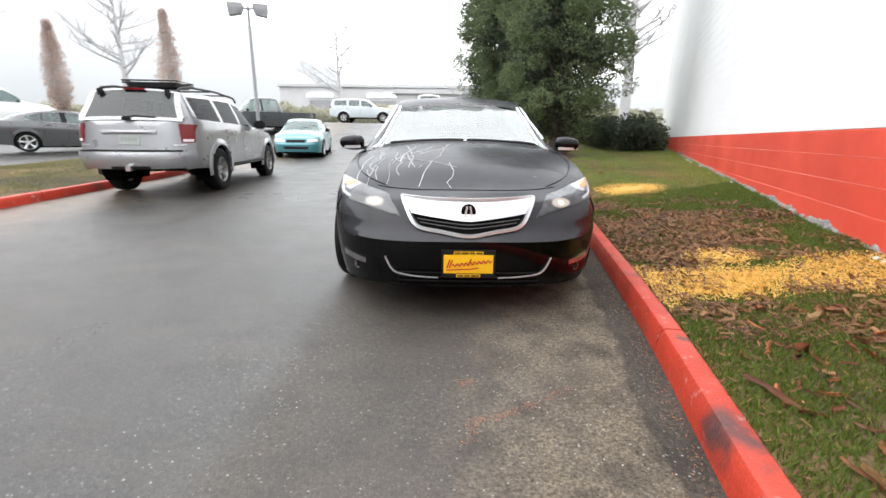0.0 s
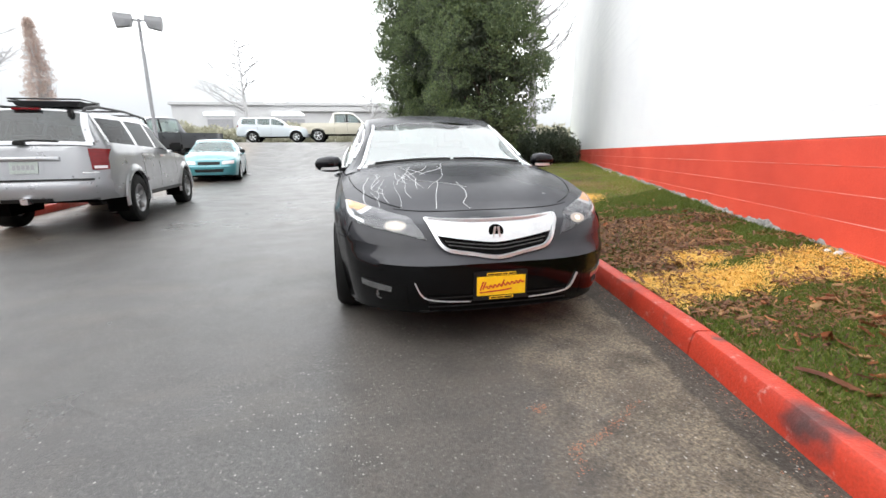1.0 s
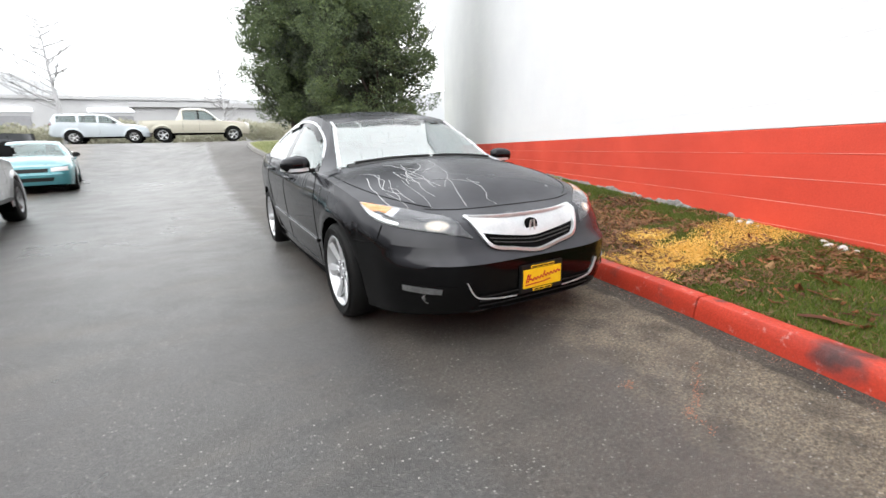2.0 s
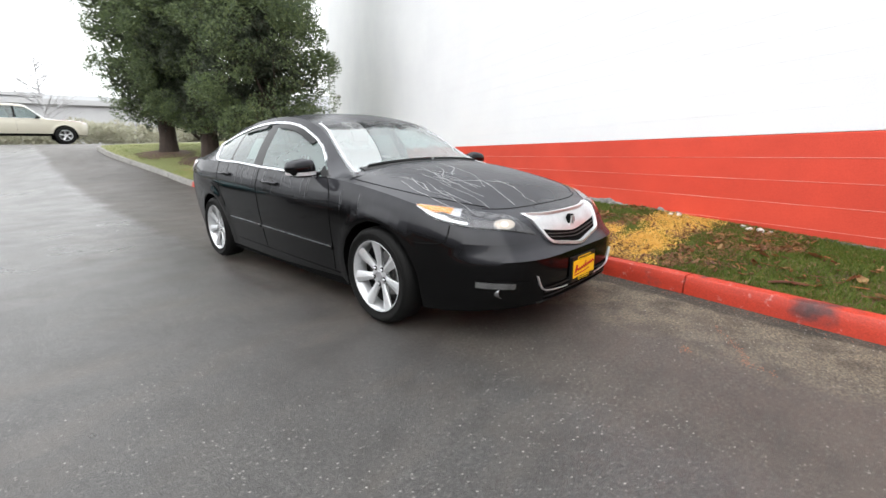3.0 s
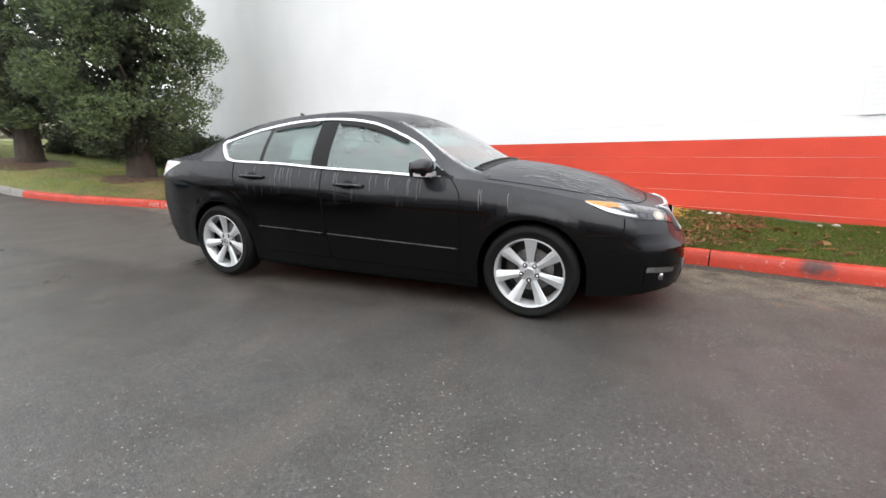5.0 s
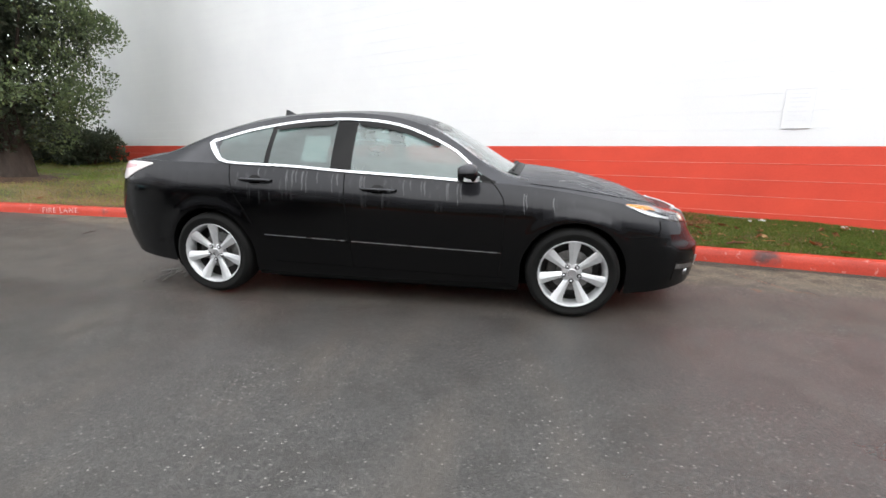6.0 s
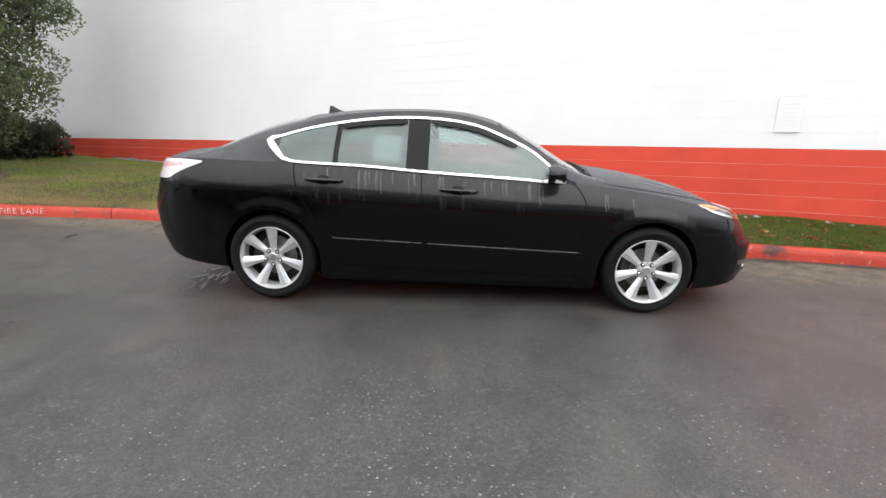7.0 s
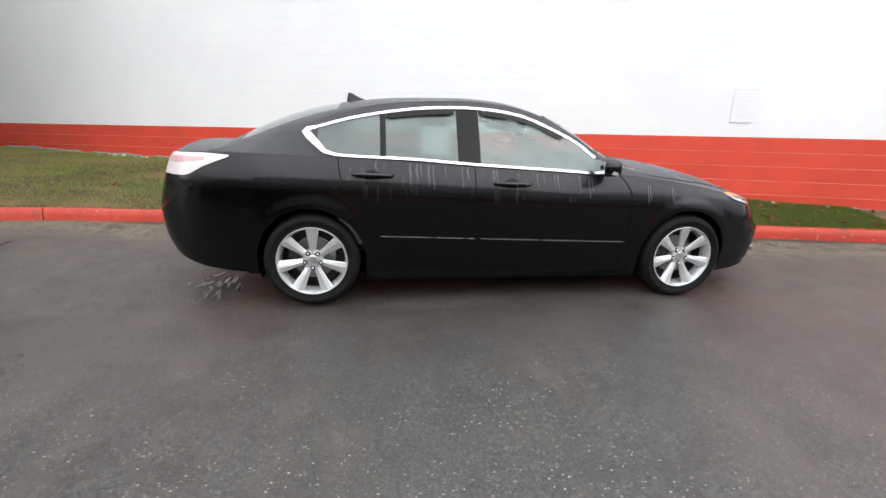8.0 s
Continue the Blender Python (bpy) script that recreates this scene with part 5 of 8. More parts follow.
        part("bezel", fl(wrapped(top, bot, 0.10, 0.985, 0.93, 0.99, 16, 2, 0.0042, 0.004)), "black_trim", lamp, smooth=40)
        spot = tree.find_nearest(Vector((0.575, -0.785, 0.722)))
        n = spot[1] if spot[1].y < 0 else -spot[1]
        disc = lathe(bmesh.new(), [(0.0026, 0.019), (0.0040, 0.012), (0.0046, 0.0)], 28, "z")
        disc.transform(Matrix.Translation(spot[0] + n * 0.001) @ n.to_track_quat("Z", "Y").to_matrix().to_4x4() @ Matrix.Diagonal((1.15, 0.8, 1, 1)))
        bowl = lathe(bmesh.new(), [(0.0010, 0.046), (0.0022, 0.040), (0.0026, 0.024), (0.0028, 0.0)], 32, "z")
        bowl.transform(Matrix.Translation(spot[0] + n * 0.001) @ n.to_track_quat("Z", "Y").to_matrix().to_4x4() @ Matrix.Diagonal((1.45, 0.72, 1, 1)))
        part("reflector_bowl", fl(bowl), "bowl_glow", lamp, "reflector bowl lit warm by the lamp", smooth=40)
        part("low_beam", fl(disc), "headlamp_on", lamp, "lit low-beam lamp", smooth=40)
        part("indicator", fl(wrapped(top, bot, 0.02, 0.40, 0.06, 0.60, 10, 4, 0.0038, 0.004)), "amber", lamp, "amber indicator", smooth=40)
        # lower intake, fog lamp, bright trim
        t2 = [(st(0.44, -0.85), 0.392), (st(0.55, -0.80), 0.402), (st(0.70, -0.66), 0.415)]
        b2 = [(st(0.44, -0.85), 0.27), (st(0.55, -0.80), 0.262), (st(0.70, -0.66), 0.275)]
        fog = part("fog_lamp_recess", fl(patch(tree, t2, b2, way, 10, 5, 0.003, 0.02)), "gloss_black", root, smooth=40)
        part("fog_reflector", fl(patch(tree, [(st(0.52, -0.81), 0.384), (st(0.60, -0.75), 0.392), (st(0.70, -0.66), 0.40)], [(st(0.53, -0.81), 0.352), (st(0.60, -0.75), 0.356), (st(0.70, -0.66), 0.366)], way, 8, 3, 0.007, 0.005)), "smoked_lens", fog, "clear lamp strip", smooth=40)
        hit, nrm, _, _ = tree.ray_cast(Vector((0.66, -4, 0.328)), Vector((0, 1, 0)))
        bm = lathe(bmesh.new(), [(-0.03, 0.034), (0.010, 0.032), (0.010, 0.026), (0.002, 0.022), (0.008, 0.0)], 20, "y")
        for v in bm.verts:
            v.co.y = -v.co.y
        bm.transform(Matrix.Translation(hit + Vector((0, 0.016, 0))))
        part("fog_lamp", fl(bm), "smoked_lens", fog, "round fog lamp", smooth=40)
        line = spline_2([(0.175, 0.292), (0.31, 0.300), (0.42, 0.318), (0.452, 0.345), (0.485, 0.412)])
        bm = bmesh.new()
        sweep(bm, [on_nose(*line(k / 20), 0.007)[0] for k in range(21)], 0.0030, 0.006)
        part("intake_trim", fl(bm), "alloy", root, "thin bright trim", smooth=40)
    intake = part("lower_intake", patch(tree, [(-0.42, 0.345), (0, 0.335), (0.42, 0.345)], [(-0.40, 0.245), (0, 0.235), (0.40, 0.245)], F, 14, 4, 0.003, 0.02), "under", root, smooth=40)
    for k in range(3):
        part("intake_bar", patch(tree, [(-0.41, 0.326 - 0.026 * k), (0.41, 0.326 - 0.026 * k)], [(-0.41, 0.318 - 0.026 * k), (0.41, 0.318 - 0.026 * k)], F, 12, 1, 0.007, 0.004), "black_trim", intake)
    part("chin_spoiler", patch(tree, [(-0.46, 0.244), (0, 0.238), (0.46, 0.244)], [(-0.44, 0.228), (0, 0.218), (0.44, 0.228)], F, 16, 2, 0.008, 0.01), "black_trim", root, smooth=40)
    # dealer plate with its frame; script and small lines stand as plain strokes
    yp = on_nose(0, 0.38, 0.0)[0].y - 0.012
    plate = part("licence_plate", boxed(-0.157, 0.157, yp - 0.004, yp + 0.02, 0.298, 0.462, 0.003), "black_trim", root, "yellow dealer plate in a black frame")
    part("plate_panel", boxed(-0.143, 0.143, yp - 0.008, yp - 0.003, 0.325, 0.436, 0.002), "yellow_plate", plate)
    part("plate_band", boxed(-0.085, 0.085, yp - 0.008, yp - 0.003, 0.440, 0.456), "yellow_plate", plate)
    part("plate_band", boxed(-0.070, 0.070, yp - 0.008, yp - 0.003, 0.303, 0.319), "yellow_plate", plate)
    for a, b in ((-0.08, -0.045), (-0.04, 0.0), (0.006, 0.035), (0.042, 0.08)):
        part("text_bar", boxed(a, b, yp - 0.0095, yp - 0.006, 0.444, 0.452), "black_trim", plate)
    for a, b in ((-0.062, -0.03), (-0.024, 0.01), (0.016, 0.062)):
        part("text_bar", boxed(a, b, yp - 0.0095, yp - 0.006, 0.307, 0.315), "black_trim", plate)
    # the script stands as a flowing ribbon with three taller strokes
    bm = bmesh.new()
    wave = [(-0.095 + 0.225 * k / 72, yp - 0.0095, 0.372 + 0.028 * k / 72 + 0.0085 * math.sin(2 * math.pi * 9 * k / 72)) for k in range(73)]
    sweep(bm, wave, 0.0030, 0.0015)
    part("script_stroke", bm, "red_ink", plate)
    for x, h in ((-0.118, 0.050), (-0.104, 0.046), (0.004, 0.040)):
        bm = bmesh.new()
        base = 0.358 + 0.12 * (x + 0.12)
        sweep(bm, [(x - 0.006, yp - 0.0095, base), (x + 0.004, yp - 0.0095, base + h * 0.6), (x + 0.012, yp - 0.0095, base + h)], 0.0036, 0.0015, Vector((1, 0, 0)))
        part("script_stroke", bm, "red_ink", plate)
    bm = bmesh.new()
    sweep(bm, [(-0.128, yp - 0.0095, 0.345), (0.02, yp - 0.0095, 0.353), (0.06, yp - 0.0095, 0.360)], 0.003, 0.0015)
    part("script_stroke", bm, "red_ink", plate)
    # bright line round the side windows, window visors, door gear
    for flip in (1, -1):
        fl = (lambda b: b) if flip > 0 else mirrored
        lower = [(y, sh.dlo_b(y) - 0.004) for y in [0.72 + 0.075 * k for k in range(25)]] + [(2.60, 1.04)]
        tip = [(2.67, 1.06), (2.725, 1.11), (2.775, 1.155), (2.80, 1.18), (2.785, 1.198)]
        upper = [(y, sh.dlo_t(y) + 0.006) for y in [2.73, 2.63, 2.52, 2.42, 2.31, 2.2, 2.11, 2.0, 1.9, 1.8, 1.7, 1.6, 1.5, 1.4, 1.3, 1.2, 1.1, 1.0, 0.92, 0.86, 0.79, 0.74]]
        ring = lower + tip + upper
        wd = [0.008] * len(lower) + [0.014, 0.021, 0.025, 0.022, 0.014] + [0.0085] * len(upper)
        bm = bmesh.new()
        nrm = [(Vector((-(ring[min(k + 1, len(ring) - 1)][1] - ring[k - 1 if k else 0][1]), ring[min(k + 1, len(ring) - 1)][0] - ring[k - 1 if k else 0][0]))).normalized() for k in range(len(ring))]
        sweep(bm, [sh.on_cabin(y, z, 0.004) for y, z in ring], wd, 0.008, [Vector((-0.35 * n.y, n.x, n.y)) for n in nrm])
        part("window_trim", fl(bm), "satin_chrome", root, "bright trim round the side windows", smooth=50)
        for a, b in ((0.98, 1.61), (1.79, 2.268)):
            bm = bmesh.new()
            n = 18
            rows = []
            for k in range(n + 1):
                y = a + (b - a) * k / n
                zt = sh.dlo_t(y) - 0.004
                h = 0.040 * min(1, 7 * k / n + 0.55, 7 * (n - k) / n + 0.55)
                pts = [sh.on_cabin(y, z, 0.0) + Vector((o, 0, 0.3 * o)) for z, o in ((zt, 0.003), (zt, 0.010), (zt - h * 0.5, 0.015), (zt - h, 0.016), (zt - h, 0.011))]
                rows.append([bm.verts.new(p) for p in pts])
            for p, q in zip(rows, rows[1:]):
                for k in range(5):
                    bm.faces.new((p[k], p[(k + 1) % 5], q[(k + 1) % 5], q[k]))
            bm.faces.new(rows[0])
            bm.faces.new(rows[-1])
            part("window_visor", fl(bm), "gloss_black", root, "smoked rain visor", smooth=50)
        for y, z in ((1.40, 0.872), (2.36, 0.918)):
            bm = bmesh.new()
            tube(bm, [sh.on_side(y + d, z + 0.02 * d, o) for d, o in ((-0.135, 0.002), (-0.12, 0.020), (-0.07, 0.032), (0.0, 0.036), (0.06, 0.034), (0.11, 0.022), (0.13, 0.002))], [0.009, 0.012, 0.014, 0.0145, 0.014, 0.012, 0.009], 12)
            dh = part("door_handle", fl(bm), "black_paint", root, smooth=50)
            bm = bmesh.new()
            rows = [[bm.verts.new(sh.on_side(y + 0.005 + 0.050 * c * r, z - 0.002 + 0.036 * s * r, 0.0022)) for c, s in ((math.cos(2 * math.pi * k / 20), math.sin(2 * math.pi * k / 20)) for k in range(20))] for r in (1, 0.6, 0.2)]
            for p, q in zip(rows, rows[1:]):
                for k in range(20):
                    bm.faces.new((p[k], p[(k + 1) % 20], q[(k + 1) % 20], q[k]))
            bm.faces.new(rows[-1])
            part("handle_cup", fl(bm), "gloss_black", dh, smooth=50)
        for a, b in ((0.50, 1.61), (1.65, 2.31)):
            bm = bmesh.new()
            sweep(bm, [sh.on_side(a + (b - a) * k / 12, 0.425 + 0.028 * (a + (b - a) * k / 12), 0.004) for k in range(13)], 0.011, 0.008)
            part("side_moulding", fl(bm), "gloss_black", root, smooth=50)
            bm = bmesh.new()
            sweep(bm, [sh.on_side(a + (b - a) * k / 12, 0.437 + 0.028 * (a + (b - a) * k / 12), 0.007) for k in range(13)], 0.0018, 0.003)
            part("moulding_highlight_strip", fl(bm), "satin_chrome", root, smooth=50)
        bm = bmesh.new()
        sweep(bm, [sh.on_side(0.47 + 1.78 * k / 16, 0.252 + 0.018 * 1.78 * k / 16, 0.003) for k in range(17)], 0.0025, 0.004)
        part("sill_trim", fl(bm), "gloss_black", root, smooth=50)
        seams = [
            [(1.665, 0.985), (1.655, 0.8), (1.635, 0.6), (1.62, 0.42), (1.61, 0.28)],
            [(0.60, 0.955), (0.53, 0.88), (0.495, 0.8), (0.49, 0.6), (0.50, 0.4), (0.52, 0.27)],
            [(2.585, 1.03), (2.575, 0.93), (2.53, 0.80), (2.46, 0.68), (2.41, 0.58)],
            [(-0.33, 0.60), (-0.45, 0.605), (-0.56, 0.615), (-0.60, 0.66), (-0.61, 0.71)],
        ]
        for pts in seams:
            g = spline_2(pts)
            bm = bmesh.new()
            sweep(bm, [sh.on_side(*g(k / 16), 0.0005) for k in range(17)], 0.003, 0.002, Vector((0, 1, 0.2)))
            part("panel_gap", fl(bm), "seam", root)
        bm = bmesh.new()
        sweep(bm, [sh.deck_at(-0.70 + 1.02 * k / 20, 0.06 + 0.25 * (1 - k / 20) ** 2.5) + Vector((0, 0, 0.001)) for k in range(21)], 0.0025, 0.0015, Vector((1, 0, 0)))
        part("panel_gap", fl(bm), "seam", root)
        if flip > 0:
            bm = bmesh.new()
            pts = []
            for k in range(29):
                x = -0.56 + 1.12 * k / 28
                hit = tree.ray_cast(Vector((x, -0.70 + 0.10 * (abs(x) / 0.56) ** 3, 3)), Vector((0, 0, -1)))[0]
                pts.append(hit + Vector((0, 0, 0.001)))
            sweep(bm, pts, 0.003, 0.0015, Vector((0, 1, 0)))
            part("panel_gap", bm, "seam", root)
        # bright edge along the windscreen pillar
        bm = bmesh.new()
        sweep(bm, [sh.top(0.40 + 0.72 * k / 18, 0.055) + Vector((0.0, -0.003, 0.004)) for k in range(19)], 0.011, 0.005, Vector((1, 0, 0)))
        part("screen_trim", fl(bm), "satin_chrome", root, "bright windscreen pillar trim", smooth=50)
        # door mirror
        bm = bmesh.new()
        bmesh.ops.create_cube(bm, size=1)
        bmesh.ops.subdivide_edges(bm, edges=bm.edges[:], cuts=5, use_grid_fill=True)
        for v in bm.verts:
            d = v.co.normalized()
            v.co = v.co.lerp(d * 0.60, 0.72)
            t = 0.8 + 0.25 * (v.co.x + 0.5)
            v.co = Vector((v.co.x * 0.20, v.co.y * 0.125 * t - 0.05 * (0.5 - v.co.x) * 0.2, v.co.z * 0.125 * (0.86 + 0.2 * (0.5 - v.co.x))))
        bm.transform(Matrix.Translation((0.985, 0.745, 1.005)))
        mirror = part("door_mirror", fl(bm), "black_paint", root, "black door mirror with a clear lamp strip", smooth=60)
        bm = bmesh.new()
        sweep(bm, [(0.90, 0.688, 0.972), (0.96, 0.678, 0.968), (1.03, 0.69, 0.968), (1.075, 0.725, 0.972), (1.085, 0.76, 0.975)], 0.012, 0.012)
        part("mirror_lamp", fl(bm), "alloy", mirror, smooth=50)
        bm = bmesh.new()
        box(bm, 0.80, 0.93, 0.70, 0.78, 0.945, 0.975, 0.01)
        part("mirror_arm", fl(bm), "black_trim", mirror)
        bm = boxed(0.91, 1.06, 0.800, 0.806, 0.955, 1.05, 0.002)
        part("mirror_glass", fl(bm), "chrome", mirror)
        bm = bmesh.new()
        q = [bm.verts.new(sh.on_cabin(y, z, 0.004)) for y, z in ((0.60, 0.955), (0.72, 0.955), (0.72, 1.02))]
        bm.faces.new(q)
        bmesh.ops.solidify(bm, geom=bm.faces[:], thickness=0.004)
        part("mirror_sail", fl(bm), "gloss_black", root)
        # tail lamp wraps the rear corner
        back = (-math.sin(radians(115)), math.cos(radians(115)))

        def sb(x, y):
            return x * math.cos(radians(115)) + y * math.sin(radians(115))
        tl = part("tail_lamp", fl(patch(tree, [(sb(0.86, 3.27), 1.022), (sb(0.85, 3.45), 1.03), (sb(0.80, 3.62), 1.026), (sb(0.66, 3.76), 1.01)], [(sb(0.86, 3.27), 1.010), (sb(0.85, 3.42), 0.95), (sb(0.82, 3.56), 0.888), (sb(0.68, 3.78), 0.88)], back, 14, 5, 0.006, 0.01, 0.004)), "white_lens", root, "pale clear tail lamp", smooth=50)
        part("tail_reflector", fl(patch(tree, [(sb(0.85, 3.42), 1.006), (sb(0.80, 3.62), 1.002), (sb(0.70, 3.73), 0.995)], [(sb(0.85, 3.42), 0.985), (sb(0.82, 3.60), 0.965), (sb(0.70, 3.74), 0.96)], back, 10, 2, 0.011, 0.004)), "pink_lens", tl, smooth=50)
        seat(root, flip * 0.37, 1.42, 0.42)
    for x in (-0.42, 0.42):
        seat(root, x, 2.12, 0.36, 0.6)
    steering(root, 0.37, 1.02, 0.86)
    bm = bmesh.new()
    rows = [[bm.verts.new((x, y + 0.06 * (1 - (x / 0.74) ** 2) * q, z)) for x in [-0.74 + 1.48 * k / 12 for k in range(13)]] for y, z, q in ((0.50, 0.965, -1), (0.70, 0.985, 0), (0.86, 0.97, 0), (0.92, 0.90, 0), (0.92, 0.62, 0))]
    for p, q in zip(rows, rows[1:]):
        for k in range(12):
            bm.faces.new((p[k], p[k + 1], q[k + 1], q[k]))
    part("dashboard", bm, "black_trim", root, smooth=40)
    part("cabin_floor", boxed(-0.78, 0.78, 0.62, 3.05, 0.36, 0.40), "black_trim", root)
    part("parcel_shelf", boxed(-0.66, 0.66, 2.62, 3.12, 0.98, 1.01, 0.01), "black_trim", root)
    for q in (-1, 1):
        part("door_lining", boxed(q * 0.80, q * 0.835, 0.72, 2.60, 0.42, 0.935, 0.012), "leather", root)
    bm = bmesh.new()
    box(bm, -0.12, 0.12, 1.06, 1.085, 1.245, 1.315, 0.012)
    box(bm, -0.012, 0.012, 1.07, 1.10, 1.30, 1.37)
    part("interior_mirror", bm, "black_trim", root)
    bm = bmesh.new()
    rows = [[bm.verts.new(sh.on_cabin(y, z, -0.03 - d)) for y, z in ((1.83, 1.05), (2.03, 1.055), (2.03, 1.24), (1.83, 1.235))] for d in (0, 0.003)]
    for r in rows:
        for v in r:
            v.co.x = -v.co.x
    bm.faces.new(rows[0])
    bm.faces.new(rows[1][::-1])
    for k in range(4):
        bm.faces.new((rows[0][k], rows[0][(k + 1) % 4], rows[1][(k + 1) % 4], rows[1][k]))
    part("window_sheet", bm, "paper", root, "paper sheet hung inside the rear window")
    bm = bmesh.new()
    cowl = []
    for k in range(25):
        x = -0.66 + 1.32 * k / 24
        y0 = 0.385 + 0.05 * (x / 0.66) ** 2
        cowl.append([tree.ray_cast(Vector((x, y0 + d, 3)), Vector((0, 0, -1)))[0] + Vector((0, 0, h)) for d, h in ((-0.035, 0.001), (-0.02, 0.008), (0.035, 0.008), (0.05, 0.002))])
    cowl = [[bm.verts.new(p) for p in r] for r in cowl]
    for p, q in zip(cowl, cowl[1:]):
        for k in range(3):
            bm.faces.new((p[k], p[k + 1], q[k + 1], q[k]))
    part("cowl_panel", bm, "black_trim", root, "black plastic cowl below the windscreen", smooth=40)
    for x0, x1, reach in ((-0.60, 0.02, 0.020), (0.05, 0.64, 0.030)):
        bm = bmesh.new()
        pts = []
        for k in range(13):
            x = x0 + (x1 - x0) * k / 12
            y = 0.412 + 0.05 * (x / 0.66) ** 2 + reach * math.sin(math.pi * k / 12) * 0.5
            pts.append(tree.ray_cast(Vector((x, y, 3)), Vector((0, 0, -1)))[0] + Vector((0, -0.006, 0.016)))
        sweep(bm, pts, 0.007, 0.006, Vector((0, 0.6, 0.8)))
        part("wiper", bm, "black_trim", root, "black windscreen wiper")
    bm = bmesh.new()
    rows = [[bm.verts.new((x * w, y, z)) for x, z in ((-1, 1.405), (0, zz), (1, 1.405))] for y, w, zz in ((2.40, 0.004, 1.42), (2.47, 0.028, 1.445), (2.53, 0.026, 1.475), (2.56, 0.012, 1.482), (2.575, 0.006, 1.41))]
    for p, q in zip(rows, rows[1:]):
        for k in range(2):
            bm.faces.new((p[k], p[k + 1], q[k + 1], q[k]))
    part("roof_fin", bm, "black_paint", root, smooth=40)
    # dried water trails over the bonnet
    rng = random.Random(21)
    for k in range(20):
        x, y = rng.uniform(-0.72, -0.10), rng.uniform(-0.35, 0.22)
        pts = []
        step = Vector((rng.uniform(-0.5, 0.5), -1)).normalized()
        for j in range(rng.randint(5, 11)):
            hit, nrm, _, _ = tree.ray_cast(Vector((x, y, 3)), Vector((0, 0, -1)))
            if hit is None or y < -0.70 or abs(x) > 0.74:
                break
            pts.append(hit + nrm * 0.0012)
            step = (step + Vector((rng.gauss(0, 0.32), rng.gauss(-0.12, 0.25)))).normalized()
            x, y = x + step.x * 0.07, y + step.y * 0.07
        if len(pts) > 3:
            bm = bmesh.new()
            sweep(bm, pts, rng.uniform(0.0012, 0.0028), 0.0006, Vector((1, 0.3, 0)))
            part("water_trail", bm, "water_mark", root)
    # pale runs below the window line, gathered where the seals let water down
    for side in (1, -1):
        for y0, y1, count, reach in ((1.86, 2.14, 9, 0.13), (2.28, 2.34, 2, 0.10), (1.70, 1.76, 3, 0.12), (1.50, 1.58, 3, 0.10), (1.02, 1.22, 5, 0.14), (0.78, 0.94, 4, 0.15), (0.30, 0.36, 2, 0.13), (0.12, 0.16, 1, 0.10)):
            for k in range(count):
                y = rng.uniform(y0, y1)
                zt = min(sh.sh(y), sh.dlo_b(y)) - (0.012 if y > 0.6 else 0.05)
                ln = reach * rng.uniform(0.45, 1.25)
                bm = bmesh.new()
                sweep(bm, [sh.on_side(y + 0.004 * math.sin(5 * u), zt - ln * u, 0.0012) for u in (0, 0.2, 0.4, 0.6, 0.8, 1.0)], [q * rng.uniform(0.7, 1.4) for q in (0.003, 0.0042, 0.0036, 0.003, 0.0024, 0.0014)], 0.0005, Vector((0, 1, 0)))
                part("water_trail", bm if side > 0 else mirrored(bm), "drip_mark", root)
    return root


build_sedan()


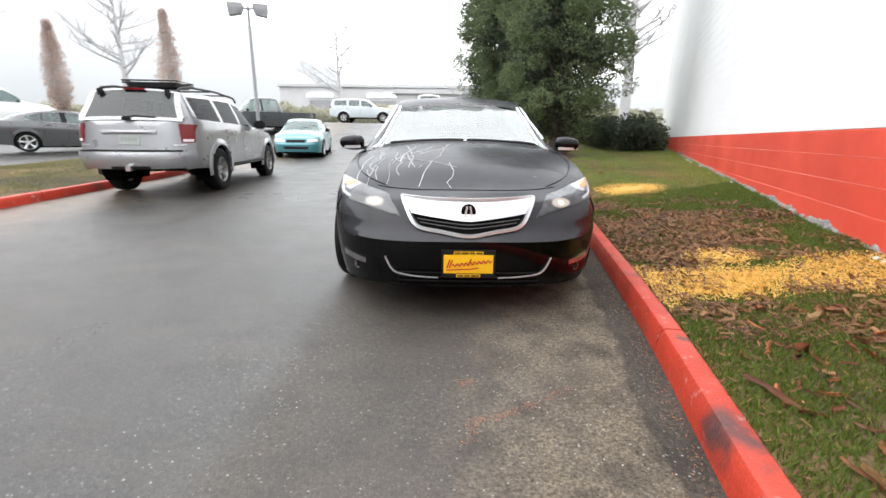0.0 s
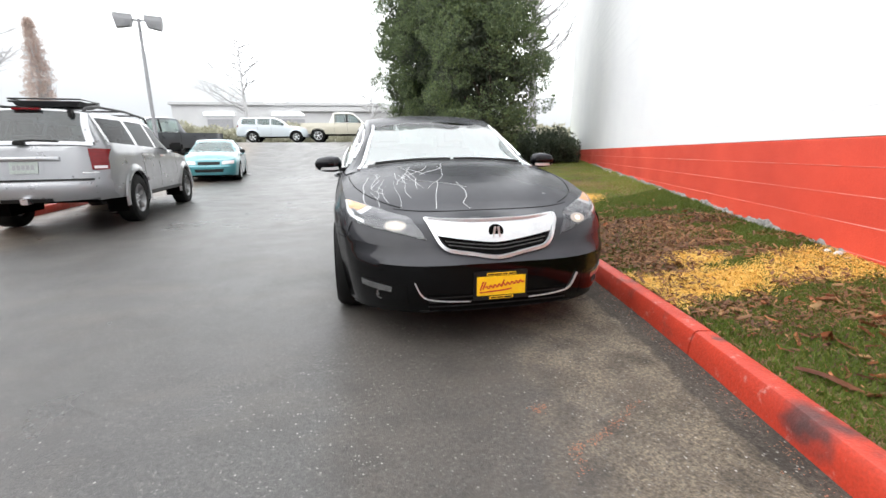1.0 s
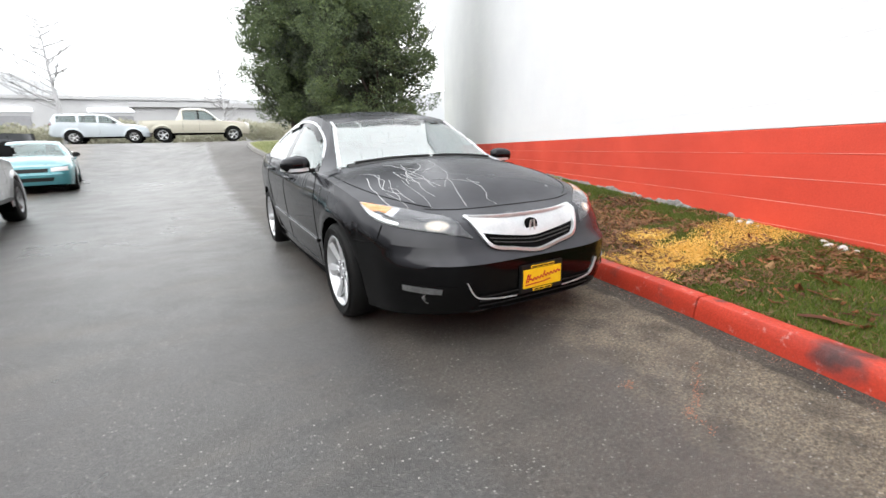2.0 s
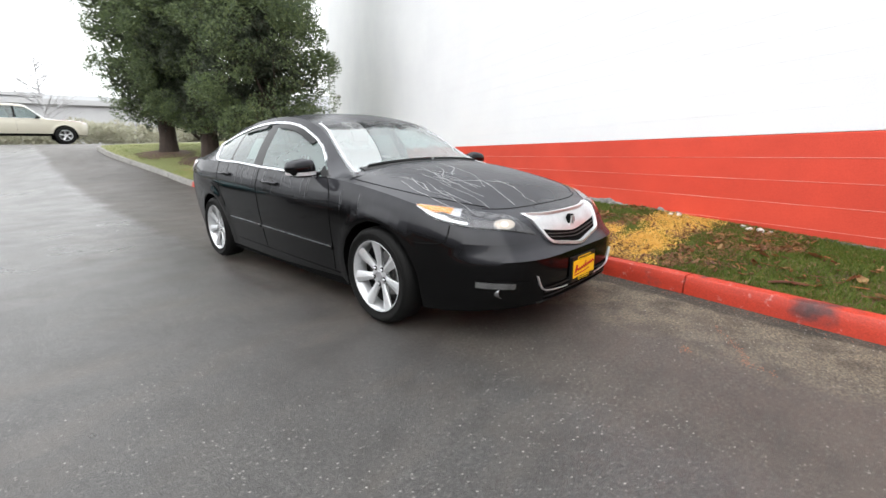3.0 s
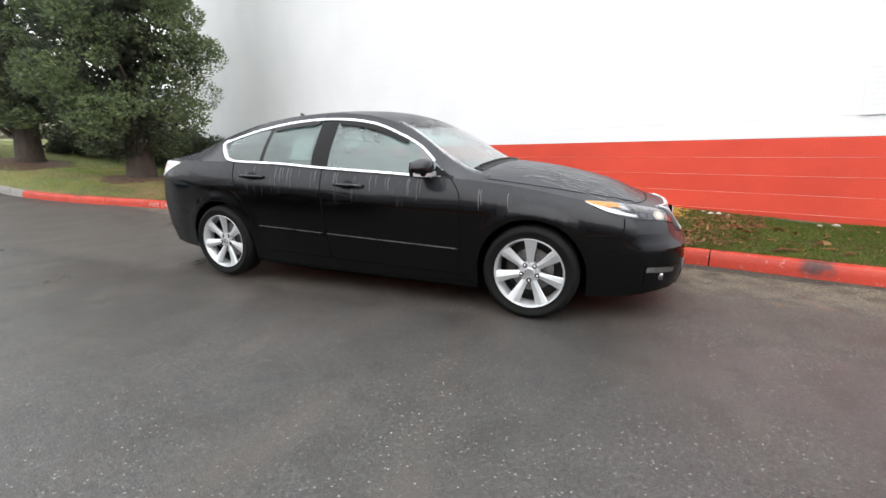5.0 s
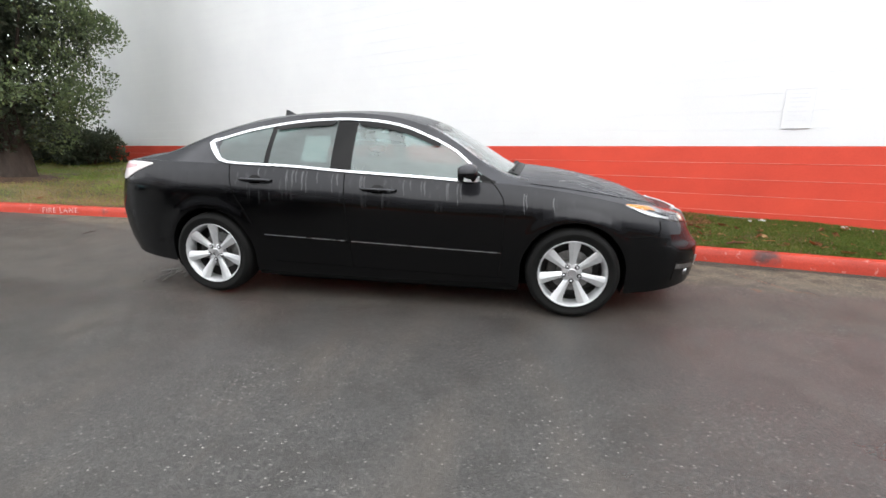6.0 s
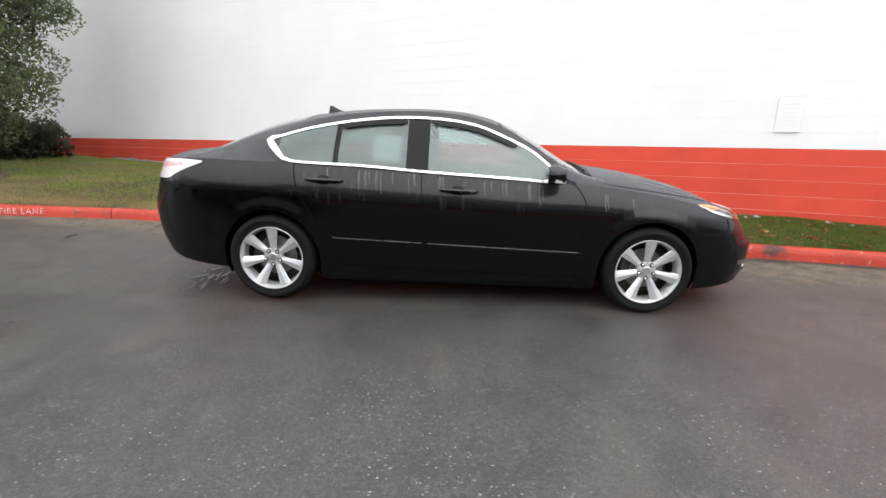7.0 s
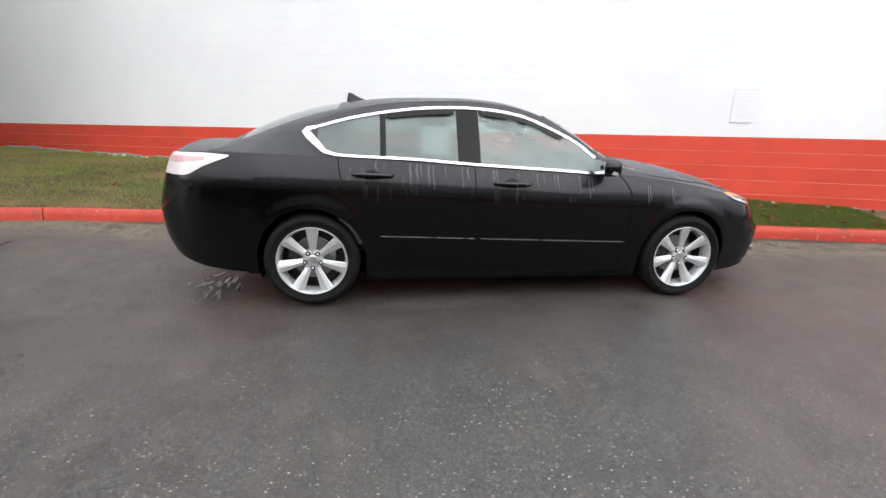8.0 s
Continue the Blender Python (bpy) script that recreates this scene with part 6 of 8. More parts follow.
SUV = dict(
    y0=-0.86, y1=3.88, f1=-0.55, r1=3.62, blunt=0.2, axles=(0.0, 2.78), arch=0.435, hub=0.375, flare=0.03,
    plan=[(-0.55, 0.85), (-0.2, 0.90), (0.5, 0.915), (2.6, 0.915), (3.3, 0.90), (3.62, 0.875)],
    lo=[(-0.86, 0.36), (0.5, 0.40), (2.3, 0.40), (3.4, 0.44), (3.88, 0.46)],
    sh=[(-0.86, 0.86), (-0.6, 0.95), (-0.2, 1.02), (0.4, 1.08), (1.5, 1.13), (2.7, 1.17), (3.6, 1.19), (3.8, 1.18), (3.88, 1.15)],
    deck=[(-0.86, 0.92), (-0.6, 1.04), (-0.2, 1.09), (0.4, 1.15), (3.6, 1.21), (3.88, 1.18)],
    prof=[(-0.3, 0.95), (0, 0.965), (0.2, 0.99), (0.5, 1.0), (0.8, 0.99), (1, 0.965)],
    dlo_b=[(0.4, 1.12), (1.5, 1.17), (3.5, 1.23)],
    dlo_t=[(0.62, 1.14), (0.9, 1.34), (1.25, 1.55), (1.7, 1.59), (2.6, 1.585), (3.3, 1.57), (3.5, 1.56)],
    rail_x=[(0.3, 0.80), (0.7, 0.76), (1.3, 0.67), (2.2, 0.68), (3.4, 0.67), (3.6, 0.69), (3.82, 0.80)],
    rail_z=[(0.3, 1.05), (0.6, 1.13), (0.9, 1.37), (1.25, 1.60), (1.7, 1.655), (2.6, 1.65), (3.3, 1.64), (3.5, 1.625), (3.60, 1.52), (3.82, 1.18)],
    roof=[(0.3, 1.11), (0.5, 1.16), (0.75, 1.36), (1.1, 1.60), (1.5, 1.70), (2.0, 1.72), (2.8, 1.72), (3.3, 1.705), (3.5, 1.68), (3.60, 1.56), (3.82, 1.20)],
    nose=[(0.3, 0.1), (0.6, 0.0), (1.1, 0.08)], tail=[(0.4, 0.05), (0.62, -0.02), (0.75, 0.0), (1.2, 0.08)], tumble=1.15,
    cab=(0.30, 3.82), screen=(0.45, 1.15), back=(3.53, 3.79), back_k=13,
    splits=[0.30, 0.45, 0.72, 1.15, 1.55, 1.64, 2.42, 2.54, 3.42, 3.46, 3.50, 3.53, 3.57, 3.62, 3.70, 3.79, 3.82],
    windows=[("front_door_glass", 0.72, 1.55), ("pillar_paint", 1.55, 1.64), ("rear_door_glass", 1.64, 2.42), ("pillar_paint_rear", 2.42, 2.54), ("quarter_glass", 2.54, 3.42)],
    panel=lambda y, z, top, k: None if top and 0.9 < y < 3.4 and k > 1 else "hood" if top and y < 0.3 else "front_door" if 0.55 < y < 1.6 and not top else "rear_door" if 1.6 < y < 2.40 and not top else "body",
)
GLASS_NAMES = dict(pillar="pillar_trim", pillar_paint="pillar", pillar_paint_rear="pillar", front_door_glass="door_window", rear_door_glass="door_window", quarter_glass="quarter_window", windscreen_glass="windscreen", rear_window_glass="rear_window")


def on_ground(x, y, turn, pitch=0.0, roll=0.0):
    return pose(x, y, rise(x, y), pitch, roll, turn)


def build_suv():
    sh = Shell(SUV)
    root = tagged(empty("suv", pose(-5.288, 7.396, 0.068, 0, 0, 184.5)), "silver sport utility vehicle with a black roof rack", "car")
    dark = dict(windscreen_glass="tint_glass", rear_window_glass="sheen_glass", front_door_glass="dark_glass", rear_door_glass="dark_glass", quarter_glass="dark_glass")
    build_shell(root, sh, "silver_paint", dark, GLASS_NAMES)
    tree = bvh_of(sh)
    for y in (0.0, 2.78):
        for side in (1, -1):
            tyre_and_rim(root, side * 0.80, y, 0.375, 0.375, 0.218, 0.25, side, 5, "dull_alloy")
    B = (0, -1)
    bumper = part("rear_bumper", patch(tree, [(-0.86, 0.72), (-0.4, 0.73), (0.4, 0.73), (0.86, 0.72)], [(-0.86, 0.47), (-0.4, 0.43), (0.4, 0.43), (0.86, 0.47)], B, 20, 6, 0.05, 0.01, 0.02), "silver_paint", root, smooth=50)
    part("bumper_step", patch(tree, [(-0.72, 0.738), (0.72, 0.738)], [(-0.72, 0.716), (0.72, 0.716)], B, 16, 2, 0.075, 0.01), "black_trim", bumper)
    part("hitch_recess", patch(tree, [(-0.28, 0.52), (0.28, 0.52)], [(-0.28, 0.40), (0.28, 0.40)], B, 8, 3, 0.082, 0.01), "black_trim", bumper)
    part("hitch", boxed(-0.04, 0.04, 3.90, 4.02, 0.43, 0.51, 0.006), "satin_chrome", bumper, "square tow hitch")
    for q in (1, -1):
        top = [(q * 0.865, 1.135), (q * 0.80, 1.14), (q * 0.69, 1.14)]
        bot = [(q * 0.87, 0.86), (q * 0.80, 0.855), (q * 0.72, 0.857)]
        lamp = part("tail_lamp", patch(tree, top, bot, B, 8, 6, 0.012, 0.01, 0.008), "red_lens", root, "red tail lamp with a clear lower strip", smooth=50)
        part("reversing_lamp", patch(tree, [(q * 0.85, 0.91), (q * 0.735, 0.91)], [(q * 0.85, 0.872), (q * 0.738, 0.872)], B, 5, 2, 0.018, 0.004), "white_lens", lamp)
    strip = part("tailgate_handle_strip", patch(tree, [(-0.40, 1.035), (0.40, 1.035)], [(-0.40, 0.988), (0.40, 0.988)], B, 12, 3, 0.03, 0.01, 0.01), "silver_paint", root, smooth=50)
    recess = part("plate_recess", patch(tree, [(-0.22, 0.985), (0.22, 0.985)], [(-0.22, 0.81), (0.22, 0.81)], B, 8, 4, 0.003, 0.01), "silver_paint", root)
    plate = part("licence_plate", patch(tree, [(-0.155, 0.975), (0.155, 0.975)], [(-0.155, 0.825), (0.155, 0.825)], B, 4, 2, 0.012, 0.004), "plate_grey", recess, "pale grey-green licence plate")
    for a in range(5):
        part("text_bar", patch(tree, [(-0.12 + 0.05 * a, 0.93), (-0.085 + 0.05 * a, 0.93)], [(-0.12 + 0.05 * a, 0.87), (-0.085 + 0.05 * a, 0.87)], B, 1, 1, 0.016, 0.002), "lamp_grey", recess)
    for a, b in ((-0.78, -0.62), (0.62, 0.78)):
        part("badge_bar", patch(tree, [(a, 0.83), (b, 0.83)], [(a, 0.815), (b, 0.815)], B, 2, 1, 0.004, 0.003), "satin_chrome", root)
    bm = bmesh.new()
    sweep(bm, [(-0.05, 3.84, 1.235), (0.14, 3.83, 1.25), (0.42, 3.83, 1.235)], 0.012, 0.012)
    box(bm, -0.07, 0.05, 3.80, 3.87, 1.19, 1.24, 0.01)
    for v in bm.verts:
        v.co.x = -v.co.x
    part("rear_wiper", bm, "black_trim", root)
    for q in (-1, 1):
        part("window_hinge", boxed(q * 0.50 - 0.02, q * 0.50 + 0.02, 3.48, 3.60, 1.56, 1.67, 0.008), "black_trim", root)
        bm = bmesh.new()
        tube(bm, [(q * 0.60, 0.98, 1.64), (q * 0.60, 1.1, 1.72), (q * 0.60, 2.0, 1.765), (q * 0.60, 3.0, 1.75), (q * 0.60, 3.35, 1.70), (q * 0.60, 3.42, 1.65)], 0.02, 8)
        part("roof_rail", bm, "black_trim", root, smooth=50)
        for k, pts in enumerate(((0.96, 0.012), (2.40, 0.012))):
            bm = bmesh.new()
            sweep(bm, [sh.on_side(0.55 + 1.9 * i / 16, 0.66 + 0.01 * k, 0.020) for i in range(17)] if k == 0 else [sh.on_side(0.50 + 2.0 * i / 8, 0.43, 0.02) for i in range(9)], 0.03 if k == 0 else 0.025, 0.014)
            part("side_moulding" if k == 0 else "side_step", bm if q > 0 else mirrored(bm), "silver_paint" if k == 0 else "black_trim", root, smooth=50)
        for y, z in ((1.40, 1.04), (2.28, 1.06)):
            bm = bmesh.new()
            sweep(bm, [sh.on_side(y + d, z, o) for d, o in ((-0.10, 0.004), (-0.07, 0.03), (0.07, 0.03), (0.10, 0.004))], 0.016, 0.010)
            part("door_handle", bm if q > 0 else mirrored(bm), "satin_chrome", root)
        for a in ((0.58, 1.05), (1.60, 1.08), (2.38, 1.08)):
            bm = bmesh.new()
            sweep(bm, [sh.on_side(a[0], z, 0.001) for z in (a[1], 0.9, 0.7, 0.5)], 0.004, 0.002, Vector((0, 1, 0)))
            part("panel_gap", bm if q > 0 else mirrored(bm), "seam", root)
        for ax in (0.0, 2.78):
            bm = bmesh.new()
            rows = []
            for k in range(19):
                a = radians(-8 + 196 * k / 18)
                rows.append([bm.verts.new(sh.warp(sh.side(ax, 0.75) + o, ax + r * math.cos(a), 0.375 + r * math.sin(a))) for r, o in ((0.43, -0.02), (0.435, 0.012), (0.50, 0.016), (0.525, -0.01))])
            for p, r in zip(rows, rows[1:]):
                for k in range(3):
                    bm.faces.new((p[k], p[k + 1], r[k + 1], r[k]))
            part("arch_flare", bm if q > 0 else mirrored(bm), "silver_paint", root, smooth=50)
        bm = boxed(0.0, 0.24, -0.06, 0.07, -0.08, 0.09, 0.035)
        bm.transform(Matrix.Translation((0.90, 0.80, 1.19)))
        part("door_mirror", bm if q > 0 else mirrored(bm), "black_trim", root, smooth=50)
        part("headlight", patch(tree, [(q * 0.45, 0.88), (q * 0.72, 0.90)], [(q * 0.45, 0.74), (q * 0.72, 0.76)], (0, 1), 6, 4, 0.008, 0.01, 0.01), "white_lens", root)
        seat(root, q * 0.38, 1.35, 0.62, 0.5, "leather")
    part("brake_light", boxed(-0.16, 0.16, 3.50, 3.56, 1.655, 1.685, 0.01), "red_lens", root, "red high brake light")
    bm = boxed(-0.44, 0.30, 2.62, 3.16, 1.735, 1.815, 0.012)
    for v in bm.verts:
        if v.co.z > 1.78:
            v.co.x = -0.07 + (v.co.x + 0.07) * 1.08
            v.co.y = 2.89 + (v.co.y - 2.89) * 1.08
    rack = part("roof_basket", bm, "black_trim", root, "black roof rack basket")
    for z in (1.80, 1.835):
        bm = tube(bmesh.new(), [(-0.49, 3.20, z), (0.35, 3.20, z), (0.35, 2.58, z), (-0.49, 2.58, z), (-0.49, 3.20, z)], 0.012, 6)
        part("basket_rail", bm, "black_trim", rack)
    for y in (1.3, 2.2, 2.9):
        part("cross_bar", boxed(-0.60, 0.60, y - 0.02, y + 0.02, 1.735, 1.76, 0.008), "black_trim", root)
    for q in (-0.42, 0.42):
        seat(root, q, 2.25, 0.66, 0.6, "leather")


build_suv()


def build_plain_car(name, label, spec, paint, place, scale=(1, 1, 1), glass="tint_glass", wheel=(0.812, 0.325, 0.238, 0.235), lamps=True, hatch=False):
    """A car farther off: panels, glass, wheels, lamps, grille, mirrors, handles and window line."""
    sh = Shell(spec)
    root = tagged(empty(name, place @ Matrix.Diagonal((*scale, 1))), label, "van" if "van" in name else "pickup" if "pickup" in name else "car")
    build_shell(root, sh, paint, {k: glass for k in ("windscreen_glass", "rear_window_glass", "front_door_glass", "rear_door_glass", "quarter_glass")}, GLASS_NAMES)
    tree = bvh_of(sh)
    x, r, rr, w = wheel
    for y in spec["axles"]:
        for side in (1, -1):
            tyre_and_rim(root, side * x, y, spec["hub"], r, rr, w, side, 5)
    zs = spec["sh"][2][1]
    f = spec["plan"][0][1]
    part("grille", patch(tree, [(-f * 0.42, zs - 0.06), (f * 0.42, zs - 0.06)], [(-f * 0.40, zs - 0.16), (f * 0.40, zs - 0.16)], (0, 1), 8, 3, 0.006, 0.01), "gloss_black", root)
    part("lower_intake", patch(tree, [(-f * 0.55, zs - 0.30), (f * 0.55, zs - 0.30)], [(-f * 0.5, zs - 0.40), (f * 0.5, zs - 0.40)], (0, 1), 8, 3, 0.006, 0.01), "black_trim", root)
    zt = spec["sh"][-3][1]
    for q in (1, -1):
        part("headlight", patch(tree, [(q * f * 0.50, zs - 0.05), (q * f * 0.93, zs - 0.02)], [(q * f * 0.48, zs - 0.15), (q * f * 0.93, zs - 0.13)], (0, 1), 6, 4, 0.008, 0.01, 0.008), "white_lens", root, "clear headlight", smooth=50)
        part("tail_lamp", patch(tree, [(q * 0.80, zt - 0.03), (q * 0.50, zt - 0.03)], [(q * 0.80, zt - 0.15), (q * 0.50, zt - 0.14)], (0, -1), 6, 4, 0.008, 0.01, 0.008), "red_lens", root, "red tail lamp", smooth=50)
        a, b = spec["windows"][0][1], spec["windows"][-1][2] if spec["windows"][-1][0].endswith("glass") else spec["windows"][-2][2]
        bm = bmesh.new()
        sweep(bm, [sh.on_cabin(y, sh.dlo_b(y) - 0.004, 0.004) for y in [a + (b - a) * k / 14 for k in range(15)]], 0.008, 0.007)
        part("window_trim", bm if q > 0 else mirrored(bm), "satin_chrome", root)
        ym = a + 0.12
        bm = boxed(0.0, 0.19, -0.05, 0.06, -0.06, 0.07, 0.03)
        bm.transform(Matrix.Translation((sh.side(ym, sh.sh(ym)) + 0.02, ym, sh.sh(ym) + 0.08)))
        part("door_mirror", bm if q > 0 else mirrored(bm), "black_trim", root, smooth=50)
        for n, y0, y1 in [w for w in spec["windows"] if "door_glass" in w[0]]:
            bm = bmesh.new()
            sweep(bm, [sh.on_side(y1 - 0.12 + d, sh.sh(y1) - 0.09, o) for d, o in ((-0.09, 0.004), (-0.06, 0.025), (0.06, 0.025), (0.09, 0.004))], 0.014, 0.009)
            part("door_handle", bm if q > 0 else mirrored(bm), paint, root)
            bm = bmesh.new()
            sweep(bm, [sh.on_side(y1 + 0.03, sh.lo(y1) + (sh.sh(y1) - sh.lo(y1)) * k / 6, 0.001) for k in range(1, 7)], 0.004, 0.002, Vector((0, 1, 0)))
            part("panel_gap", bm if q > 0 else mirrored(bm), "seam", root)
        seat(root, q * 0.36, spec["windows"][0][2] - 0.25, spec["lo"][1][1] + 0.25, 0.48, "leather")
    return root


PICKUP = dict(
    y0=-0.95, y1=4.55, f1=-0.65, r1=4.30, blunt=0.18, axles=(0.0, 3.45), arch=0.46, hub=0.40, flare=0.02,
    plan=[(-0.65, 0.90), (0.0, 0.95), (2.0, 0.965), (4.0, 0.95), (4.30, 0.93)],
    lo=[(-0.95, 0.40), (0.5, 0.48), (3.0, 0.5), (4.55, 0.55)],
    sh=[(-0.95, 0.96), (-0.65, 1.02), (0.0, 1.07), (0.7, 1.12), (2.0, 1.15), (3.0, 1.16), (4.4, 1.16), (4.55, 1.15)],
    deck=[(-0.95, 1.02), (-0.65, 1.10), (0.0, 1.16), (0.6, 1.19), (2.0, 1.16), (4.55, 1.17)],
    prof=[(-0.3, 0.95), (0, 0.965), (0.3, 0.995), (0.6, 1.0), (1, 0.97)],
    dlo_b=[(0.5, 1.16), (2.7, 1.19)], dlo_t=[(0.75, 1.2), (1.15, 1.58), (1.4, 1.70), (2.0, 1.72), (2.45, 1.68), (2.7, 1.5)],
    rail_x=[(0.45, 0.86), (0.8, 0.80), (1.4, 0.69), (2.4, 0.69), (2.75, 0.78)],
    rail_z=[(0.45, 1.12), (0.7, 1.20), (1.05, 1.52), (1.35, 1.76), (2.0, 1.80), (2.45, 1.76), (2.60, 1.5), (2.75, 1.165)],
    roof=[(0.45, 1.18), (0.65, 1.26), (1.0, 1.58), (1.3, 1.82), (2.0, 1.86), (2.45, 1.82), (2.60, 1.55), (2.75, 1.17)],
    nose=[(0.4, 0.08), (0.7, 0.0), (1.2, 0.06)], tail=[(0.4, 0.05), (0.8, 0.0), (1.2, 0.0)], tumble=1.15,
    cab=(0.45, 2.75), screen=(0.58, 1.22), back=(2.50, 2.68),
    splits=[0.45, 0.58, 0.78, 1.22, 1.62, 1.70, 2.42, 2.50, 2.60, 2.68, 2.75, 2.9, 4.4],
    windows=[("front_door_glass", 0.78, 1.62), ("pillar", 1.62, 1.70), ("rear_door_glass", 1.70, 2.42)],
    panel=lambda y, z, top, k: None if top and (0.8 < y < 2.6 or 2.9 < y < 4.4) and k > 1 else "hood" if top and y < 0.5 else "front_door" if 0.6 < y < 1.66 and not top else "rear_door" if 1.66 < y < 2.5 and not top else "body",
)
VAN = dict(
    y0=-0.80, y1=3.75, f1=-0.5, r1=3.55, blunt=0.18, axles=(0.0, 2.9), arch=0.37, hub=0.32,
    plan=[(-0.5, 0.82), (0.0, 0.88), (2.0, 0.90), (3.55, 0.87)],
    lo=[(-0.80, 0.24), (0.5, 0.24), (3.0, 0.26), (3.75, 0.32)],
    sh=[(-0.80, 0.80), (-0.5, 0.90), (0.0, 0.98), (0.5, 1.02), (2.0, 1.05), (3.6, 1.05), (3.68, 1.05), (3.75, 1.04)],
    deck=[(-0.80, 0.86), (-0.5, 0.98), (0.0, 1.06), (0.5, 1.09), (3.75, 1.06)],
    dlo_b=[(0.3, 1.06), (3.6, 1.09)], dlo_t=[(0.5, 1.10), (0.8, 1.4), (1.2, 1.62), (2.0, 1.66), (3.6, 1.62)],
    rail_x=[(0.2, 0.78), (0.6, 0.74), (1.2, 0.70), (3.4, 0.72), (3.68, 0.80)],
    rail_z=[(0.2, 1.03), (0.5, 1.13), (0.8, 1.42), (1.2, 1.72), (2.0, 1.80), (3.4, 1.80), (3.55, 1.6), (3.68, 1.06)],
    roof=[(0.2, 1.08), (0.4, 1.16), (0.7, 1.44), (1.1, 1.76), (1.8, 1.87), (3.4, 1.86), (3.55, 1.65), (3.68, 1.07)],
    nose=[(0.3, 0.08), (0.55, 0.0), (1.0, 0.10)], tumble=1.15,
    cab=(0.2, 3.68), screen=(0.33, 1.08), back=(3.46, 3.62),
    splits=[0.2, 0.33, 0.58, 1.08, 1.5, 1.6, 3.46, 3.62, 3.68],
    windows=[("front_door_glass", 0.58, 1.5), ("pillar", 1.5, 1.6)],
    panel=lambda y, z, top, k: None if top and 0.7 < y < 3.5 and k > 1 else "hood" if top and y < 0.3 else "front_door" if 0.5 < y < 1.55 and not top else "body",
)
build_plain_car("hatchback", "small teal hatchback parked in the car park with clear headlights", SEDAN, "teal_paint", on_ground(-5.45, 13.3, 8, 1.0), (0.95, 0.88, 0.95), "clear_glass")
dark_car = build_plain_car("sedan", "charcoal sedan parked beyond the grass island", SEDAN, "charcoal_paint", on_ground(-13.2, 14.8, 136, 0), (1, 1, 1), "tint_glass")


def bed_of(root, paint):
    """The open load bed of a pickup."""
    part("bed_floor", boxed(-0.80, 0.80, 2.85, 4.42, 0.72, 0.76), "black_trim", root)
    for q in (-1, 1):
        part("bed_side", boxed(q * 0.80, q * 0.90, 2.80, 4.45, 0.74, 1.165, 0.01), paint, root)
    part("bed_front", boxed(-0.82, 0.82, 2.78, 2.84, 0.74, 1.165, 0.01), paint, root)
    part("tailgate", boxed(-0.80, 0.80, 4.40, 4.47, 0.72, 1.165, 0.01), paint, root)


big = (0.82, 0.40, 0.25, 0.27)
pickup = build_plain_car("pickup_truck", "dark pickup truck with a crew cab parked behind the hatchback", PICKUP, "pickup_paint", on_ground(-11.2, 19.6, -52, 0), (1.02, 1.0, 1.06), "clear_glass", big)
bed_of(pickup, "pickup_paint")
pickup = build_plain_car("pickup_truck", "faded beige pickup truck on the street beyond the lane", PICKUP, "hazed_beige", on_ground(0.9, 29.0, 88, 0), (1.08, 1.08, 1.08), "tint_glass", big)
bed_of(pickup, "hazed_beige")
build_plain_car("suv", "pale blue sport utility vehicle on the street in the mist", SUV, "hazed_blue", on_ground(-4.25, 28.8, 90, 0), (0.98, 0.97, 0.95), "tint_glass", (0.80, 0.375, 0.218, 0.25))
build_plain_car("van", "white van standing in the far corner of the car park", VAN, "white_paint", on_ground(-22.3, 21.6, 137, 0), (1.05, 1.05, 1.05), "tint_glass", (0.78, 0.32, 0.21, 0.21))


# ---- left island, lamp, plants ----
def island_x(y):
    return -6.25 - 0.03 * (y - 3)


left_kerb = tagged(empty("island_kerb", Matrix()), "red-painted kerb round the grass island", "kerb", kind="structure")
for a, b in ((-14, -10.5), (-10.5, -7), (-7, -3.5), (-3.5, 0), (0, 3.3), (3.3, 6.6), (6.6, 10.0)):
    kerb_piece(left_kerb, island_x, a, b, "red_kerb", -1)


def build_island():
    bm = bmesh.new()
    ys = [-14 + 0.5 * k for k in range(49)]
    rows = []
    for y in ys:
        a = island_x(y) - KERB_W + 0.01
        rows.append([bm.verts.new((a - 4.2 * k / 10, y, rise(a - 4.2 * k / 10, y) + KERB_H - 0.01 + 0.09 * math.sin(math.pi * k / 10) + 0.03 * noise.noise(Vector((k * 0.9, y, 3))))) for k in range(11)])
    for p, q in zip(rows, rows[1:]):
        for k in range(10):
            bm.faces.new((p[k], q[k], q[k + 1], p[k + 1]))
    ext = bmesh.ops.extrude_edge_only(bm, edges=[e for e in bm.edges if e.is_boundary])
    for v in ext["geom"]:
        if isinstance(v, bmesh.types.BMVert):
            v.co.z -= 0.3
    tagged(part("grass_island", bm, "lawn_soil", smooth=60), "worn grass island between two parking lanes", "lawn", kind="structure")


build_island()


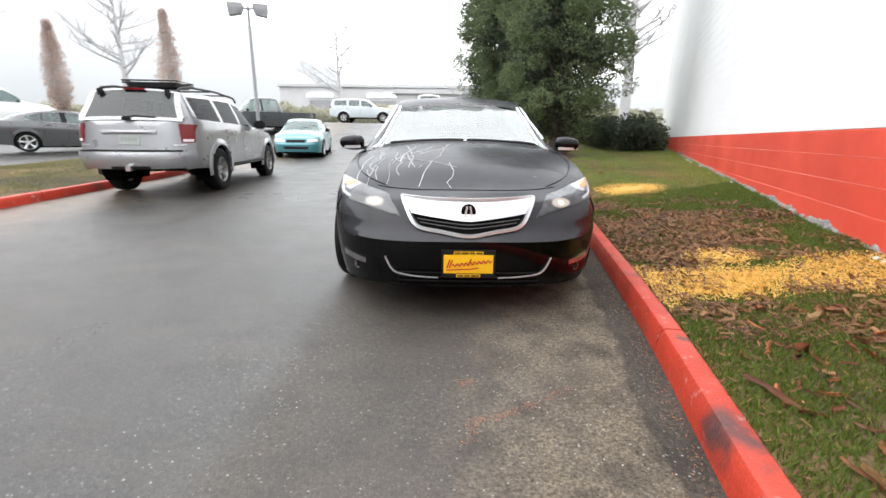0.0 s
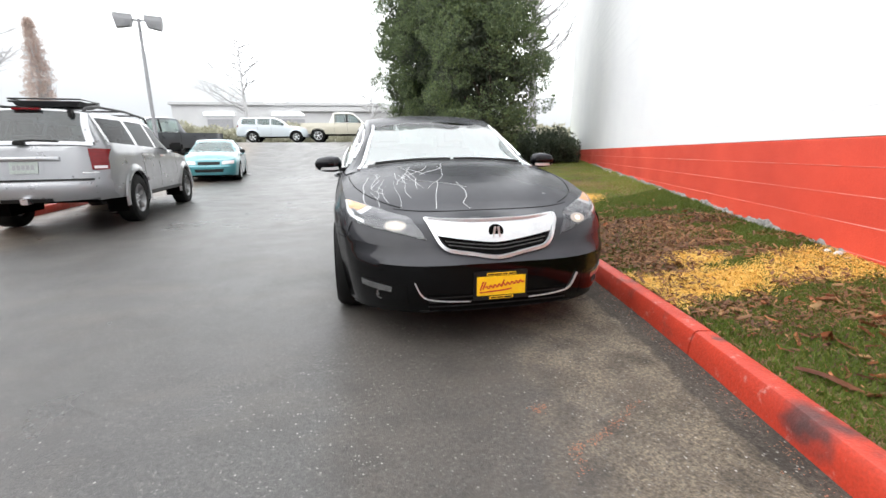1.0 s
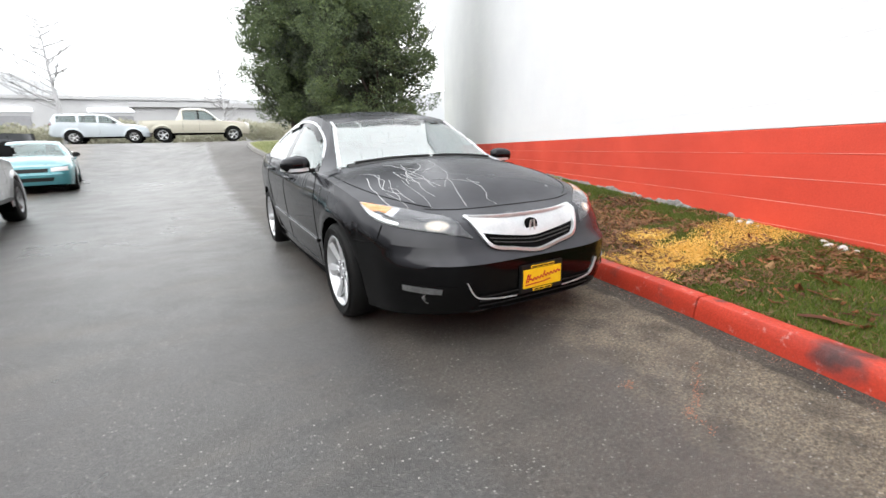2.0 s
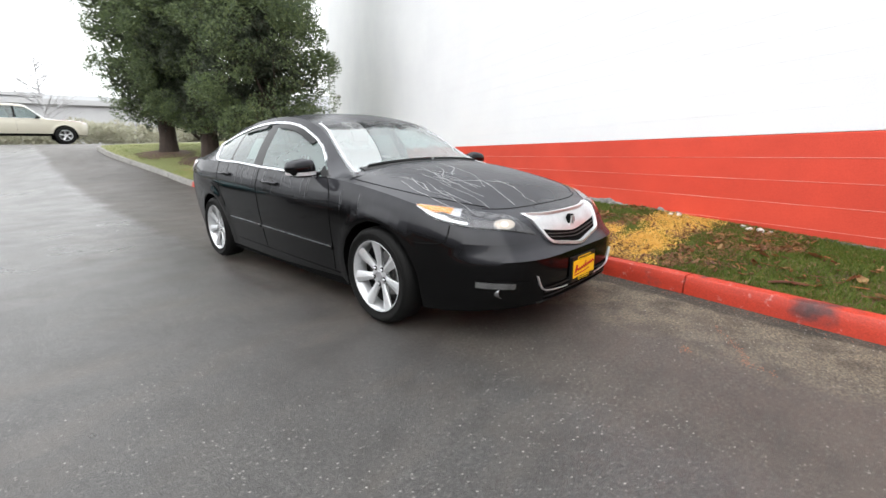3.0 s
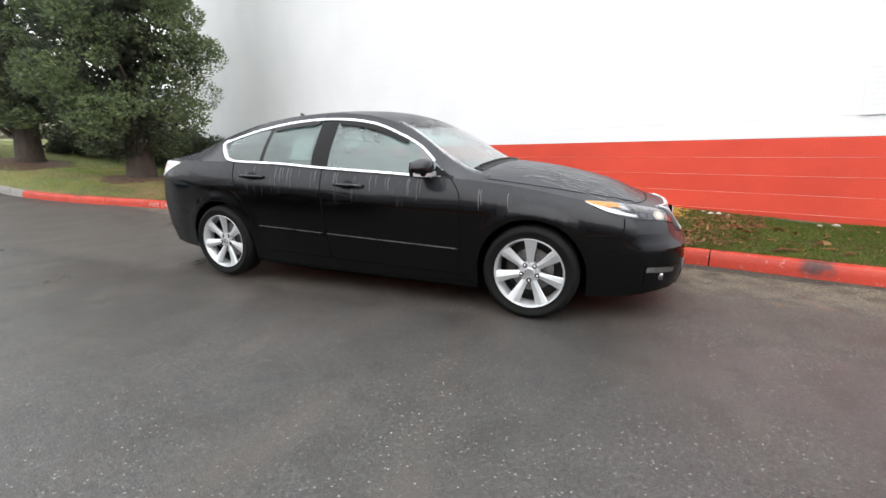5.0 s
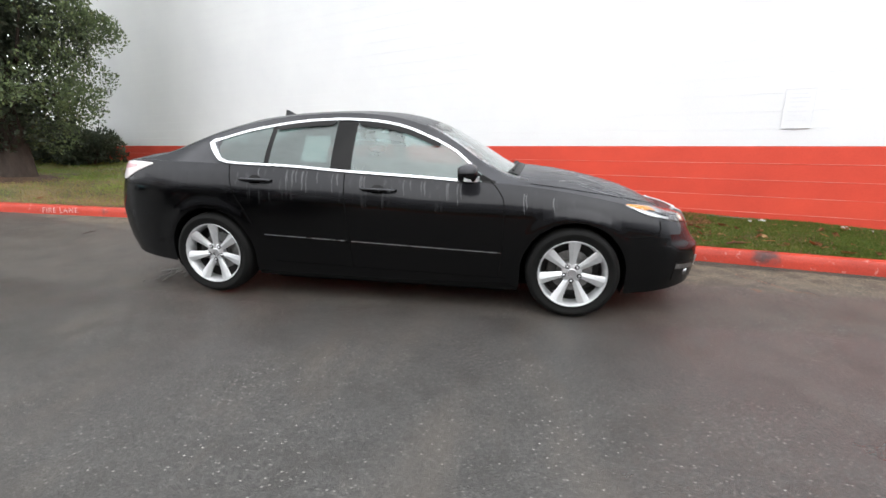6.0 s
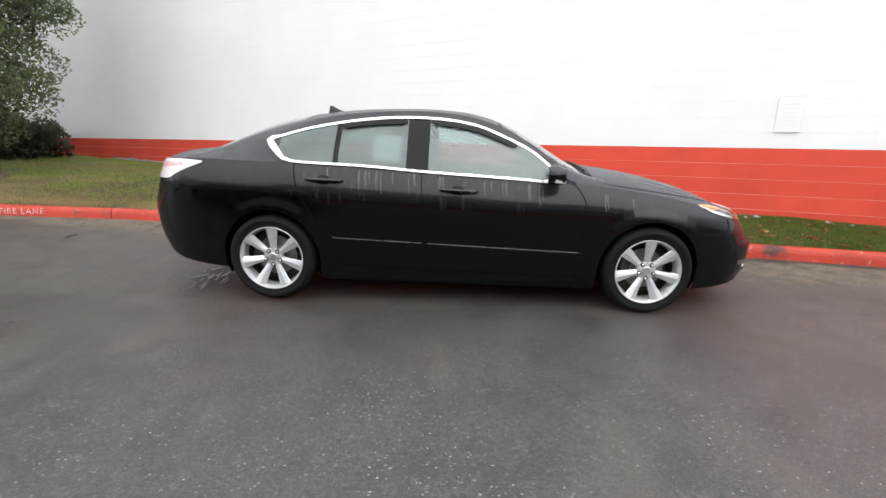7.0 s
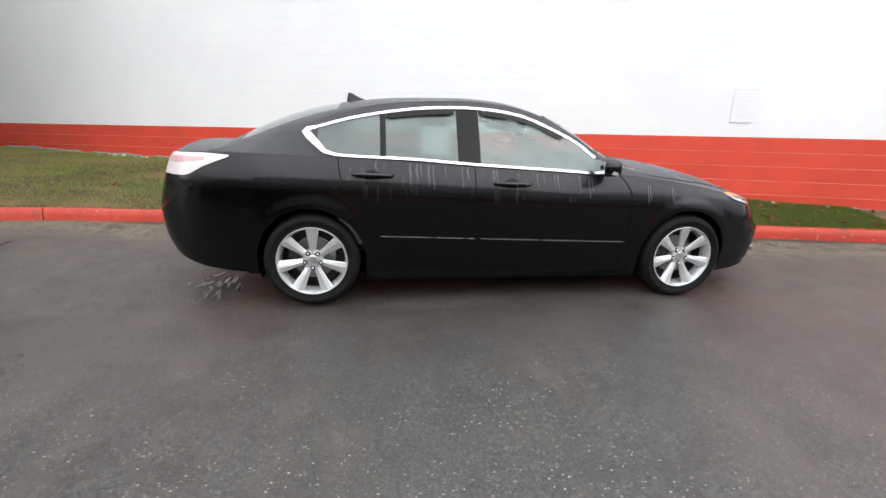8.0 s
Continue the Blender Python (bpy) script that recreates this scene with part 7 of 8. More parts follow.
def build_lamp():
    x, y = -9.3, 19.2
    z = rise(x, y)
    lamp = tagged(empty("street_lamp", pose(x, y, z, 0, 0, 14)), "grey twin-head parking lot lamp post", "lamp post")
    bm = lathe(bmesh.new(), [(0, 0.22), (0.5, 0.22), (0.55, 0.19), (0.55, 0.0)], 20, "z")
    part("base", bm, "grey_kerb", lamp, "concrete base", smooth=40)
    bm = tube(bmesh.new(), [(0, 0, 0.5), (0, 0, 5.95)], [0.085, 0.06], 12)
    part("pole", bm, "lamp_grey", lamp, smooth=40)
    for q in (-1, 1):
        bm = bmesh.new()
        tube(bm, [(0, 0, 5.85), (q * 0.28, 0, 5.9)], 0.04, 8)
        arm = part("arm", bm, "lamp_grey", lamp)
        bm = bmesh.new()
        rows = [[bm.verts.new((q * (0.22 + a * 0.66), b, c)) for a, b in ((0, -0.22), (1, -0.22), (1, 0.22), (0, 0.22))] for c in (6.06,)]
        low = [bm.verts.new((q * (0.30 + a * 0.52), b, 5.52 + 0.1 * (1 - a))) for a, b in ((0, -0.17), (1, -0.17), (1, 0.17), (0, 0.17))]
        mid = [bm.verts.new((q * (0.22 + a * 0.66), b, 5.85)) for a, b in ((0, -0.22), (1, -0.22), (1, 0.22), (0, 0.22))]
        for p, r in ((rows[0], mid), (mid, low)):
            for k in range(4):
                bm.faces.new((p[k], p[(k + 1) % 4], r[(k + 1) % 4], r[k]))
        bm.faces.new(rows[0])
        bm.faces.new(low[::-1])
        part("lamp_head", bm, "lamp_grey", lamp, "boxy lamp head")


build_lamp()


def leaves_at(rng, centres, radii, per, size, flat=0.55):
    """Small pointed leaves scattered round clump centres, facing outwards and upwards."""
    n = len(centres) * per
    c = np.repeat(np.array(centres), per, 0)
    r = np.repeat(np.array(radii), per)[:, None]
    d = rng.normal(size=(n, 3))
    d /= np.linalg.norm(d, axis=1, keepdims=True)
    p = c + d * r * (0.55 + 0.45 * rng.random((n, 1)) ** 0.5) * np.array([1, 1, flat + 0.2])
    up = d * 0.6 + np.array([0, 0, 0.5]) + rng.normal(scale=0.45, size=(n, 3))
    up /= np.linalg.norm(up, axis=1, keepdims=True)
    sd = np.cross(up, rng.normal(size=(n, 3)))
    sd /= np.linalg.norm(sd, axis=1, keepdims=True) + 1e-9
    ln = size * (0.6 + 0.8 * rng.random((n, 1)))
    w = ln * 0.26
    v = np.stack([p, p + up * ln * 0.45 + sd * w, p + up * ln, p + up * ln * 0.45 - sd * w], 1).reshape(-1, 3)
    return v, [(4 * k, 4 * k + 1, 4 * k + 2, 4 * k + 3) for k in range(n)]


def build_conifer(x, y, height, radius, start, seed, label, lean=0.0):
    rng = np.random.default_rng(seed)
    z0 = max(lawn_z(x, y), rise(x, y))
    tree = tagged(empty("tree", pose(x, y, z0)), label, "tree", "evergreens beside the wall")
    bm = bmesh.new()
    tube(bm, [(0, 0, -0.15), (0.02, 0, 0.12), (0.05, 0.02, 0.6), (0.03, 0.05, 2.2), (0, 0, height * 0.75)], [0.40, 0.31, 0.27, 0.24, 0.05], 14)
    for v in bm.verts:
        k = 1 + 0.16 * noise.noise(Vector((v.co.x * 6, v.co.y * 6, v.co.z * 1.5 + seed)))
        v.co.x *= k
        v.co.y *= k
    part("trunk", bm, "bark", tree, "ridged brown trunk", smooth=60)
    prng = random.Random(seed)
    for k in range(9):
        a, zb = prng.random() * 6.28, 0.5 + prng.random() * 1.6
        ln = radius * prng.uniform(0.5, 0.85)
        bm = bmesh.new()
        tube(bm, [(0.25 * math.cos(a), 0.25 * math.sin(a), zb), (0.5 * ln * math.cos(a + 0.2), 0.5 * ln * math.sin(a + 0.2), zb + 0.25), (ln * math.cos(a), ln * math.sin(a), zb + prng.uniform(0.3, 1.1))], [0.06, 0.04, 0.015], 6)
        part("branch", bm, "bark", tree, smooth=60)
    cs, rs = [], []
    shape = spline([(0, 0.32), (0.05, 0.66), (0.14, 0.92), (0.28, 1.0), (0.5, 0.92), (0.75, 0.6), (1, 0.08)])
    n = int(620 * (radius / 2.6) ** 1.3)
    for k in range(n):
        h = rng.random() ** 0.85
        a = rng.random() * 2 * math.pi
        bump = 1 + 0.30 * noise.noise(Vector((math.cos(a) * 1.7, math.sin(a) * 1.7, h * 6 + seed)))
        edge = 1.0 if rng.random() < 0.75 else rng.uniform(0.45, 0.95)
        q = radius * shape(h) * bump * edge
        low = start + 0.45 * noise.noise(Vector((math.cos(a) * 2, math.sin(a) * 2, seed * 3.1)))
        cs.append((q * math.cos(a), q * math.sin(a), low + h * (height - low)))
        rs.append(rng.uniform(0.24, 0.50))
    v, f = leaves_at(rng, cs, rs, 400, 0.062)
    tagged(part("crown", loose("crown", v.tolist(), f, "cypress"), None, tree), "dense clumpy dark green crown", kind="stuff")
    # darker shrub-green leaves that fill the core behind the leaf clumps
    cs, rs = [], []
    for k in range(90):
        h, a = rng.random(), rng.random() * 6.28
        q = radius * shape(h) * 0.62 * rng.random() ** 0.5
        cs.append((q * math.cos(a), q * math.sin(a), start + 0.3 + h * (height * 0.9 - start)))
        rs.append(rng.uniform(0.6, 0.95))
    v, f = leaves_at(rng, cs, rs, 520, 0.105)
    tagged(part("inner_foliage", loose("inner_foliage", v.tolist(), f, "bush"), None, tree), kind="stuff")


def build_mulch_ring(x, y, r, seed):
    """Bare earth and needles under a tree, thin towards an uneven edge."""
    bm = bmesh.new()
    rows = []
    for u in (0.0, 0.25, 0.5, 0.75, 1.0):
        row = []
        for k in range(28):
            a = 2 * math.pi * k / 28
            q = r * u * (1 + 0.35 * noise.noise(Vector((math.cos(a) * 1.6, math.sin(a) * 1.6, seed))))
            px, py = x + q * math.cos(a), y + q * math.sin(a)
            row.append(bm.verts.new((px, py, max(lawn_z(px, py), rise(px, py)) + 0.05 * (1 - u ** 3) - 0.004 * u + 0.015 * noise.noise(Vector((px * 6, py * 6, seed))))))
        rows.append(row)
    for p, q in zip(rows, rows[1:]):
        for k in range(28):
            bm.faces.new((p[k], p[(k + 1) % 28], q[(k + 1) % 28], q[k]))
    bmesh.ops.remove_doubles(bm, verts=bm.verts[:], dist=0.002)
    tagged(part("mulch_ring", bm, "needle_soil", smooth=60), "bare brown earth and needles under an evergreen", "mulch", "earth under the evergreens", kind="stuff")


for x, y, r, seed in ((3.25, 10.15, 0.85, 1), (2.85, 13.7, 1.0, 2), (2.2, 15.9, 1.0, 3)):
    build_mulch_ring(x, y, r, seed)
build_conifer(3.3, 10.2, 9.0, 1.60, 0.66, 3, "tall clumpy dark green evergreen close to the white wall")
build_conifer(2.9, 13.9, 10.0, 1.6, 0.95, 8, "tall dark green evergreen with a thick trunk near the kerb")
build_conifer(2.25, 16.0, 10.5, 1.6, 0.95, 14, "tall dark evergreen standing farther along the lawn")


def build_bush(x, y, r, h, seed):
    rng = np.random.default_rng(seed)
    z = max(lawn_z(x, y), rise(x, y))
    bush = tagged(empty("bush", pose(x, y, z)), "low dark green shrub at the foot of the wall", "bush", "shrubs at the end of the wall")
    bm = bmesh.new()
    for k in range(5):
        a = 1.26 * k
        tube(bm, [(0.05 * math.cos(a), 0.05 * math.sin(a), -0.05), (0.4 * r * math.cos(a), 0.4 * r * math.sin(a), h * 0.6)], [0.03, 0.01], 6)
    part("stems", bm, "bark", bush)
    cs = [(r * 0.75 * math.cos(a) * q, r * 0.75 * math.sin(a) * q, h * (0.12 + 0.75 * rng.random()) * (1.1 - 0.35 * q)) for a, q in zip(rng.random(70) * 6.28, rng.random(70) ** 0.5)]
    v, f = leaves_at(rng, cs, [r * 0.28] * len(cs), 90, 0.09)
    tagged(part("foliage", loose("foliage", v.tolist(), f, "bush"), None, bush), kind="stuff")


for k, (x, y, r, h) in enumerate(((6.5, 11.9, 0.85, 1.0), (6.0, 13.4, 1.05, 1.1), (7.3, 13.6, 1.0, 1.3), (5.0, 15.6, 0.9, 0.9), (5.9, 15.0, 1.1, 1.0))):
    build_bush(x, y, r, h, 30 + k)


def build_pear(x, y, height, seed, label):
    """A narrow street tree that keeps its rusty leaves."""
    rng = np.random.default_rng(seed)
    tree = tagged(empty("tree", pose(x, y, rise(x, y))), label, "tree", "narrow street trees")
    bm = tube(bmesh.new(), [(0, 0, 0), (0.03, 0, height * 0.4), (0, 0.03, height * 0.97)], [0.11, 0.08, 0.012], 8)
    part("trunk", bm, "hazed_bark", tree, smooth=60)
    cs, rs = [], []
    for k in range(26):
        a, zb = rng.random() * 6.28, height * (0.2 + 0.6 * rng.random())
        q = 0.62 * height * 0.2 * (1.15 - zb / height)
        bm = tube(bmesh.new(), [(0, 0, zb), (q * 0.7 * math.cos(a), q * 0.7 * math.sin(a), zb + 0.5), (q * math.cos(a), q * math.sin(a), zb + 1.3)], [0.03, 0.02, 0.006], 5)
        part("branch", bm, "hazed_bark", tree)
    shape = spline([(0, 0.35), (0.2, 1.0), (0.5, 0.8), (0.8, 0.42), (1, 0.05)])
    for k in range(420):
        h, a = rng.random() ** 1.1, rng.random() * 6.28
        q = height * 0.098 * shape(h) * rng.random() ** 0.5 * (1 + 0.5 * noise.noise(Vector((math.cos(a) * 1.5, math.sin(a) * 1.5, h * 7 + seed))))
        cs.append((q * math.cos(a), q * math.sin(a), height * (0.2 + 0.78 * h)))
        rs.append(rng.uniform(0.08, 0.2))
    v, f = leaves_at(rng, cs, rs, 34, 0.075)
    tagged(part("crown", loose("crown", v.tolist(), f, "hazed_leaf"), None, tree), "thin rust-brown leaves", kind="stuff")


build_pear(-15.2, 22.4, 6.0, 51, "narrow street tree with faded rust-brown leaves")
build_pear(-19.2, 19.6, 5.3, 52, "smaller narrow tree with faded rust-brown leaves")


def build_bare_tree(x, y, height, seed, spread=0.35):
    """A leafless tree, limbs forking into twigs."""
    rng = random.Random(seed)
    tree = tagged(empty("tree", pose(x, y, rise(x, y))), "bare grey leafless tree standing in the mist", "tree", "bare trees")
    bm = tube(bmesh.new(), [(0, 0, -0.1), (0.06, 0.02, height * 0.3), (-0.04, 0.05, height * 0.6), (0, 0, height)], [height * 0.022, height * 0.017, height * 0.010, 0.012], 8)
    part("trunk", bm, "hazed_bark", tree, smooth=60)
    for k in range(26):
        a, zb = rng.random() * 6.28, height * (0.28 + 0.68 * k / 26)
        ln = height * spread * (1.12 - zb / height) * rng.uniform(0.7, 1.25)
        end = Vector((ln * math.cos(a), ln * math.sin(a), zb + ln * rng.uniform(0.25, 0.8)))
        mid = Vector((0.5 * end.x, 0.5 * end.y, zb + (end.z - zb) * rng.uniform(0.3, 0.5)))
        root = Vector((0, 0, zb))
        bm = tube(bmesh.new(), [root, mid, end], [height * 0.0075, height * 0.005, 0.008], 5)
        for j in range(7):
            t = rng.uniform(0.25, 0.98)
            p = root.lerp(mid, t * 2) if t < 0.5 else mid.lerp(end, t * 2 - 1)
            d = ((end - root).normalized() * 0.6 + Vector((rng.uniform(-1, 1), rng.uniform(-1, 1), rng.uniform(0, 1.1)))) * ln * rng.uniform(0.18, 0.36)
            q = p + d
            tube(bm, [p, p + d * 0.5 + Vector((0, 0, 0.04)), q], [height * 0.0032, height * 0.0022, 0.005], 4)
            tube(bm, [p + d * 0.5, p + d * 0.5 + d.length * 0.5 * Vector((rng.uniform(-1, 1), rng.uniform(-1, 1), 0.7))], [height * 0.0018, 0.004], 3)
        part("limb", bm, "hazed_bark", tree)


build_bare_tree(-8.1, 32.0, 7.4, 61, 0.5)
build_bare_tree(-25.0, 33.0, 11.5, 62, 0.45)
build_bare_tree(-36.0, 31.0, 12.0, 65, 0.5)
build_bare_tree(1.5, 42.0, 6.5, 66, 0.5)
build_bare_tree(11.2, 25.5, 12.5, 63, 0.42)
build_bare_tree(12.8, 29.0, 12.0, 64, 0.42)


def build_shrub_bank():
    rng = np.random.default_rng(77)
    cs, rs = [], []
    for k in range(1500):
        x = rng.uniform(-46, 30)
        y = 31 + rng.uniform(0, 5) + 0.003 * x * x
        hh = 1.1 + 0.5 * noise.noise(Vector((x * 0.25, 0, 0))) + 0.25 * noise.noise(Vector((x * 1.1, y * 0.5, 0)))
        cs.append((x, y, rise(x, y) + rng.random() * hh))
        rs.append(rng.uniform(0.3, 0.6))
    v, f = leaves_at(rng, cs, rs, 60, 0.22)
    tagged(new("shrub_bank", loose("shrub_bank", v.tolist(), f, "hazed_shrub")), "pale olive shrubs on a bank beyond the car park", "shrubs", kind="stuff")


build_shrub_bank()


def build_distance():
    """Low buildings and woods beyond the street, with mist painted into colour and glow."""
    m, t, b = nodes_of("painted_mist")
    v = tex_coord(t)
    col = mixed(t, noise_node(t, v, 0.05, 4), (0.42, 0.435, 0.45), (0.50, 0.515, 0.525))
    # colour pales with height to paint in thickening mist
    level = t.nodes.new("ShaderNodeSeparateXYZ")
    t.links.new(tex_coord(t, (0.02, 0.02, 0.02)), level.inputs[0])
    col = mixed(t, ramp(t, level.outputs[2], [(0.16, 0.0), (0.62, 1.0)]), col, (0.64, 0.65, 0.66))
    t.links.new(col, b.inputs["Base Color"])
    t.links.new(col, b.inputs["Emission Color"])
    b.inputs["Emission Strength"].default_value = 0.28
    b.inputs["Roughness"].default_value = 1.0
    MAT["painted_mist"] = m
    bm = bmesh.new()
    n = 540
    top = []
    for k in range(n + 1):
        a = radians(-80 + 360 * k / n)
        # unseen half behind the camera stands nearer, added to darken front reflections
        behind = max(0.0, min(1.0, (-math.cos(a) - 0.05) / 0.5))
        far = 130 - 70 * behind
        x, y = far * math.sin(a), far * math.cos(a)
        woods = max(0.0, min(1.0, (-x - 22) / 45.0)) if y > 0 else 0.5
        ring = 18.0 * k / n
        h = 15.0 + 2.0 * noise.noise(Vector((ring * 0.8, 0, 5))) + 0.8 * noise.noise(Vector((ring * 5, 0, 9)))
        h += woods * (20 + 9 * noise.noise(Vector((ring * 1.4, 0, 2))) + 5 * noise.noise(Vector((ring * 4.8, 0, 7))) + 2 * noise.noise(Vector((ring * 16, 0, 3))))
        top.append((bm.verts.new((x, y, -2)), bm.verts.new((x, y, h)), bm.verts.new((x * 1.05, y * 1.05, h)), bm.verts.new((x * 1.05, y * 1.05, -2))))
    for p, q in zip(top, top[1:]):
        for k in range(3):
            bm.faces.new((p[k], p[k + 1], q[k + 1], q[k]))
    tagged(part("backdrop", bm, "painted_mist", smooth=50), "pale woods and low roofs lost in mist", "backdrop", kind="structure")


build_distance()


def build_far_building():
    """A low pale building beyond the street."""
    z = rise(0, 52)
    house = tagged(empty("far_building", pose(3.0, 54.0, z)), "low pale commercial building beyond the street in mist", "building")
    part("wall", boxed(-9, 9, 0, 8, -0.5, 4.2), "hazed_render", house)
    part("roof", boxed(-9.4, 9.4, -0.4, 8.4, 4.2, 4.7, 0.03), "hazed_render", house)
    for k in range(6):
        w = part("window", boxed(-7.9 + 2.9 * k, -6.3 + 2.9 * k, -0.06, 0.02, 1.0, 2.6, 0.02), "lamp_grey", house)
        part("pane", boxed(-7.75 + 2.9 * k, -6.45 + 2.9 * k, -0.075, -0.055, 1.12, 2.48), "dark_glass", w)


build_far_building()


def build_shop_row():
    """A row of shops across the street with lit fascias; mist is painted into the walls."""
    row = tagged(empty("shop_row", pose(-10.0, 70.0, rise(-10, 60))), "row of pale shops with bright white fascias in the mist", "building")
    part("wall", boxed(-16, 14, 0, 9, -0.5, 6.0 - rise(-10, 60) + 2.2), "hazed_render", row)
    part("roof", boxed(-16.3, 14.3, -0.4, 9.3, 8.2 - rise(-10, 60), 8.6 - rise(-10, 60), 0.03), "hazed_render", row)
    for x, w in ((-9.6, 1.75), (0.35, 2.2), (6.9, 1.7)):
        z = 6.9 - rise(-10, 60)
        front = part("shop_front", boxed(x - w, x + w, -0.10, 0.02, z - 3.2, z - 0.7, 0.02), "lamp_grey", row, "pale shop window")
        part("fascia", boxed(x - w - 0.3, x + w + 0.3, -0.45, 0.02, z - 0.22, z + 0.22, 0.03), "fascia_light", front, "lit white fascia")


build_shop_row()


# ---- ground litter ----
def on_lawn(x, y):
    return kerb_x(y) + KERB_W + 0.02 < x < wall_x(y) - 0.02


def dusting(x, y):
    """How thickly fresh wood shavings lie: a broad band across the lawn and a small heap farther on."""
    u = y + 0.66 + 0.34 * min(0.8, max(0.0, x - 1.3))
    band = max(0.0, 1 - abs(u) / 0.52)
    heap = max(0.0, 1 - math.hypot((x - 2.9) / 0.55, (y - 3.8) / 0.85))
    lump = max(0.0, 1 - math.hypot((x - 1.92) / 0.26, (y + 0.25) / 0.28))
    n = noise.noise(Vector((x * 2.6, y * 2.6, 1.5)))
    return max(0.0, min(1.0, 1.5 * band + 0.75 * n * (band > 0) - 0.2)), max(heap, lump)


def litter_bed(x, y):
    """Bark and leaf litter round the old planting."""
    n = noise.noise(Vector((x * 1.7, y * 1.7, 7.5)))
    m = noise.noise(Vector((x * 5.1, y * 5.1, 3.5)))
    return max(0.0, min(1.0, (1.0 - math.hypot((x - 2.1) / 1.2, (y - 0.8) / 2.4)) * 1.5 + 0.9 * n + 0.75 * m))


def blades(name, count, y0, y1, seed, height, material, label, keep):
    rng = random.Random(seed)
    verts, faces = [], []
    while count > 0:
        count -= 1
        y = rng.uniform(y0, y1)
        a, b = kerb_x(y) + KERB_W, wall_x(y)
        x = rng.uniform(a, b)
        if rng.random() > keep(x, y):
            continue
        z = lawn_z(x, y) - 0.004
        h = height * rng.uniform(0.5, 1.3)
        t = rng.random() * 6.28
        w = 0.0020 + 0.0022 * rng.random()
        lx, ly = rng.uniform(-0.6, 0.6) * h, rng.uniform(-0.6, 0.6) * h
        c, s = math.cos(t) * w, math.sin(t) * w
        k = len(verts)
        verts += [(x - c, y - s, z), (x + c, y + s, z), (x + lx * 0.4 + c * 0.7, y + ly * 0.4 + s * 0.7, z + h * 0.6), (x + lx, y + ly, z + h)]
        faces += [(k, k + 1, k + 2), (k, k + 2, k + 3)]
    tagged(new(name, loose(name, verts, faces, material)), label, "grass", kind="stuff")


def grassy(x, y):
    n = noise.noise(Vector((x * 1.1, y * 1.1, 2.2)))
    near_wall = max(0.0, 1 - (wall_x(y) - x) / 0.7)
    return max(0.06, min(1.0, 0.75 + 0.8 * n + 0.5 * near_wall - 0.85 * litter_bed(x, y) - 0.7 * dusting(x, y)[0] - 0.9 * min(1, 3 * dusting(x, y)[1])))


blades("grass", 210000, -4.2, 3.2, 91, 0.032, "grass", "short damp green grass with thin patches", grassy)


def worn(x, y):
    """Where feet and drought have thinned the grass into long swathes."""
    n = noise.noise(Vector((x * 1.1, y * 0.42, 5.2))) + 0.5 * noise.noise(Vector((x * 2.9, y * 1.3, 9.1)))
    return max(0.0, min(1.0, 0.45 + 1.5 * n)) * max(0.0, min(1.0, (wall_x(y) - x) / 0.8))


blades("grass", 90000, 3.2, 13.0, 92, 0.040, "meadow", "short damp yellow-green grass farther along the lawn", lambda x, y: grassy(x, y) * (1 - 0.75 * worn(x, y)))
blades("grass", 60000, 2.6, 13.0, 98, 0.034, "straw", "thin straw-coloured grass in worn swathes", lambda x, y: 0.15 + 0.75 * worn(x, y))
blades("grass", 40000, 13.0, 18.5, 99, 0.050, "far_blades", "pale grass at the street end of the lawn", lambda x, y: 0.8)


def island_blades():
    rng = random.Random(71)
    verts, faces = [], []
    for k in range(46000):
        y = rng.uniform(0.5, 10.0)
        x = island_x(y) - KERB_W - rng.uniform(0.02, 3.9)
        n = noise.noise(Vector((x * 0.9, y * 0.9, 3.3)))
        if rng.random() > 0.6 + 0.9 * n:
            continue
        q = (island_x(y) - KERB_W + 0.01 - x) / 4.2
        z = rise(x, y) + KERB_H - 0.02 + 0.09 * math.sin(math.pi * q)
        h, t, w = 0.05 * rng.uniform(0.5, 1.3), rng.random() * 6.28, 0.0035
        c, sn = math.cos(t) * w, math.sin(t) * w
        lx, ly = rng.uniform(-0.6, 0.6) * h, rng.uniform(-0.6, 0.6) * h
        b = len(verts)
        verts += [(x - c, y - sn, z), (x + c, y + sn, z), (x + lx, y + ly, z + h)]
        faces.append((b, b + 1, b + 2))
    tagged(new("grass", loose("grass", verts, faces, "straw_green")), "thin olive grass on the island", "grass", kind="stuff")


island_blades()


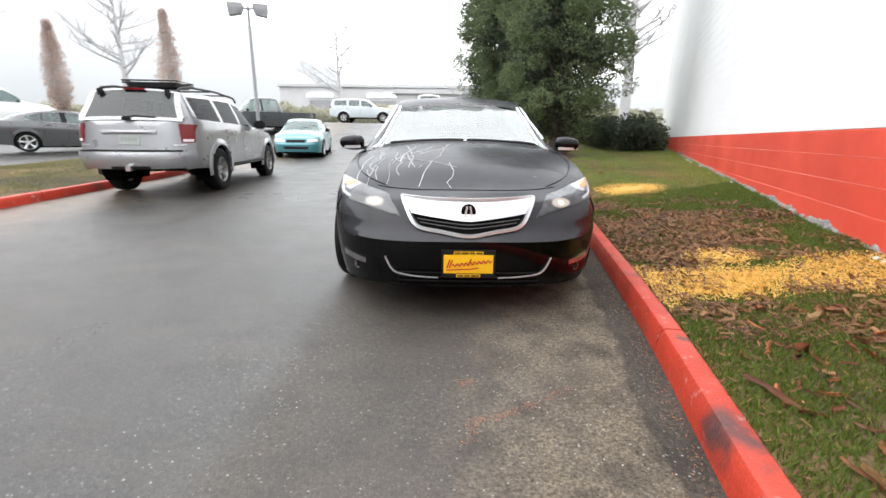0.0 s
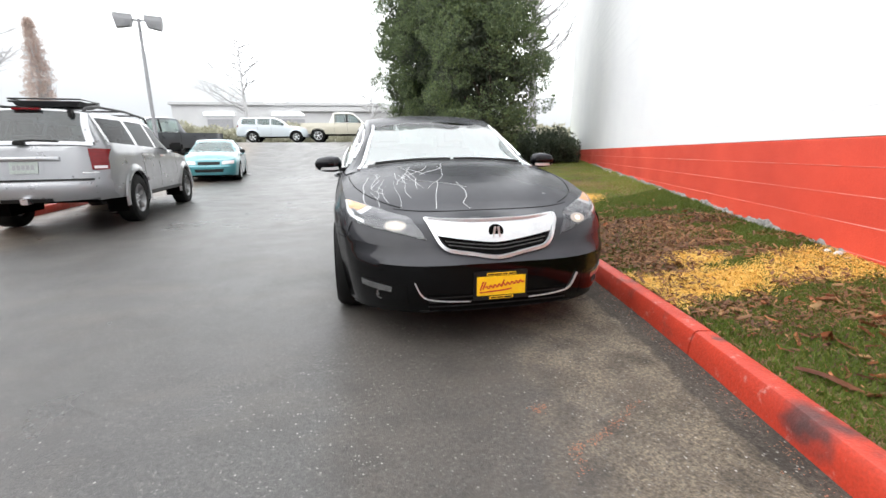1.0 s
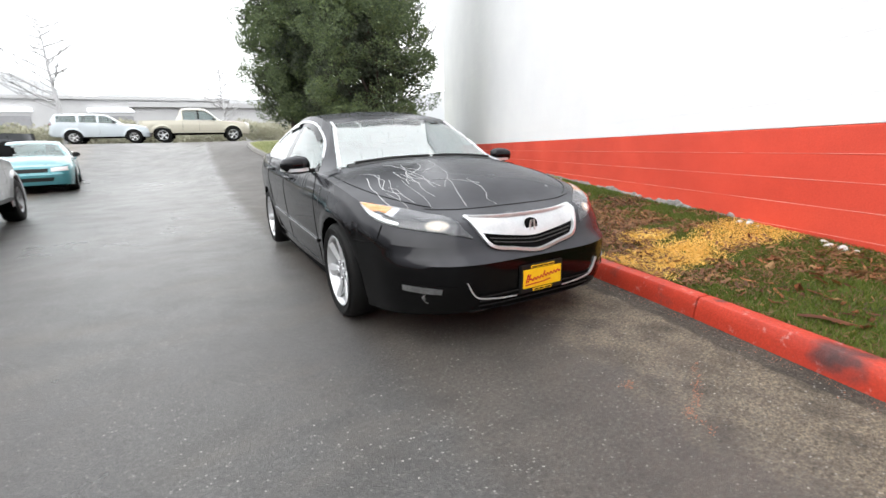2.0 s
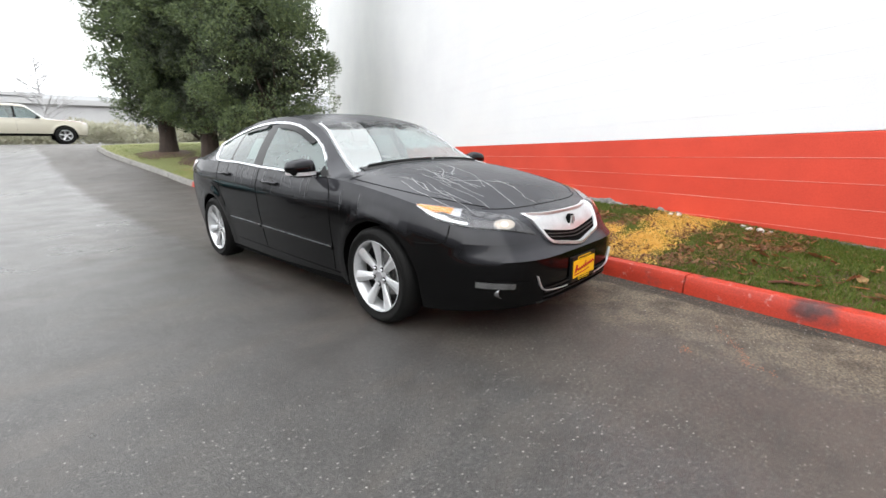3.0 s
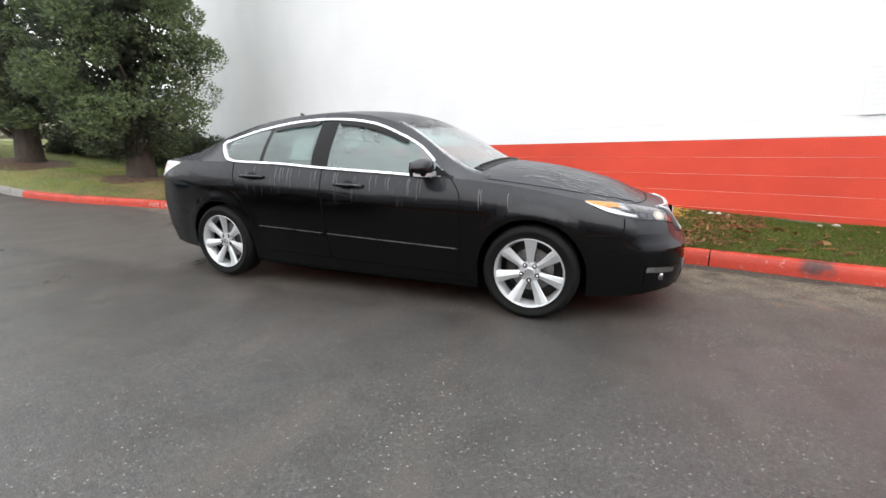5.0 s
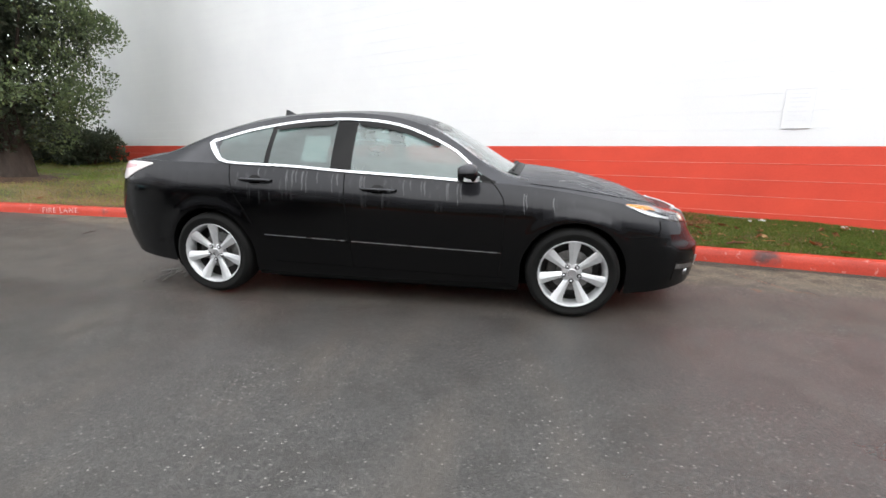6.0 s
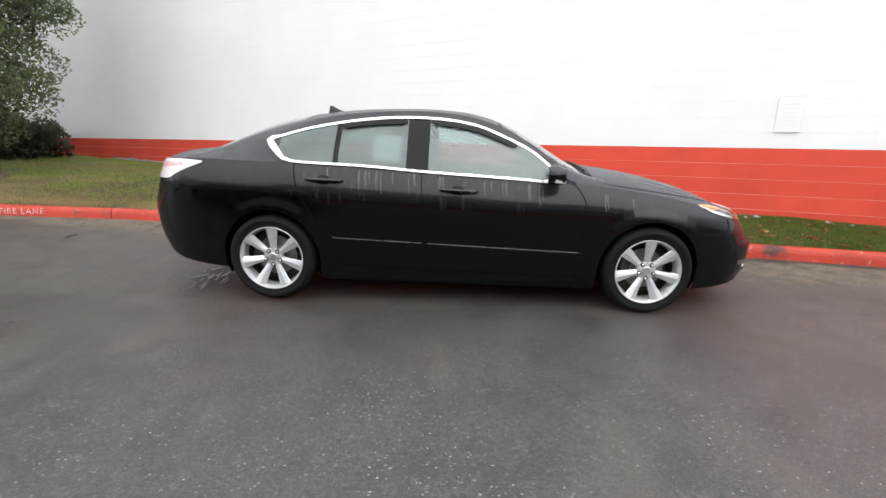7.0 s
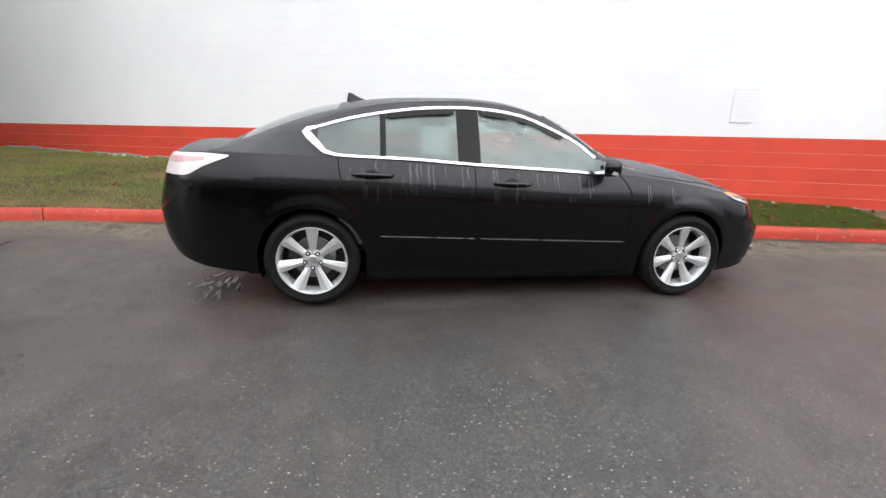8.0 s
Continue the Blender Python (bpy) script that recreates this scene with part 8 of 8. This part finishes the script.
def flakes(name, count, y0, y1, seed, size, material, label, keep, thick=0.25):
    """Thin chips lying at odd angles."""
    rng = random.Random(seed)
    verts, faces = [], []
    while count > 0:
        count -= 1
        y = rng.uniform(y0, y1)
        x = rng.uniform(kerb_x(y) + KERB_W, wall_x(y))
        if rng.random() > keep(x, y):
            continue
        ln, w = size * rng.uniform(0.4, 1.5), size * rng.uniform(0.12, 0.4)
        m = Matrix.Translation((x, y, lawn_z(x, y) + 0.006 + rng.random() * 0.022)) @ Euler((rng.gauss(0, 0.35), rng.gauss(0, 0.35), rng.random() * 6.28)).to_matrix().to_4x4()
        k = len(verts)
        h = w * thick
        for p in ((-ln, -w, 0), (ln, -w * 0.6, 0), (ln * 0.8, w, 0), (-ln * 0.9, w * 0.7, 0), (0, 0, h)):
            q = m @ Vector(p)
            verts.append((q.x, q.y, q.z))
        faces += [(k, k + 1, k + 4), (k + 1, k + 2, k + 4), (k + 2, k + 3, k + 4), (k + 3, k, k + 4)]
    tagged(new(name, loose(name, verts, faces, material)), label, "litter", kind="stuff")


def heap_mesh():
    for x, y, r, h in ((2.9, 3.8, 0.5, 0.06), (1.92, -0.25, 0.22, 0.05)):
        bm = bmesh.new()
        rings = []
        for k in range(9):
            q = k / 8
            edge = lambda a: 1 + 0.45 * noise.noise(Vector((2.2 * math.cos(a), 2.2 * math.sin(a), x)))
            rings.append([bm.verts.new((x + r * q * edge(a) * math.cos(a), y + r * q * edge(a) * math.sin(a), lawn_z(x + r * q * math.cos(a), y + r * q * math.sin(a)) - 0.012 + h * (1 - q * q) * (0.8 + 0.5 * noise.noise(Vector((a * 2, q * 4, x)))))) for a in (2 * math.pi * i / 28 for i in range(28))])
        for p, q in zip(rings, rings[1:]):
            for i in range(28):
                bm.faces.new((p[i], p[(i + 1) % 28], q[(i + 1) % 28], q[i]))
        bmesh.ops.remove_doubles(bm, verts=bm.verts[:], dist=1e-4)
        tagged(part("heap", bm, "chips", smooth=60), "small low heap of fresh yellow sawdust on the lawn", "heap", "heaps of sawdust")


heap_mesh()
def shavings_bed():
    """The felted layer of fine shavings under the loose ones."""
    verts, faces, index = [], [], {}
    step = 0.03
    for i in range(int(3.4 / step)):
        for j in range(int(3.6 / step)):
            x, y = 0.8 + i * step, -2.2 + j * step
            if not on_lawn(x, y) or dusting(x, y)[0] + 0.35 * noise.noise(Vector((x * 9, y * 9, 6))) < 0.62:
                continue
            quad = []
            for a, b in ((0, 0), (1, 0), (1, 1), (0, 1)):
                key = (i + a, j + b)
                if key not in index:
                    index[key] = len(verts)
                    px, py = 0.8 + key[0] * step, -2.2 + key[1] * step
                    px += 0.012 * noise.noise(Vector((px * 40, py * 40, 1)))
                    py += 0.012 * noise.noise(Vector((px * 40, py * 40, 5)))
                    verts.append((px, py, lawn_z(px, py) + 0.010 + 0.012 * noise.noise(Vector((px * 14, py * 14, 3)))))
                quad.append(index[key])
            faces.append(tuple(quad))
    tagged(new("shavings_layer", loose("shavings_layer", verts, faces, "shavings")), "thin layer of yellow sawdust on the lawn", "wood shavings", kind="stuff")


shavings_bed()
flakes("wood_shavings", 84000, -2.2, 1.2, 94, 0.0145, "chips", "fresh yellow wood shavings strewn over the lawn", lambda x, y: max(dusting(x, y)[0], min(1.0, 2 * dusting(x, y)[1])))
flakes("wood_shavings", 30000, 2.8, 4.9, 95, 0.016, "chips", "fresh yellow wood shavings strewn farther on", lambda x, y: min(1, 2.5 * dusting(x, y)[1]))
flakes("bark_mulch", 36000, -2.0, 4.6, 96, 0.030, "mulch", "brown bark chips and leaf litter on the soil", litter_bed)
flakes("bark_mulch", 34000, -3.6, -0.8, 97, 0.014, "mulch", "scattered brown bark chips in the grass", lambda x, y: (0.14 + 0.5 * max(0.0, 1 - abs(y + 1.40) / 0.35)) * max(0, noise.noise(Vector((x * 2.4, y * 2.4, 4))) + 0.40))


def build_bark_pieces():
    rng = random.Random(12)
    shapes = []
    for k in range(5):
        bm = bmesh.new()
        ln, w = 0.022 + 0.010 * k, 0.010 + 0.004 * (k % 3)
        rows = [[bm.verts.new((ln * (u - 0.5) * 2, w * s * (1 - 0.55 * abs(u - 0.45) * 2) + 0.01 * math.sin(5 * u + k), 0.006 * (1 - s * s) + z)) for s in (-1, 0, 1)] for u in (0, 0.25, 0.5, 0.75, 1) for z in (0,)]
        for p, q in zip(rows, rows[1:]):
            for i in range(2):
                bm.faces.new((p[i], p[i + 1], q[i + 1], q[i]))
        bmesh.ops.solidify(bm, geom=bm.faces[:], thickness=0.006)
        me = bpy.data.meshes.new("bark_piece")
        bm.to_mesh(me)
        bm.free()
        me.materials.append(MAT["dead_leaf" if k % 2 else "orange_leaf"])
        shapes.append(me)
    for k in range(130):
        y = rng.uniform(-3.2, 2.6) if k % 3 else rng.gauss(-1.75, 0.25)
        x = rng.uniform(kerb_x(y) + KERB_W + 0.1, wall_x(y) - 0.1)
        if y > 0 and x > wall_x(y) - 0.7:
            continue
        ob = new("bark_piece", shapes[k % 5])
        ob.matrix_basis = pose(x, y, lawn_z(x, y) + 0.016, rng.uniform(-12, 12), rng.uniform(-12, 12), rng.uniform(0, 360))
        tagged(ob, "torn reddish-brown strip of bark lying on the grass", "bark", "bark strips on the lawn")


build_bark_pieces()


def build_stencil():
    """Worn white letters on the face of the red kerb."""
    curve = bpy.data.curves.new("kerb_lettering", "FONT")
    curve.body, curve.size, curve.extrude, curve.space_character = "FIRE LANE", 0.115, 0.001, 1.15
    curve.materials.append(MAT["stencil"])
    y = 7.82
    slope = math.atan2(kerb_x(y - 0.4) - kerb_x(y), 0.4)
    x_axis = Vector((math.sin(slope), -math.cos(slope), 0))
    z_axis = Vector((-math.cos(slope), -math.sin(slope), 0.18)).normalized()
    y_axis = z_axis.cross(x_axis)
    m = Matrix((x_axis, y_axis, z_axis)).transposed().to_4x4()
    m.translation = Vector((kerb_x(y), y, rise(kerb_x(y), y) + 0.022)) + z_axis * 0.004
    ob = new("kerb_lettering", curve)
    ob.matrix_basis = m
    tagged(ob, "worn white fire lane stencil on the red kerb", "lettering", kind="structure")


build_stencil()


def ground_marks():
    """Rusty scuffs, leaves and grit on the asphalt."""
    rng = random.Random(5)
    verts, faces = [], []

    def fleck(x, y, r):
        k, n = len(verts), 5
        a0 = rng.random() * 6.28
        for i in range(n):
            a = a0 + 6.28 * i / n
            q = r * rng.uniform(0.5, 1.2)
            verts.append((x + q * math.cos(a), y + q * math.sin(a), rise(x, y) + 0.002 + 0.002 * rng.random()))
        faces.append(tuple(range(k, k + n)))
    trail = spline_2([(-0.05, -2.05), (-0.02, -1.93), (0.10, -1.88), (0.24, -1.80), (0.42, -1.68)])
    for k in range(230):
        x, y = trail(rng.random())
        fleck(x + rng.gauss(0, 0.012), y + rng.gauss(0, 0.014), rng.uniform(0.0015, 0.0045))
    for k in range(36):
        fleck(-0.05 + rng.gauss(0, 0.022), -1.64 + rng.gauss(0, 0.016), rng.uniform(0.002, 0.006))
    for k in range(1400):
        y = rng.uniform(-4, 2)
        d = abs(rng.gauss(0, 0.05)) + 0.01
        fleck(kerb_x(y) - d, y, rng.uniform(0.001, 0.0042))
    tagged(new("rust_flecks", loose("rust_flecks", verts, faces, "rust_dust")), "rusty flecks and scuffs on the asphalt", "litter", kind="stuff")


ground_marks()


# ---- small loose things ----
def pebble_mesh(seed, r):
    bm = bmesh.new()
    bmesh.ops.create_icosphere(bm, subdivisions=2, radius=r)
    for v in bm.verts:
        k = 1 + 0.35 * noise.noise(v.co / r * 1.3 + Vector((seed, 0, 0)))
        v.co = Vector((v.co.x * k * 1.25, v.co.y * k, v.co.z * k * 0.62))
    for f in bm.faces:
        f.smooth = True
    me = bpy.data.meshes.new("stone")
    bm.to_mesh(me)
    bm.free()
    me.materials.append(MAT["pale_stone"])
    return me


def build_stones():
    """Pale crumbs of mortar and stone along the foot of the wall."""
    rng = random.Random(33)
    shapes = [pebble_mesh(k * 3.7, 0.020 + 0.006 * k) for k in range(4)]
    spots = [7.85, 7.62, 7.5, 7.3, 7.05, 6.9, 6.76, 5.9, 4.6, 3.1, -0.72, -0.80, -0.9, -1.45, -1.52, -1.6, -1.68, -2.45, -2.58, -3.3, -3.5, -3.9, -4.2]
    for k, y in enumerate(spots):
        x = wall_x(y) - rng.uniform(0.05, 0.13)
        ob = new("stone", shapes[k % 4])
        ob.matrix_basis = pose(x, y, lawn_z(x, y) + 0.012, rng.uniform(-15, 15), rng.uniform(-15, 15), rng.uniform(0, 360))
        tagged(ob, "pale crumb of broken mortar at the foot of the wall", "stone", "stones along the wall")


build_stones()


def leaf_mesh(seed, size):
    """A fallen leaf, curled along its rib."""
    rng = random.Random(seed)
    bm = bmesh.new()
    rows = []
    for k in range(7):
        u = k / 6
        w = size * 0.42 * math.sin(math.pi * min(1.0, u * 0.93 + 0.07)) * (1 + 0.25 * math.sin(9 * u + seed))
        rows.append([bm.verts.new((size * (u - 0.5) * 1.4, w * q, 0.010 + size * (0.22 * q * q * rng.uniform(0.7, 1.3) + 0.12 * math.sin(3 * u + seed)))) for q in (-1, -0.5, 0, 0.5, 1)])
    for p, q in zip(rows, rows[1:]):
        for i in range(4):
            bm.faces.new((p[i], p[i + 1], q[i + 1], q[i]))
    bmesh.ops.solidify(bm, geom=bm.faces[:], thickness=0.0012)
    me = bpy.data.meshes.new("fallen_leaf")
    bm.to_mesh(me)
    bm.free()
    me.materials.append(MAT["orange_leaf" if seed % 2 else "tan_leaf"])
    return me


def build_leaves():
    rng = random.Random(44)
    shapes = [leaf_mesh(k, 0.045 + 0.012 * (k % 4)) for k in range(6)]
    for k in range(70):
        y = rng.uniform(-4.6, -1.1) if k % 5 else rng.uniform(-1.0, 8.5)
        x = kerb_x(y) + KERB_W + 0.08 + (wall_x(y) - kerb_x(y) - KERB_W - 0.2) * rng.random()
        ob = new("fallen_leaf", shapes[k % 6])
        ob.matrix_basis = pose(x, y, lawn_z(x, y) + 0.014, rng.uniform(-25, 25), rng.uniform(-25, 25), rng.uniform(0, 360))
        tagged(ob, "curled orange-brown fallen leaf lying in the grass", "leaf", "fallen leaves on the lawn")


build_leaves()


def build_bark_strip():
    """A long torn strip of red-brown bark in the grass."""
    bm = bmesh.new()
    rows = []
    for k in range(13):
        u = k / 12
        x, y = 1.06 + 0.045 * u, -1.84 - 0.24 * u
        w = 0.020 * math.sin(math.pi * (0.12 + 0.8 * u)) * (1 + 0.3 * math.sin(11 * u))
        z = lawn_z(x, y) + 0.024 + 0.01 * math.sin(4 * u)
        rows.append([bm.verts.new((x + w * q, y + 0.3 * w * q, z + 0.010 * (1 - q * q))) for q in (-1, -0.4, 0.4, 1)])
    for p, q in zip(rows, rows[1:]):
        for i in range(3):
            bm.faces.new((p[i], p[i + 1], q[i + 1], q[i]))
    bmesh.ops.solidify(bm, geom=bm.faces[:], thickness=0.006)
    tagged(part("bark_piece", bm, "dead_leaf", smooth=50), "long torn strip of red-brown bark on the grass", "bark", "bark strips on the lawn")


build_bark_strip()


def build_twig():
    x, y = 0.93, 6.02
    z = rise(x, y)
    bm = tube(bmesh.new(), [(x - 0.10, y - 0.01, z + 0.006), (x, y + 0.012, z + 0.010), (x + 0.10, y + 0.01, z + 0.007)], [0.004, 0.006, 0.003], 6)
    tube(bm, [(x + 0.02, y + 0.012, z + 0.010), (x + 0.07, y + 0.05, z + 0.008)], [0.004, 0.002], 5)
    tagged(part("twig", bm, "bark", smooth=50), "small dark twig lying on the asphalt", "twig")


build_twig()


def build_puddle():
    """Thin water run out behind the rear wheel, broken into streaks."""
    verts, faces = [], []
    rng = random.Random(8)
    for k in range(46):
        cx, cy = rng.gauss(-0.38, 0.15), rng.gauss(3.60, 0.09)
        a, b = rng.uniform(0.02, 0.085), rng.uniform(0.004, 0.013)
        turn, base, n = rng.gauss(0.0, 0.3), len(verts), 14
        for i in range(n):
            q = 2 * math.pi * i / n
            r = 1 + 0.35 * noise.noise(Vector((math.cos(q) * 1.6 + k * 5, math.sin(q) * 1.6, 0)))
            px, py = a * r * math.cos(q), b * r * math.sin(q)
            x, y = cx + px * math.cos(turn) - py * math.sin(turn), cy + px * math.sin(turn) + py * math.cos(turn)
            verts.append((x, y, rise(x, y) + 0.0040 + 0.00008 * k))
        faces.append(tuple(range(base, base + n)))
    tagged(new("puddle", loose("puddle", verts, faces, "water_film")), "thin broken film of water on the asphalt", "puddle", kind="stuff")


build_puddle()
